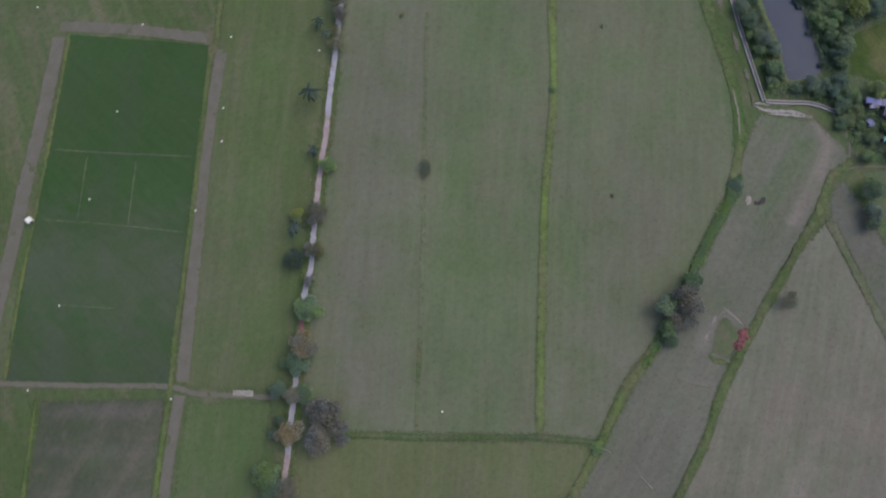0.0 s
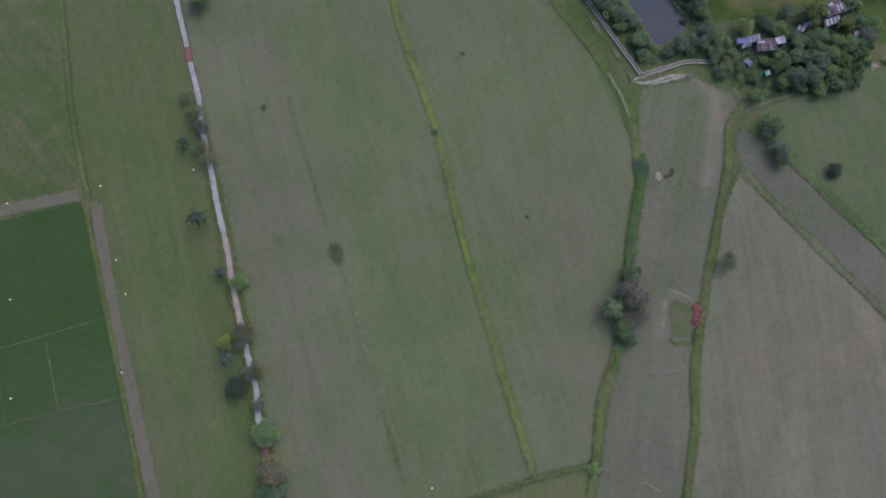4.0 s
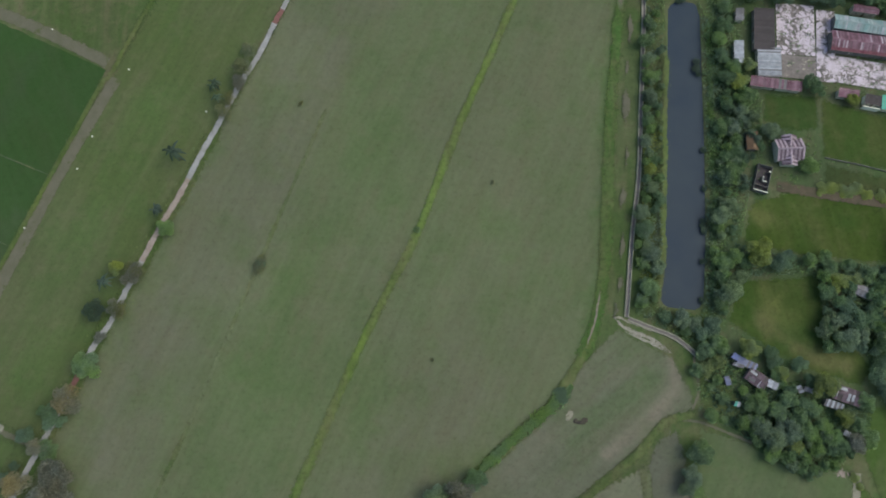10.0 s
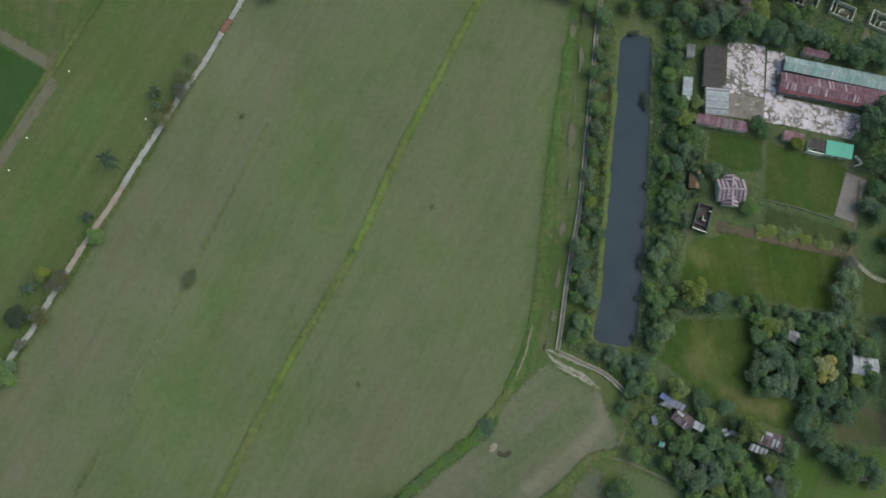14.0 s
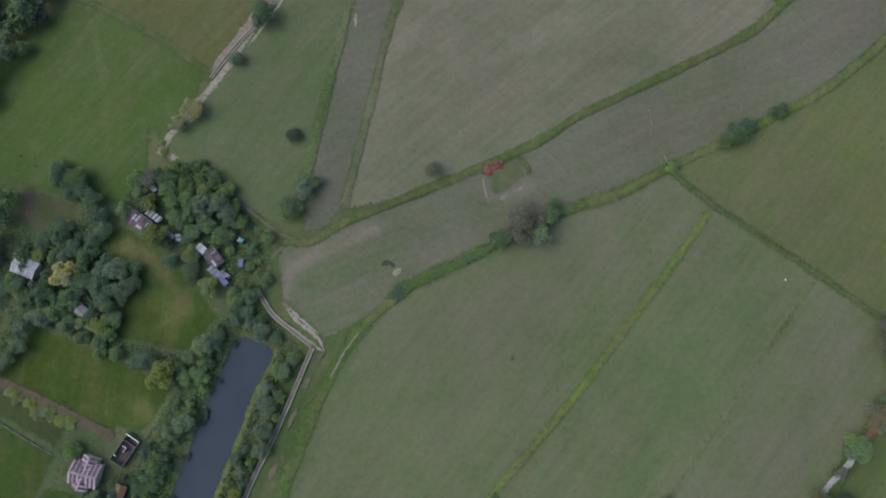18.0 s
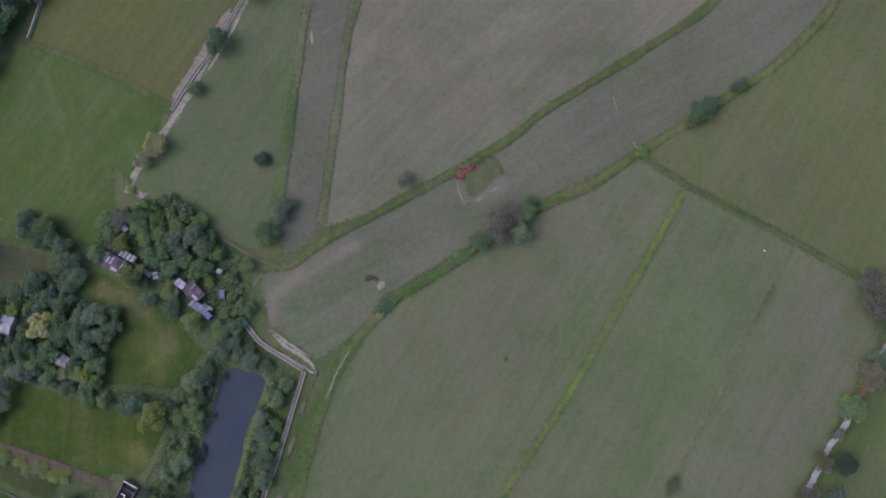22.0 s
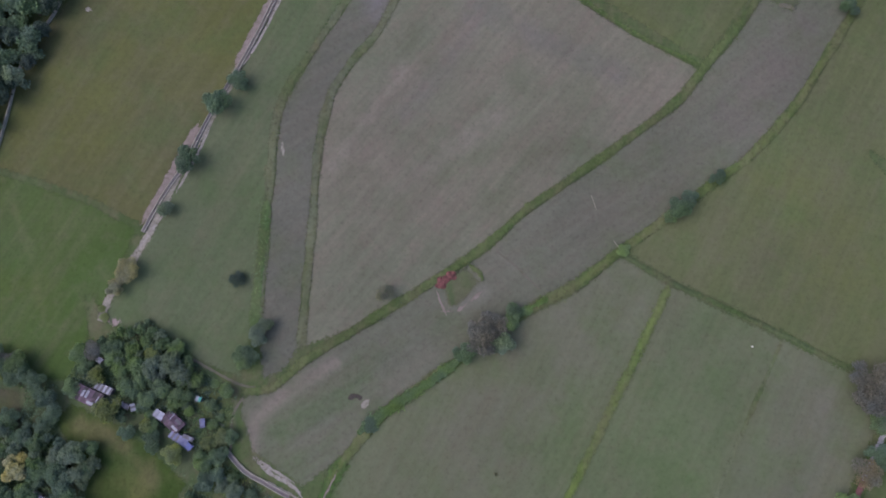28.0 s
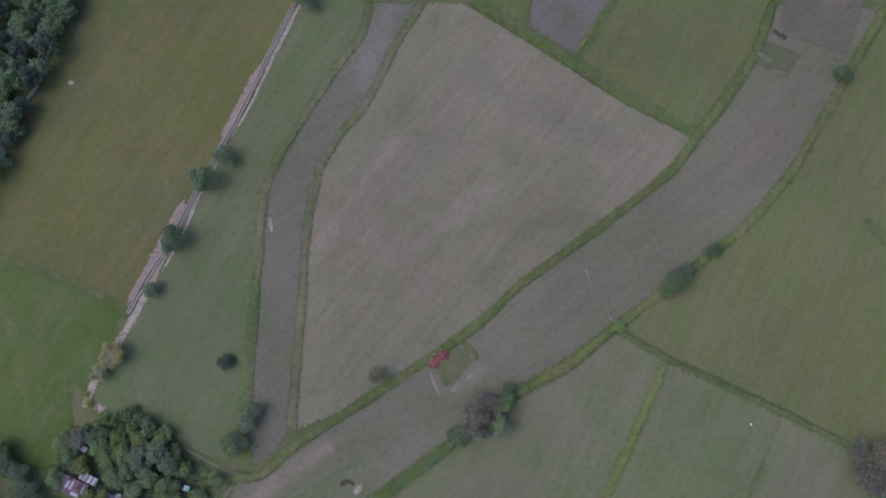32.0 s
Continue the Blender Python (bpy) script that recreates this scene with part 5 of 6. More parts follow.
def slab_grid(name, label, a, b, mat, panel=4.5, level=0.22, proud=0.02, gap=0.04):
    """A paved yard of cast panels with open joints."""
    w = a[2]
    pa, pb = Vector(a[:2]), Vector(b[:2])
    length, mid = (pb - pa).length, (pa + pb) / 2
    nx, ny = max(1, round(length / panel)), max(1, round(w / panel))
    top = boxed(name, (-length / 2, length / 2, -w / 2, w / 2, -0.1, level - 0.06), M["dark_wall"], None)
    tagged(top, label, "yard", kind="structure")
    px, py = length / nx, w / ny
    bm = bmesh.new()
    box(bm, -px / 2 + gap, px / 2 - gap, -py / 2 + gap, py / 2 - gap, -0.08, 0)
    me = bpy.data.meshes.new("slab")
    bm.to_mesh(me)
    bm.free()
    me.materials.append(M[mat])
    for i in range(nx):
        for j in range(ny):
            o = new("slab", me)
            o.parent = top
            o.location = (-length / 2 + (i + 0.5) * px, -w / 2 + (j + 0.5) * py, level + proud * (((i * 7 + j * 5) % 4) / 4))
    top.matrix_world = pose(mid.x, mid.y, 0.04, 0, 0, math.degrees(math.atan2(pb.y - pa.y, pb.x - pa.x)))
    return top


# drying yard and mill
slab_grid("drying_yard", "white concrete drying yard with black mould stains", *[(74.9, 120.3, 14.8), (73.0, 98.9)], "yard")
slab_grid("old_yard", "grey mouldy concrete yard", *[(73.5, 98.6, 14.1), (72.4, 89.2)], "yard_old")
slab_grid("yard_strip", "narrow white concrete yard with dark stains", *[(86.5, 117.3, 7.2), (83.0, 87.6)], "yard", level=0.34)
slab_grid("lower_yard", "white drying yard with black mould stains", *[(87.0, 93.0, 11.0), (116.8, 87.0)], "yard", level=0.26)
slab_grid("court", "plain grey-brown concrete court", *[(113.8, 68.0, 8.0), (107.9, 51.1)], "court", panel=3.0, level=0.12, proud=0.006, gap=0.012)
building("mill_warehouse", "long warehouse with a faded red metal roof", *[(85.3, 103.6, 8.3), (125.8, 97.0)], "red_roof", "dark_wall", 3.0, 1.3, second="pink_roof", every=9, category="warehouse", sheet=0.6, loose=[(-20.4 + 1.02 * k, -4.2, 1.0, 1.3, "deep_red_roof") for k in range(40)])
building("mill_warehouse", "long warehouse with a faded teal metal roof", *[(87.5, 111.3, 5.9), (128.1, 104.0)], "teal_roof", "dark_wall", 3.1, 1.0, second="zinc_roof", every=8, category="warehouse", sheet=0.6)
building("store_shed", "small shed with a faded red roof behind the mill", *[(95.5, 116.8, 3.1), (105.3, 115.0)], "red_roof", "wall", 3.0, 0.7, category="shed")
building("shed", "small shed with a maroon roof under bare branches", *[(72.3, 137.7, 3.8), (76.5, 137.1)], "maroon_roof", "wall", 2.5, 0.5, category="shed")
building("store_shed", "open store with a dark brown roof", *[(61.3, 117.3, 7.9), (59.5, 100.1)], "brown_roof", "dark_wall", 2.8, 0.3, "shed", category="shed")
building("store_shed", "shed with a patched pale zinc roof", *[(61.3, 101.1, 8.7), (60.4, 89.0)], "zinc_roof", "wall", 2.8, 0.4, "shed", second="grey_roof", every=4, category="shed", sheet=0.6)
building("lean_to", "low lean-to with a faded red roof", *[(52.9, 87.8, 3.9), (72.1, 84.8)], "red_roof", "wall", 2.5, 0.5, "shed", second="grey_roof", every=7, category="shed")
building("lean_to", "lean-to with a faded red roof at the yard", *[(85.7, 82.4, 3.5), (93.3, 81.1)], "red_roof", "wall", 2.5, 0.5, "shed", category="shed")
building("lean_to", "lean-to with a dark grey roof and a white gutter", *[(95.3, 79.6, 3.9), (101.6, 78.3)], "brown_roof", "white_paint", 2.6, 0.4, "shed", category="shed")
building("shed", "shed with a fresh teal metal roof", *[(101.2, 78.0, 5.6), (111.3, 76.3)], "bright_teal_roof", "wall", 2.8, 0.5, "shed", category="shed")
building("shed", "small shed with a bright zinc roof under trees", *[(50.2, 104.2, 3.5), (49.4, 95.0)], "zinc_roof", "wall", 2.6, 0.4, "shed", category="shed")
building("shed", "half-hidden shed with a grey roof", *[(52.1, 117.8, 3.1), (51.5, 112.6)], "grey_roof", "wall", 2.4, 0.4, "shed", category="shed")
building("house", "house with a striped weathered pink metal roof", *[(59.3, 60.0, 8.4), (69.4, 60.1)], "pink_roof", "wall", 2.8, 1.9, second="maroon_roof", every=2, sheet=0.75)
building("house_wing", "side wing with a weathered pink metal roof", *[(64.9, 65.7, 5.9), (63.9, 54.0)], "pink_roof", "wall", 2.6, 1.5, second="maroon_roof", every=2, sheet=0.75)
building("hut", "hut with a rust-brown roof among trees", *[(51.5, 67.8, 4.2), (50.9, 60.4)], "rust_roof", "dark_wall", 2.4, 0.8, category="hut")
building("house", "house with a dull grey roof in a grove", *[(81.9, 8.2, 4.1), (88.5, 5.0)], "grey_roof", "wall", 2.6, 0.9)
building("house", "house with a bright zinc roof and a dark patch", *[(104.3, -2.2, 6.5), (113.5, -3.4)], "zinc_roof", "wall", 2.7, 0.9, second="grey_roof", every=6)
# shacks among the trees
for words, ab, roof, second, every, loose in (
    ("long shack with a blue-grey sheet roof", [(37.6, -15.9, 2.6), (43.8, -19.0)], "blue_roof", "grey_roof", 4, ()),
    ("small shelter with a bright blue tarp roof", [(35.9, -14.4, 2.0), (38.0, -15.8)], "tarp", "", 0, ()),
    ("narrow lean-to with a grey sheet roof", [(35.6, -17.3, 1.2), (39.4, -18.6)], "grey_roof", "zinc_roof", 3, ()),
    ("shack with a rusty maroon roof and loose paler sheets", [(40.6, -20.4, 5.0), (46.6, -25.0)], "maroon_roof", "brown_roof", 4, ((-3.3, 0.5, 2.6, 0.9, "zinc_roof"), (-2.6, -1.9, 2.4, 1.0, "grey_roof"), (1.2, -2.3, 0.3, 2.2, "zinc_roof"), (1.5, -2.3, 1.6, 0.3, "zinc_roof"))),
    ("small shack with a pale grey zinc roof", [(47.0, -24.0, 2.6), (50.4, -25.7)], "zinc_roof", "blue_roof", 3, ()),
    ("tiny shack with a blue roof", [(33.0, -21.7, 1.6), (33.6, -24.7)], "blue_roof", "", 0, ()),
    ("tiny privy with a pale teal roof", [(34.8, -30.9, 1.7), (36.7, -31.4)], "bright_teal_roof", "zinc_roof", 2, ()),
    ("shelter with a white sheet roof", [(59.4, -26.4, 1.6), (64.3, -27.9)], "zinc_roof", "grey_roof", 4, ()),
    ("small shelter with a white sheet roof", [(57.6, -25.4, 1.6), (58.6, -27.8)], "zinc_roof", "grey_roof", 3, ()),
    ("long shack with a maroon roof and loose pale sheets", [(69.6, -27.4, 5.4), (80.0, -31.0)], "maroon_roof", "brown_roof", 3, ((-3.6, 1.2, 2.6, 1.1, "zinc_roof"), (-0.6, -1.9, 1.0, 2.6, "zinc_roof"), (0.9, -1.6, 0.9, 2.3, "zinc_roof"), (-4.4, -1.5, 0.35, 2.2, "zinc_roof"), (3.6, -2.2, 1.4, 2.0, "rust_roof"))),
    ("lean-to shack with a pale blue-grey roof", [(66.2, -31.0, 2.5), (72.2, -33.2)], "grey_roof", "zinc_roof", 2, ()),
    ("tiny shack with a white roof", [(71.4, -41.2, 1.8), (73.3, -42.3)], "zinc_roof", "", 0, ()),
):
    building("shack", words, ab[0], ab[1], roof, "dark_wall", 2.2, 0.5, "gable" if ab[0][2] > 3.4 else "shed", second, every, category="shack", sheet=0.85, over=0.2, loose=loose)


def ruin(a, b, label="roofless ruin with broken white wall ends and a dark floor", wall="dark_wall", floor="brown_roof", name="ruined_house", all_white=False):
    """A roofless house: broken white walls round a dark floor."""
    w = a[2]
    pa, pb = Vector(a[:2]), Vector(b[:2])
    length, mid = (pb - pa).length, (pa + pb) / 2
    top = tagged(new(name), label, "house")
    h, q = length / 2, w / 2
    boxed("floor_slab", (-h, h, -q, q, 0, 0.15), M[floor], top, "bare floor")
    for dims, white in (((-h, -h + 0.3, -q, q, 0.15, 2.3), True), ((h - 0.2, h, -q, q, 0.15, 1.9), all_white), ((-h + 0.3, h - 0.2, -q, -q + 0.2, 0.15, 1.6), all_white), ((-h + 0.3, h - 0.2, q - 0.2, q, 0.15, 2.0), all_white),
                        ((-h * 0.2, h * 0.15, -0.12, 0.12, 0.15, 1.9), True), ((-h * 0.2, -h * 0.2 + 0.25, -q * 0.6, -0.12, 0.15, 1.7), True), ((-h * 0.55, -h * 0.55 + 0.14, -q + 0.2, q - 0.2, 0.15, 1.5), all_white), ((h * 0.55, h * 0.55 + 0.3, -q * 0.9, -q * 0.5, 0.15, 2.1), True)):
        wl = boxed("wall", dims, M[wall], top)
        boxed("wall_top", (dims[0] + 0.01, dims[1] - 0.01, dims[2] + 0.01, dims[3] - 0.01, dims[5], dims[5] + 0.08), M["white_paint" if white else "dark_wall"], wl, "white limewashed wall top" if white else "grey mossy wall top")
    top.matrix_world = pose(mid.x, mid.y, 0.05, 0, 0, math.degrees(math.atan2(pb.y - pa.y, pb.x - pa.x)))


ruin(*[(52.2, 44.6, 5.5), (55.5, 54.5)])
# row of unfinished houses beyond the mill
for ab in ([(94.8, 141.0, 5.9), (103.4, 137.2)], [(108.9, 137.2, 5.9), (117.5, 133.4)], [(124.2, 133.0, 6.4), (134.5, 128.3)], [(139.0, 128.4, 5.9), (147.7, 125.6)]):
    ruin(ab[0], ab[1], "unfinished roofless house with white walls", "wall", "brown_roof", "unfinished_house", True)
building("house", "house behind the tree row with a pale roof", *[(10.2, 161.1, 6.4), (10.9, 151.4)], "zinc_roof", "white_paint", 2.9, 0.8)
strip("garden_wall", [(94.6, 76.8), (100.7, 75.4)], 0.35, "white_paint", "long white wall below the dark-roofed lean-to", 2.4, 2.4, rag=0.02, category="wall")
strip("garden_wall", [(113.7, 75.8), (115.9, 72.7), (113.2, 71.8)], 0.5, "white_paint", "short white wall beside the teal-roofed shed", 1.2, 1.2, rag=0.02, category="wall")

# ---- trees by the pond ----
grove("b", *[(15.2, 97.9, 2.4), (14.5, 82.2, 2.8), (11.6, 64.7, 2.3), (12.9, 46.6, 2.3), (7.3, 37.2, 2.7), (9.8, 22.9, 3.2), (12.5, 16.9, 2.6), (18.6, -1.6, 3.0), (23.5, -3.2, 2.4)], tall=0.9)
grove("g", *[(14.4, 104.8, 2.6), (16.9, 112.9, 2.2), (15.5, 90.0, 2.6), (17.6, 128.2, 3.1), (13.4, 132.4, 2.6), (6.6, 18.9, 2.2), (8.2, 10.0, 2.8), (5.6, 5.0, 2.2), (13.7, -0.4, 2.0), (20.4, -5.7, 1.8)], tall=0.9)
grove("d", *[(13.0, 73.4, 2.1), (8.3, 31.1, 2.8), (25.7, -6.7, 2.8), (29.4, -3.8, 3.2), (16.2, 42.4, 1.4), (14.8, 57.2, 1.9)], tall=0.9)
grove("y", *[(12.4, 53.8, 2.1)])
grove("g", *[(42.5, 105.0, 2.6), (40.6, 69.2, 2.7), (39.9, 49.9, 2.9), (35.6, 31.1, 1.8), (35.9, 18.9, 3.2), (40.2, 20.9, 2.6), (33.5, 3.8, 2.4), (46.7, 119.0, 2.6), (45.2, 126.1, 2.6), (27.8, 132.6, 2.6)])
grove("d", *[(43.4, 98.2, 2.6), (41.5, 58.4, 2.7), (34.5, 12.9, 2.4), (45.4, 109.7, 2.8), (44.5, 89.1, 2.8), (42.9, 79.1, 2.6), (48.7, 131.9, 3.3), (37.7, 132.2, 3.1)])
grove("b", *[(36.3, 35.2, 3.3), (39.9, 39.8, 2.9), (37.4, 8.0, 3.6), (40.9, 12.9, 2.8), (44.4, 69.2, 3.2), (47.9, 74.7, 3.2), (45.2, 56.3, 2.5)])
# Added shrubs; their very dark leaves stand for tree shadow and reflection on the water.
bush("k", *[(34.3, 97.1, 1.3), (33.9, 94.4, 1.5), (34.4, 92.1, 1.1), (31.0, 34.2, 1.0), (30.7, 32.2, 1.2), (30.8, 30.3, 1.0), (29.7, 19.3, 1.2), (32.6, 46.5, 1.1), (33.7, 61.6, 1.1), (29.5, 122.5, 1.1), (31.3, 123.0, 0.9), (27.7, 5.2, 1.0)], words="dark shrub standing in for tree shade and reflection on the pond")
# round the mill and the pink house
grove("y", *[(49.0, 86.9, 3.2), (91.0, 79.4, 2.4), (53.0, 94.2, 2.6)])
grove("g", *[(49.9, 80.7, 3.6), (47.1, 93.7, 2.6), (71.5, 53.8, 2.9), (122.7, 82.5, 5.2), (119.2, 72.3, 4.5), (90.9, 131.4, 3.6), (98.9, 133.0, 2.7), (50.9, 131.0, 3.5), (42.2, 53.0, 3.1)])
grove("d", *[(118.5, 89.3, 4.8), (125.6, 93.9, 4.4), (115.3, 80.7, 3.2), (75.7, 86.3, 2.8), (78.2, 83.2, 2.4), (57.7, 124.5, 4.0), (69.7, 123.5, 4.0), (76.6, 127.1, 4.0), (84.0, 123.6, 4.0), (89.2, 120.1, 3.1), (95.2, 124.9, 4.0), (102.6, 121.9, 3.8), (109.2, 117.3, 3.5), (115.5, 115.0, 4.0), (122.6, 118.8, 4.2), (127.6, 112.8, 4.2), (54.0, 62.0, 1.9), (44.4, 60.3, 2.9)])
grove("b", *[(58.2, 67.1, 3.2), (64.5, 129.9, 4.2), (61.5, 66.7, 1.9)])
grove("n", *[(72.6, 131.8, 3.5), (61.8, 134.3, 3.8)])
grove("y", *[(79.4, 133.1, 3.8)])
# garden shrubs and the middle grove
bush("y", *[(75.5, 45.4, 2.3), (79.7, 46.0, 2.1), (84.9, 44.7, 2.7), (89.2, 45.4, 2.1), (92.1, 43.3, 2.1), (98.0, 42.2, 2.3), (100.8, 40.9, 1.9), (27.8, -14.5, 1.6)], words="yellow-green garden shrub along the earth path", group="shrubs along the garden path")
grove("y", *[(48.8, 21.5, 4.5), (75.9, 10.3, 3.4), (81.3, 11.3, 2.8), (105.4, -7.9, 2.4), (106.8, 6.9, 2.9)])
grove("d", *[(43.9, 18.5, 2.4), (56.3, 17.9, 3.3), (59.7, 20.1, 2.4), (71.3, 6.9, 3.2), (75.7, 0.6, 4.0), (80.6, -2.9, 3.6), (87.4, -2.9, 3.2), (90.3, 4.5, 2.8), (99.7, 4.9, 3.0), (99.3, -1.4, 2.0), (94.4, -12.7, 3.2), (113.9, 6.9, 2.4), (86.8, 0.6, 2.2)])
grove("g", *[(67.3, 18.9, 2.4), (72.5, 19.9, 2.2), (74.4, 15.7, 2.4), (80.5, 15.9, 2.4), (92.8, 9.3, 3.1), (87.1, 12.9, 2.9), (88.4, -12.6, 2.8), (109.5, 3.9, 3.3)])
grove("b", *[(71.3, -3.3, 3.6), (74.7, -9.9, 4.0), (80.8, -8.8, 3.2), (68.6, -6.8, 2.8), (97.3, 12.9, 3.3), (105.4, 29.1, 3.5), (101.7, 24.4, 2.9), (102.1, 18.5, 3.3), (99.1, 13.7, 2.9), (115.1, 56.5, 3.0)])
grove("o", *[(94.1, -3.9, 4.0)], words="large tree in pale ochre-yellow flower")
grove("d", *[(119.1, 63.0, 3.0), (118.9, 53.1, 3.2), (126.1, 67.5, 3.4), (123.7, 41.7, 3.2), (121.9, 12.9, 3.7), (121.8, -3.0, 3.6)])
grove("n", *[(107.0, 34.1, 2.9)])
grove("g", *[(109.7, 43.7, 2.1), (45.9, -47.8, 2.7), (125.8, 57.7, 3.2), (126.5, 31.2, 2.9)])
# round the shacks
grove("y", *[(41.7, -12.5, 3.4), (25.6, -19.1, 2.5), (30.6, -16.6, 2.2), (72.1, -36.1, 2.9), (54.2, -45.7, 2.5)])
grove("d", *[(49.3, -13.8, 2.1), (50.0, -17.2, 2.4), (59.0, -18.2, 2.7), (61.6, -23.5, 2.1), (54.8, -27.3, 2.4), (59.3, -32.5, 2.7)])
grove("g", *[(29.7, -9.8, 1.7), (25.2, -13.7, 2.0), (23.5, -19.5, 2.3), (30.1, -22.9, 1.7), (31.2, -29.1, 2.0), (26.4, -34.7, 2.3)])
grove("y", *[(29.0, -17.4, 2.0), (52.3, -20.8, 2.3)])
grove("y", *[(65.6, -25.4, 4.2)], tall=0.9, words="broad tree with olive-yellow leaves")
grove("g", *[(31.0, -10.5, 3.0), (26.9, -12.4, 2.6), (53.2, -29.9, 2.7), (61.1, -33.3, 2.7), (50.9, -21.1, 2.2), (76.7, -38.9, 2.3), (80.4, -31.5, 2.7), (33.2, -12.2, 1.8)])
grove("g", *[(38.5, -26.8, 1.6), (42.5, -31.3, 2.9), (37.4, -37.2, 2.5), (49.0, -33.6, 2.9), (56.6, -35.5, 2.9), (58.5, -40.6, 2.9), (64.1, -38.8, 2.9), (66.8, -42.9, 2.9), (61.4, -46.4, 2.5), (69.2, -46.1, 2.7), (44.5, -27.6, 1.8), (52.0, -24.3, 1.8)])
grove("b", *[(42.3, -38.9, 3.3), (47.0, -42.5, 3.5), (53.0, -40.8, 3.1)])
grove("n", *[(74.4, -44.7, 3.1), (103.0, -39.4, 3.1)])
grove("d", *[(85.4, -22.2, 3.2), (88.7, -27.8, 3.5), (87.8, -18.0, 2.8), (97.7, -35.3, 3.1), (101.8, -33.5, 2.8), (107.2, -37.2, 3.1), (108.7, -40.9, 2.9)])
grove("g", *[(100.1, -38.1, 3.6), (107.1, -37.3, 3.2), (79.7, -43.3, 2.8)])
grove("d", *[(92.9, -32.7, 3.4), (100.4, -19.9, 3.0), (105.1, -13.5, 3.0)])
# along the lane
palms(*[(-149.0, 90.5, 2.3), (-148.5, 84.8, 2.0), (-161.8, 61.8, 3.7), (-168.0, 42.0, 2.2), (-185.0, 15.6, 2.9)], *[(-149.7, 89.3, 2.0), (-167.9, 42.5, 1.6)])
grove("k", *[(-188.4, 5.7, 3.1)])
grove("d", *[(-202.2, -28.5, 3.0), (-209.1, -36.4, 2.5), (-221.6, -67.5, 3.6), (-212.5, -46.7, 1.4), (-215.8, -50.3, 1.6)])
grove("s", *[(-174.5, 18.8, 3.5), (-179.4, 6.0, 3.3)])
grove("c", *[(-204.9, -40.4, 3.2), (-209.9, -52.1, 4.5), (-216.9, -69.5, 3.6)])
grove("n", *[(-194.7, -50.1, 5.7), (-201.4, -57.4, 5.0), (-193.7, -56.7, 4.5), (-140.7, 90.8, 2.8)])
grove("c", *[(-195.7, -25.1, 4.6)], words="tree with thin ochre-brown leaves", tall=0.9)
grove("g", *[(-189.6, -13.7, 4.2), (-201.0, -41.2, 3.0)])
grove("y", *[(-182.4, 20.8, 2.5)])
grove("d", *[(-199.1, -31.9, 3.2)])
grove("n", *[(-175.0, 17.9, 3.5), (-181.6, 6.2, 2.8), (-186.5, -3.5, 2.0)], words="thin grey-brown tree hanging over the lane")
grove("g", *[(-165.3, 35.6, 2.7), (-221.9, -62.2, 4.0)], *[(-110.6, 133.2, 3.8)])
grove("s", *[(-144.2, 84.6, 2.5), (-137.5, 104.7, 2.8)], tall=0.8, words="thin tree with olive-brown leaves beside the lane")
grove("s", *[(-139.0, 96.6, 3.6), (-146.2, 78.8, 3.0)], words="half-bare tree with thin olive-grey leaves beside the lane")
# single trees in the fields
bush("s", *[(-131.5, 21.3, 3.0)], words="lone thin bush in the meadow")
bush("d", *[(-131.2, 21.0, 1.9), (-130.6, 22.4, 1.2)], words="low dark shrub standing in the meadow")
bush("g", *[(-74.2, 33.1, 1.1)])
bush("s", *[(-117.7, 82.9, 1.1), (-45.6, 50.5, 0.9), (-69.4, -14.0, 0.8)], words="low grey-green weed clump in the meadow")
grove("k", *[(28.2, -73.9, 2.3), (27.0, -75.2, 1.3)], tall=0.8, words="lone dark tree in the pasture")
grove("g", *[(21.3, -46.8, 3.7)])
grove("b", *[(18.1, -54.6, 3.3), (15.8, -58.8, 2.5)])
# ditch-side trees
grove("n", *[(-61.3, -59.6, 5.0), (-65.7, -64.4, 4.4), (-58.6, -63.0, 3.6), (-63.0, -66.0, 3.2)], words="half-bare grey-brown tree on the ditch bank")
grove("b", *[(-68.2, -59.0, 3.9)])
grove("d", *[(-56.2, -54.3, 2.9), (-53.0, -54.2, 1.8)])
grove("g", *[(-70.7, -66.6, 3.0), (-71.5, -71.2, 2.2)])
bush("d", *[(-24.8, -27.1, 2.3)])
grove("d", *[(-129.5, -112.5, 3.9), (-133.4, -116.9, 3.1)])
grove("g", *[(-127.4, -109.8, 2.3)])
grove("d", *[(-143.9, -125.7, 2.7)])
grove("d", *[(-194.6, -197.9, 3.3)])
bush("g", *[(-111.1, -96.0, 2.1)], words="shrub at the ditch crossing")
grove("s", *[(-26.2, -73.0, 3.2)], words="nearly leafless olive-grey tree on the ditch bank")
# along the road
grove("d", *[(43.5, -138.6, 4.7), (37.3, -148.8, 3.3), (51.9, -116.5, 4.1), (13.8, -213.3, 3.7)])
grove("b", *[(57.9, -97.4, 2.6)])
grove("o", *[(66.7, -74.3, 3.9), (71.2, -67.6, 2.7)], words="roadside tree in brownish ochre leaf")
bush("g", *[(28.0, -25.0, 1.4), (31.6, -36.4, 1.5)])
bush("y", *[(74.4, -56.7, 1.6), (75.8, -59.5, 1.2)])
grove("n", *[(-196.8, -49.0, 5.0)])


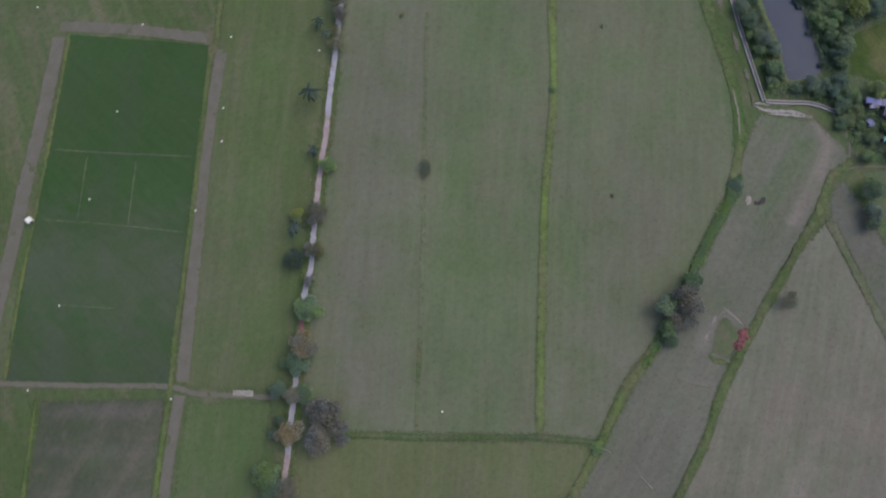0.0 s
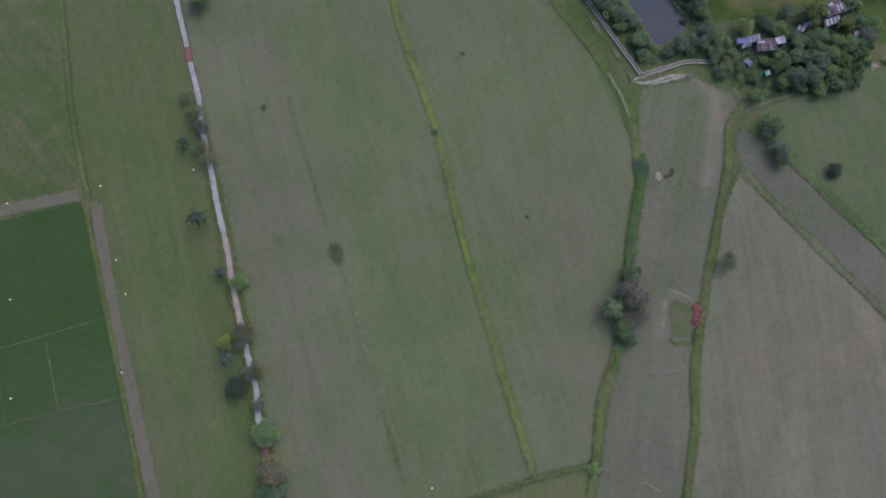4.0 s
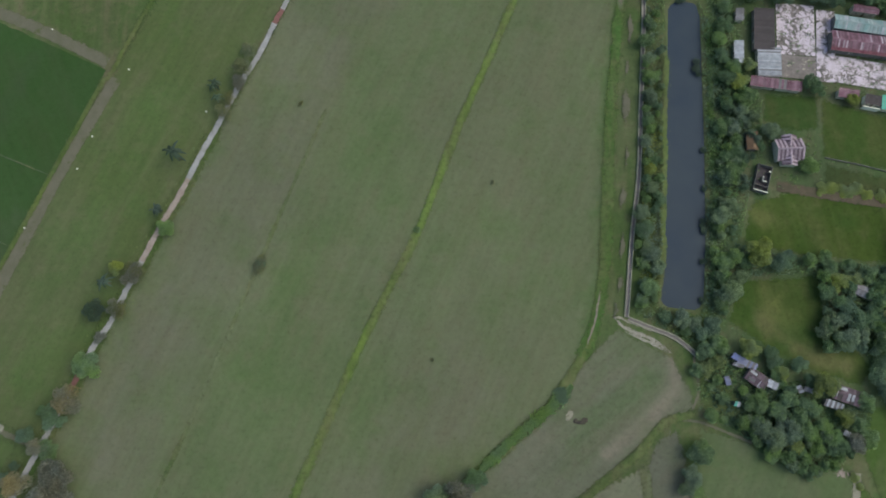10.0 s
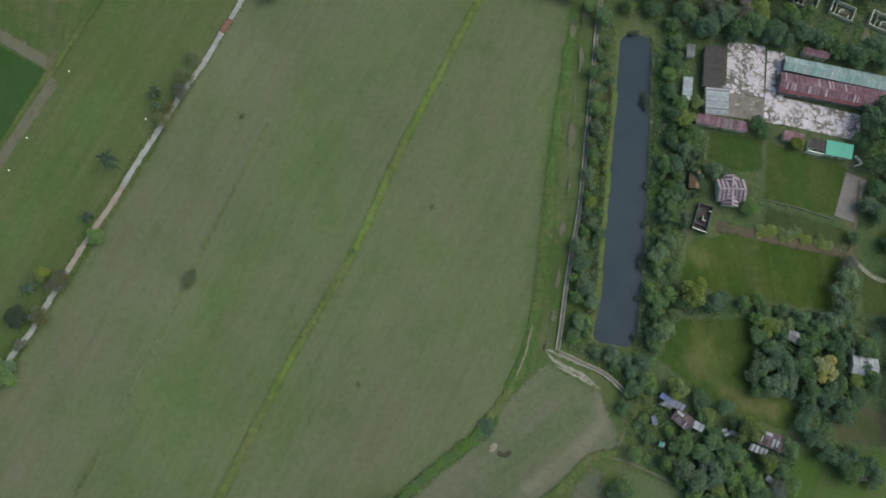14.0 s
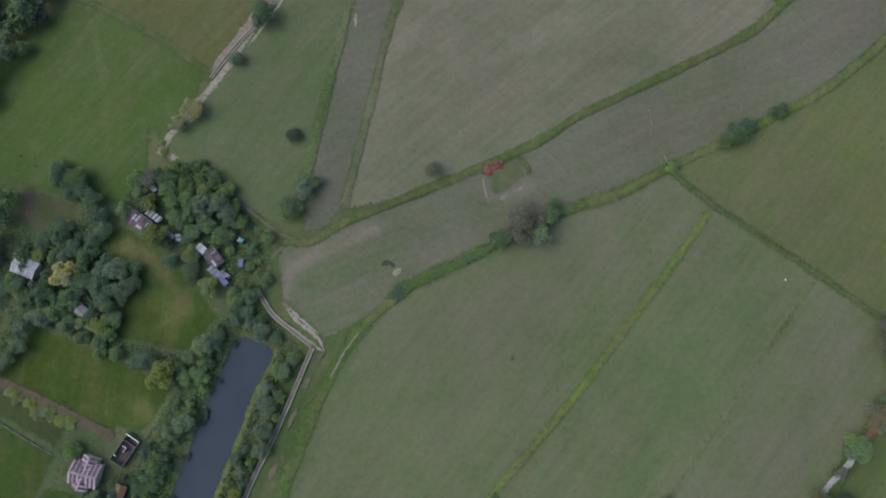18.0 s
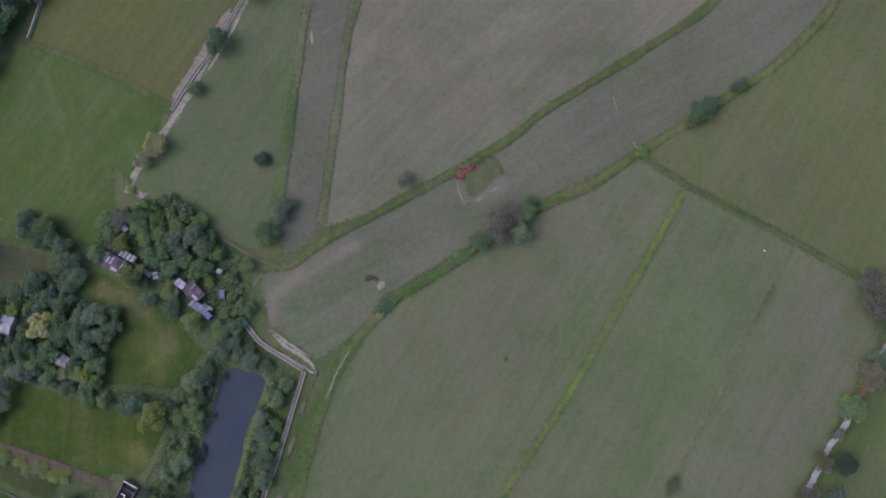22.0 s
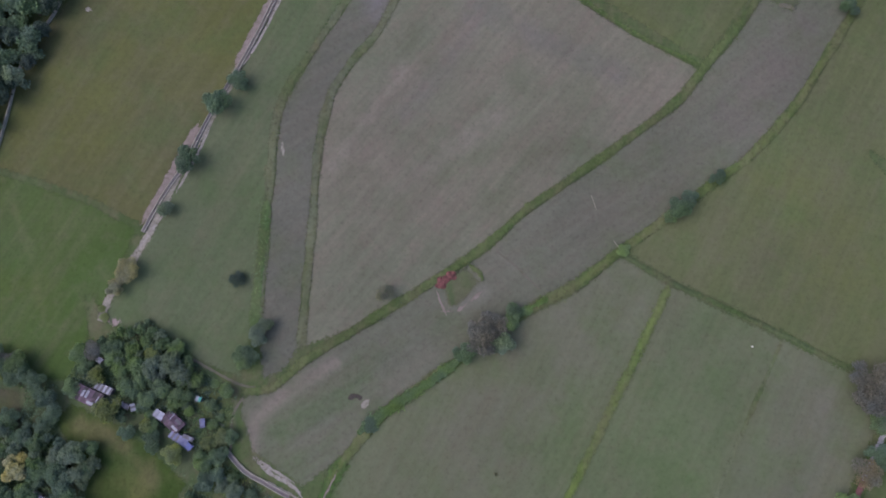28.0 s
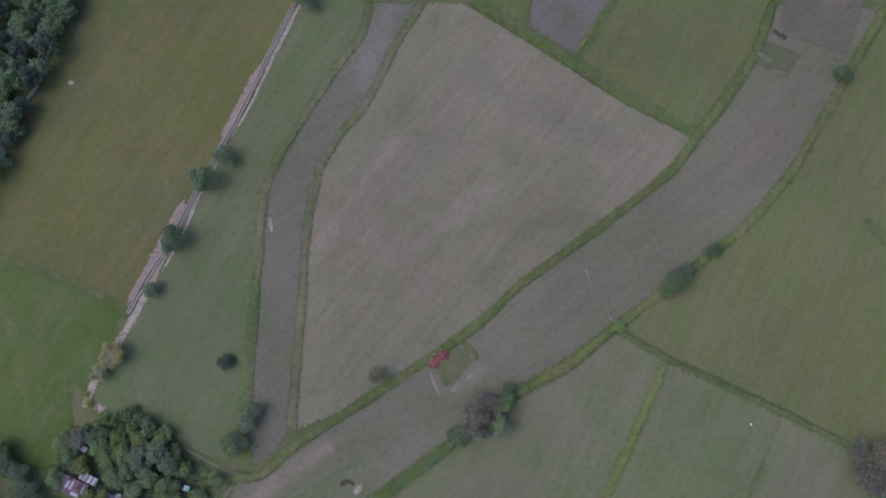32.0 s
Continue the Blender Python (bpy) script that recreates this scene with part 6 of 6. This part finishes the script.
def scatter(poly, count, kinds, rmin, rmax, seed, label, apart=0.6):
    """A wood too dense to count: trunks and clumped crowns joined into one thing."""
    rng = np.random.default_rng(seed)
    p = np.array(poly)
    lo, hi = p.min(0), p.max(0)
    done, parts = [], []
    for _ in range(count * 30):
        q = lo + rng.random(2) * (hi - lo)
        r = rng.uniform(rmin, rmax) * 1.1
        if len(done) >= count:
            break
        if inside(q[None], p)[0] and all(math.hypot(q[0] - a, q[1] - b) > apart * (r + c) for a, b, c in done):
            done.append((q[0], q[1], r))
            kind, variant = kinds[len(done) % len(kinds)], len(done) % 4
            if (variant, kind, "light") not in PROTO:
                PROTO[variant, kind, "light"] = tree_meshes(variant, kind, True)
            m = Matrix.LocRotScale((q[0], q[1], 0), Euler((0, 0, rng.random() * 6.28)), (r, r, r * rng.uniform(1.0, 1.35)))
            parts += [(me, m) for me in PROTO[variant, kind, "light"]]
    verts, faces, slots, mats, base = [], [], [], [], 0
    for me, m in parts:
        co = np.empty(len(me.vertices) * 3)
        me.vertices.foreach_get("co", co)
        mm = np.array(m)
        verts.append(co.reshape(-1, 3) @ mm[:3, :3].T + mm[:3, 3])
        idx = np.empty(len(me.loops), int)
        me.loops.foreach_get("vertex_index", idx)
        mat = me.materials[0]
        if mat not in mats:
            mats.append(mat)
        faces.append(idx.reshape(-1, 4) + base)
        slots.append(np.full(len(me.polygons), mats.index(mat)))
        base += len(me.vertices)
    big = bpy.data.meshes.new("woodland")
    big.from_pydata(np.concatenate(verts).tolist(), [], np.concatenate(faces).tolist())
    for mat in mats:
        big.materials.append(mat)
    big.polygons.foreach_set("material_index", np.concatenate(slots).astype(np.int32))
    tagged(new("woodland", big), label, "woodland", kind="stuff")


scatter([(103.1, -209.3), (108.5, -171.7), (116.2, -150.0), (137.4, -90.8), (185.6, -133.3), (160.0, -241.9)], 190, "dkdkbd", 2.6, 4.6, 5, "dense dark woodland at the field's edge")
scatter([(149.4, -109.0), (129.7, -113.1), (129.7, -94.3), (135.7, -79.2), (142.6, -70.9), (143.6, -37.3), (172.3, -31.2), (203.0, -117.1)], 55, "dkdb", 2.4, 4.2, 15, "dark woodland beside the bright green field")
scatter([(7.9, 135.8), (-19.1, 143.0), (-44.3, 150.6), (-64.4, 156.4), (-79.5, 157.9), (-75.7, 168.0), (-37.5, 160.4), (-11.8, 150.4), (13.5, 142.0)], 50, "dgdb", 2.2, 3.6, 6, "row of trees along the far road")
scatter([(46.9, 138.1), (137.1, 141.7), (160.0, 113.2), (168.3, 167.2), (41.9, 165.2), (20.4, 140.2)], 70, "dgbdd", 2.4, 4.2, 8, "tree belt behind the mill")
scatter([(131.4, 67.5), (157.3, 67.6), (142.5, -26.2), (120.6, -26.1)], 60, "dbgd", 2.2, 3.8, 9, "garden trees beyond the hamlet")
scatter([(42.1, 119.5), (48.2, 119.6), (40.7, 5.0), (29.8, -2.8), (37.9, 67.3)], 28, "gdb", 0.9, 1.8, 10, "thicket along the pond bank")
scatter([(17.0, 133.5), (21.6, 121.7), (18.5, 67.2), (13.2, 25.1), (11.1, 5.1), (4.6, 2.7), (5.9, 27.1), (10.9, 67.2), (15.2, 107.6)], 60, "gbgwb".replace("w", "d"), 0.8, 1.7, 14, "dense thicket between the canal and the pond")
scatter([(40.0, -27.0), (64.6, -39.0), (77.3, -48.2), (57.1, -57.1), (41.0, -44.0), (38.5, -36.0)], 50, "gdgb", 1.2, 2.2, 11, "undergrowth round the shacks")
scatter([(70.4, 13.0), (104.1, 12.9), (113.4, -10.8), (100.3, -18.5), (69.0, -12.6)], 60, "dgdb", 1.3, 2.4, 12, "undergrowth in the middle grove")
scatter([(45.2, 91.8), (55.2, 80.6), (51.4, 58.7), (46.3, 45.9), (39.0, 45.9), (41.1, 78.3)], 30, "dgb", 1.2, 2.2, 13, "thicket beside the pink-roofed house")


def thicket(poly, density, kinds, tall, seed, label):
    """Rank low growth that closes the ground between the trees, in swells, with bare gaps."""
    rng = np.random.default_rng(seed)
    p = np.array(poly)
    lo, hi = p.min(0), p.max(0)
    xy = lo + rng.random((int(np.prod(hi - lo) * density), 2)) * (hi - lo)
    keep = inside(xy, p)
    for area in LAWNS + YARDS:
        keep &= ~inside(xy, area)
    xy = xy[keep]
    swell = wobble(xy, 0.14, seed) + 0.6 * wobble(xy, 0.42, seed + 3)
    keep = swell > -0.3 + 0.2 * rng.normal(0, 1, len(xy))
    xy, swell = xy[keep], swell[keep]
    z = 0.1 + np.clip(0.25 + swell, 0.05, 1.2) * tall * rng.uniform(0.55, 1.0, len(xy))
    at = np.c_[xy, z]
    verts, faces = leaf_quads(rng, at, rng.normal(0, 0.5, at.shape) + (0, 0, 0.8), rng.uniform(0.12, 0.26, len(xy)), rng.uniform(0.2, 0.4, len(xy)))
    me = bpy.data.meshes.new("thicket")
    me.from_pydata(verts.tolist(), [], faces.tolist())
    for k in kinds:
        me.materials.append(LEAF[k])
    tone = np.clip(((wobble(xy, 0.09, seed + 8) + 0.5) * len(kinds)).astype(int), 0, len(kinds) - 1)
    me.polygons.foreach_set("material_index", tone.astype(np.int32))
    tagged(new("thicket", me), label, "undergrowth", kind="stuff")


YARDS = [
    [(53.0, 121.0), (82.0, 122.0), (92.0, 118.0), (132.0, 112.0), (131.0, 92.0), (118.0, 80.0), (112.0, 72.0), (99.0, 75.0), (82.0, 80.0), (52.0, 82.0)],
    [(104.0, 50.0), (110.0, 70.0), (119.0, 68.0), (113.0, 48.0)],
    [(58.0, 54.0), (58.0, 66.0), (71.0, 66.0), (71.0, 54.0)],
    [(49.0, 44.0), (52.0, 56.0), (59.0, 54.0), (56.0, 43.0)],
    POND,
]
thicket([(37.5, 122.0), (50.0, 132.0), (62.0, 124.0), (56.0, 60.0), (49.0, 44.0), (43.0, 25.0), (43.0, 13.0), (36.0, -3.0), (27.0, -2.0), (31.0, 25.0), (34.5, 62.0)], 6.0, "dgb", 2.0, 71, "rank green undergrowth on the pond's garden bank")
thicket([(20.0, 135.0), (24.0, 122.0), (21.0, 95.0), (19.0, 68.0), (15.5, 26.0), (12.5, 4.0), (26.0, 0.0), (25.5, -12.0), (4.0, 0.5), (8.0, 35.0), (12.5, 76.0), (17.0, 120.0)], 5.0, "bggy", 1.3, 72, "rank growth between the canal and the pond")
thicket([(25.0, -11.0), (36.0, -14.0), (50.0, -24.0), (66.0, -24.0), (84.0, -31.0), (80.0, -48.0), (58.0, -57.0), (38.0, -42.0), (23.0, -33.0)], 6.0, "gdgb", 1.9, 73, "dense undergrowth round the shacks")
CLEARING = LAWNS.pop(-2)
thicket(CLEARING, 3.0, "g", 0.9, 76, "knee-high weeds in the clearing beside the shacks")
thicket([(43.0, 26.0), (66.0, 21.0), (101.0, 16.0), (112.0, 31.0), (128.0, 30.0), (128.0, -28.0), (88.0, -32.0), (70.0, 12.0), (44.0, 13.0)], 5.5, "dgdb", 2.0, 74, "shaded undergrowth in the middle grove")
thicket([(42.0, 165.0), (22.0, 142.0), (36.0, 126.0), (90.0, 118.0), (140.0, 108.0), (135.0, 60.0), (112.0, 44.0), (113.0, 70.0), (132.0, 90.0), (160.0, 113.0), (165.0, 150.0)], 3.0, "dgbd", 2.0, 75, "dark undergrowth of the tree belt behind the mill")


# ---- reeds along the ditch ----
def reeds(points, width, count, tall, seed, blade="reed"):
    """Tall growth along a ditch, in lumps, thinning out towards its edges and ends."""
    rng = np.random.default_rng(seed)
    line = curve(points, 1.0)
    verts, faces = [], []
    for _ in range(count):
        f = rng.random() * (len(line) - 1.001)
        k = int(f)
        p = line[k].lerp(line[k + 1], f - k)
        d = (line[k + 1] - line[k]).normalized()
        swell = 0.55 + 0.75 * noise.noise((p.x * 0.16, p.y * 0.16, seed)) + 0.35 * noise.noise((p.x * 0.5, p.y * 0.5, seed))
        swell = max(0.15, swell) * min(1.0, 0.25 + 0.12 * min(f, len(line) - 1 - f))
        shift = 0.25 * width * noise.noise((p.x * 0.1, p.y * 0.1, seed + 5))
        q = p + Vector((-d.y, d.x)) * (shift + float(np.clip(rng.normal(0, 0.34), -0.8, 0.8)) * width * swell)
        lump = 0.6 + 0.8 * noise.noise((q.x * 0.35, q.y * 0.35, 3.0))
        tuft(verts, faces, rng, q.x, q.y, 0.2 + rng.random() * tall * max(lump, 0.05) * swell, rng.uniform(0.3, 0.7))
    me = bpy.data.meshes.new("reed_bed")
    me.from_pydata(verts, [], faces)
    me.materials.append(LEAF[blade])
    tagged(new("reed_bed", me), "tall green reeds filling the ditch", "reeds", kind="stuff")


reeds([(-21.1, -23.5), (-29.0, -32.2), (-39.5, -39.8), (-48.3, -47.8), (-54.5, -52.2)], 3.8, 3400, 0.9, 21)
reeds([(-23.1, -24.7), (-35.2, -36.1), (-47.8, -45.8), (-54.8, -52.6)], 3.4, 2000, 0.8, 22)
reeds([(-73.5, -68.2), (-77.5, -72.1), (-83.8, -76.2)], 4.0, 900, 1.0, 24)
reeds([(40.1, 114.0), (37.3, 68.3), (34.5, 29.7), (31.3, 5.2)], 3.5, 2400, 0.8, 26)
reeds([(21.0, 102.1), (16.9, 61.6), (13.7, 29.6), (11.0, 5.2)], 3.5, 900, 0.5, 27, "weed")



def weeds(poly, count, seed, low, high, blade, label):
    """Weed clumps dotted over a field."""
    rng = np.random.default_rng(seed)
    p = np.array(poly)
    lo, hi = p.min(0), p.max(0)
    verts, faces = [], []
    for q in lo + rng.random((count, 2)) * (hi - lo):
        if inside(q[None], p)[0] and not any(inside(q[None], l)[0] for l in LAWNS) and noise.noise((q[0] * 0.03, q[1] * 0.03, seed)) > -0.15:
            for _ in range(rng.integers(2, 5)):
                tuft(verts, faces, rng, q[0] + rng.normal(0, 0.3), q[1] + rng.normal(0, 0.3), 0.12, rng.uniform(low, high))
    me = bpy.data.meshes.new("weeds")
    me.from_pydata(verts, [], faces)
    me.materials.append(LEAF[blade])
    tagged(new("weeds", me), label, "weeds", kind="stuff")


weeds([(-38.4, 110.0), (-3.1, 109.2), (-10.2, 11.4), (-30.5, -20.4), (-67.4, -50.3), (-102.5, -49.4)], 1100, 41, 0.12, 0.24, "weed", "dark weed clumps dotted over the meadow")
weeds([(-128.6, 107.2), (-45.2, 105.4), (-117.9, -60.2), (-162.2, -59.1)], 700, 42, 0.12, 0.24, "weed", "weed clumps dotted over the meadow")
weeds([(-148.8, -118.5), (-210.6, -184.2), (-204.0, -65.8), (-176.3, -71.7), (-132.2, -90.7)], 450, 43, 0.15, 0.35, "weed", "dark weed clumps in the yellowish pasture")
weeds([(2.9, -140.4), (-52.3, -210.7), (-132.2, -167.4), (-16.4, -67.3)], 500, 44, 0.12, 0.28, "weed", "dry weeds in the stubble")
weeds([(61.5, -80.0), (25.0, -186.3), (9.0, -201.6), (21.3, -98.9), (25.6, -51.1)], 300, 45, 0.15, 0.32, "weed", "dark weed clumps in the pasture")
weeds([(41.3, 133.2), (144.3, 139.4), (126.4, -49.1), (112.5, -34.1), (80.7, -32.0), (85.7, -22.5), (65.6, -22.4), (42.3, -12.6), (32.9, -2.8), (35.1, 68.3)], 3000, 47, 0.35, 0.8, "g", "rank undergrowth in the gardens")
weeds([(26.2, -12.6), (41.9, -18.4), (84.7, -32.0), (78.9, -48.8), (47.6, -48.6), (25.0, -33.6)], 1200, 48, 0.4, 0.9, "d", "dark undergrowth round the shacks")
weeds([(41.3, 133.2), (61.2, 128.6), (51.1, -2.8), (32.9, -2.8), (26.1, -14.5), (10.7, -2.7), (3.2, 13.2), (16.9, 137.8), (23.6, 137.9), (18.1, 68.2), (13.0, 5.2), (28.8, -2.8), (35.1, 68.3)], 1800, 49, 0.35, 0.8, "b", "rank growth on the pond's banks")
weeds([(-2.2, 137.6), (4.6, 137.7), (-3.9, 46.4), (-10.1, 9.2), (-14.1, 13.3), (-7.9, 50.7)], 900, 46, 0.16, 0.3, "grass", "rank grass along the canal bank")

# ---- the square plot with red earth ----
bund([(-54.2, -86.6), (-59.0, -83.5), (-60.6, -80.0)], 1.8, 0.5, FRESH, LUSH, "curved grass bank of the square plot", 1.2)
field("field_18", [(-44.5, -79.0), (-53.6, -86.5), (-60.6, -80.0), (-52.2, -69.6), (-47.8, -69.3)], "meadow", (0.112, 0.115, 0.066), (0.132, 0.122, 0.085), "small overgrown square plot", [([(-46.2, -69.2), (-52.2, -69.6), (-60.8, -77.0)], 2.4, (0.25, 0.22, 0.205), 1.0), ([(-44.1, -77.0), (-47.4, -69.3)], 1.6, (0.24, 0.21, 0.19), 1.0), ([(-47.4, -81.1), (-50.1, -71.4)], 2.0, (0.075, 0.11, 0.045), 0.8), ([(-51.3, -83.4), (-54.6, -79.6)], 4.0, FRESH, 0.6)], cell=0.9)


for way in ([(-45.8, -68.6), (-48.0, -68.4), (-50.2, -68.9)], [(-51.0, -68.6), (-53.4, -70.2), (-55.0, -71.8)], [(-56.2, -72.4), (-58.2, -74.8), (-60.6, -77.0)]):
    strip("bare_patch", way, 1.3, "verge", "bare pale earth along the square plot", 0.2, rag=1.1, step=0.6, taper=True)
strip("bare_patch", [(-43.4, -76.4), (-46.0, -71.0), (-48.4, -66.6)], 0.7, "verge", "bare pale earth along the square plot", 0.21, rag=0.6, step=0.8, taper=True)


def heap(points, name, label, mat, size, tall, seed):
    """One lumpy pile of loose stuff along a line, uneven in outline and height."""
    rng = np.random.default_rng(seed)
    lumps = []
    for p in curve(points, size * 0.5):
        for _ in range(3):
            lumps.append((p.x + rng.normal(0, size * 0.3), p.y + rng.normal(0, size * 0.3), size * rng.uniform(0.35, 0.75), tall * rng.uniform(0.5, 1.2)))
    xs = [l[0] for l in lumps]
    ys = [l[1] for l in lumps]
    cell = size * 0.11
    x0, y0 = min(xs) - size, min(ys) - size
    nx = int((max(xs) - min(xs) + 2 * size) / cell)
    ny = int((max(ys) - min(ys) + 2 * size) / cell)
    bm = bmesh.new()
    grid = {}
    for i in range(nx):
        for j in range(ny):
            x, y = x0 + i * cell, y0 + j * cell
            wx = x + size * 0.2 * noise.noise(Vector((x * 1.3, y * 1.3, seed)))
            wy = y + size * 0.2 * noise.noise(Vector((x * 1.3, y * 1.3, seed + 9)))
            h = max(l[3] * (1 - ((wx - l[0]) ** 2 + (wy - l[1]) ** 2) / l[2] ** 2) for l in lumps)
            if h > -tall * 0.6:
                h += tall * 0.3 * noise.noise(Vector((x * 3.1, y * 3.1, seed)))
                grid[i, j] = bm.verts.new((x, y, 0.22 + h))
    for i, j in list(grid):
        corners = [(i, j), (i + 1, j), (i + 1, j + 1), (i, j + 1)]
        if all(c in grid for c in corners):
            bm.faces.new([grid[c] for c in corners])
    bmesh.ops.delete(bm, geom=[v for v in bm.verts if not v.link_faces], context="VERTS")
    tagged(part(name, bm, M[mat]), label, name.replace("_", " "))


heap([(-45.4, -79.4), (-47.3, -80.7), (-49.2, -81.7)], "earth_mound", "mound of raw red earth on the ditch bank", "red_earth", 2.0, 0.4, 31)
heap([(-44.4, -77.9), (-46.3, -77.4)], "earth_mound", "small spill of reddish earth", "red_earth", 1.5, 0.3, 32)
heap([(-16.6, -35.6), (-18.4, -36.4), (-20.0, -35.9)], "burnt_heap", "burnt dark straw heap in the fallow strip", "charred", 0.8, 0.16, 33)
heap([(-164.3, -205.5), (-167.6, -203.3)], "rubble_heap", "scattered pale rubble in the overgrown plot", "dirt", 1.2, 0.4, 34)
heap([(-169.6, -198.8), (-174.5, -197.9)], "rubble_heap", "scattered pale rubble in the overgrown plot", "dirt", 1.0, 0.4, 35)
heap([(-170.1, -215.5), (-174.0, -213.1)], "charred_log", "dark log pile on the plot's edge", "charred", 1.0, 0.5, 36)


# ---- poles lying by the ditch, stakes, pump shed ----
def pole(a, b, label):
    verts, faces = [], []
    tube(verts, faces, (*a, 0.45), (*b, 0.35), 0.11, 0.08, 8)
    bm = bmesh.new()
    vs = [bm.verts.new(v) for v in verts]
    for f in faces:
        bm.faces.new([vs[k] for k in f])
    bm.faces.new(vs[:8])
    bm.faces.new(vs[8:])
    tagged(part("bamboo_pole", bm, M["wood"]), label, "pole")


pole(*[(-107.1, -99.4), (-110.9, -94.5)], "pale bamboo pole laid across the ditch")
pole(*[(26.3, -22.6), (29.8, -24.2)], "pale bamboo rail at the hamlet's edge")
pole(*[(-98.2, -115.8), (-100.4, -110.4)], "pale bamboo pole lying in the fallow strip")
strip("track_10", [(-173.4, -215.0), (-183.3, -210.9), (-197.5, -205.7)], 0.7, "dirt", "trodden ridge across the strip", 0.2, rag=0.2)


def stake(x, y, h=1.1):
    top = tagged(new("field_stake"), "short white-capped marker stake standing in the crop", "stake", "white-capped stakes in the fields")
    bm = bmesh.new()
    bmesh.ops.create_cone(bm, cap_ends=True, segments=8, radius1=0.07, radius2=0.05, depth=h, matrix=Matrix.Translation((0, 0, h / 2)))
    part("post", bm, M["wood"], top)
    bm = bmesh.new()
    bmesh.ops.create_cone(bm, cap_ends=True, segments=10, radius1=0.34, radius2=0.2, depth=0.3, matrix=Matrix.Translation((0, 0, h + 0.17)))
    part("cap", bm, M["white_paint"], top, "white plastic cap")
    top.location = (x, y, 0.05)


for x, y in ([(-233.5, 84.4), (-253.0, 54.9), (-274.2, 20.6), (-214.1, 115.2), (-217.3, 36.6), (-246.2, -25.8), (-292.9, -4.7), (-183.4, 97.9), (-199.9, 58.7), (-195.2, 71.2), (-153.0, 80.2), (-157.6, -64.7), (-250.5, 137.0)]):
    stake(x, y)


def pump_shed(x, y):
    top = tagged(new("pump_shed"), "small white pump shed beside the paddy", "shed")
    boxed("wall", (-0.85, 0.85, -0.85, 0.85, 0, 1.9), M["wall"], top)
    boxed("roof", (-1.05, 1.05, -1.05, 1.05, 1.9, 2.02), M["white_paint"], top, "flat white roof")
    boxed("door", (-0.4, 0.4, -0.9, -0.855, 0, 1.7), M["door"], top, "dark door")
    top.matrix_world = pose(x, y, 0.05, 0, 0, 22)


pump_shed(*(-275.9, 55.1))
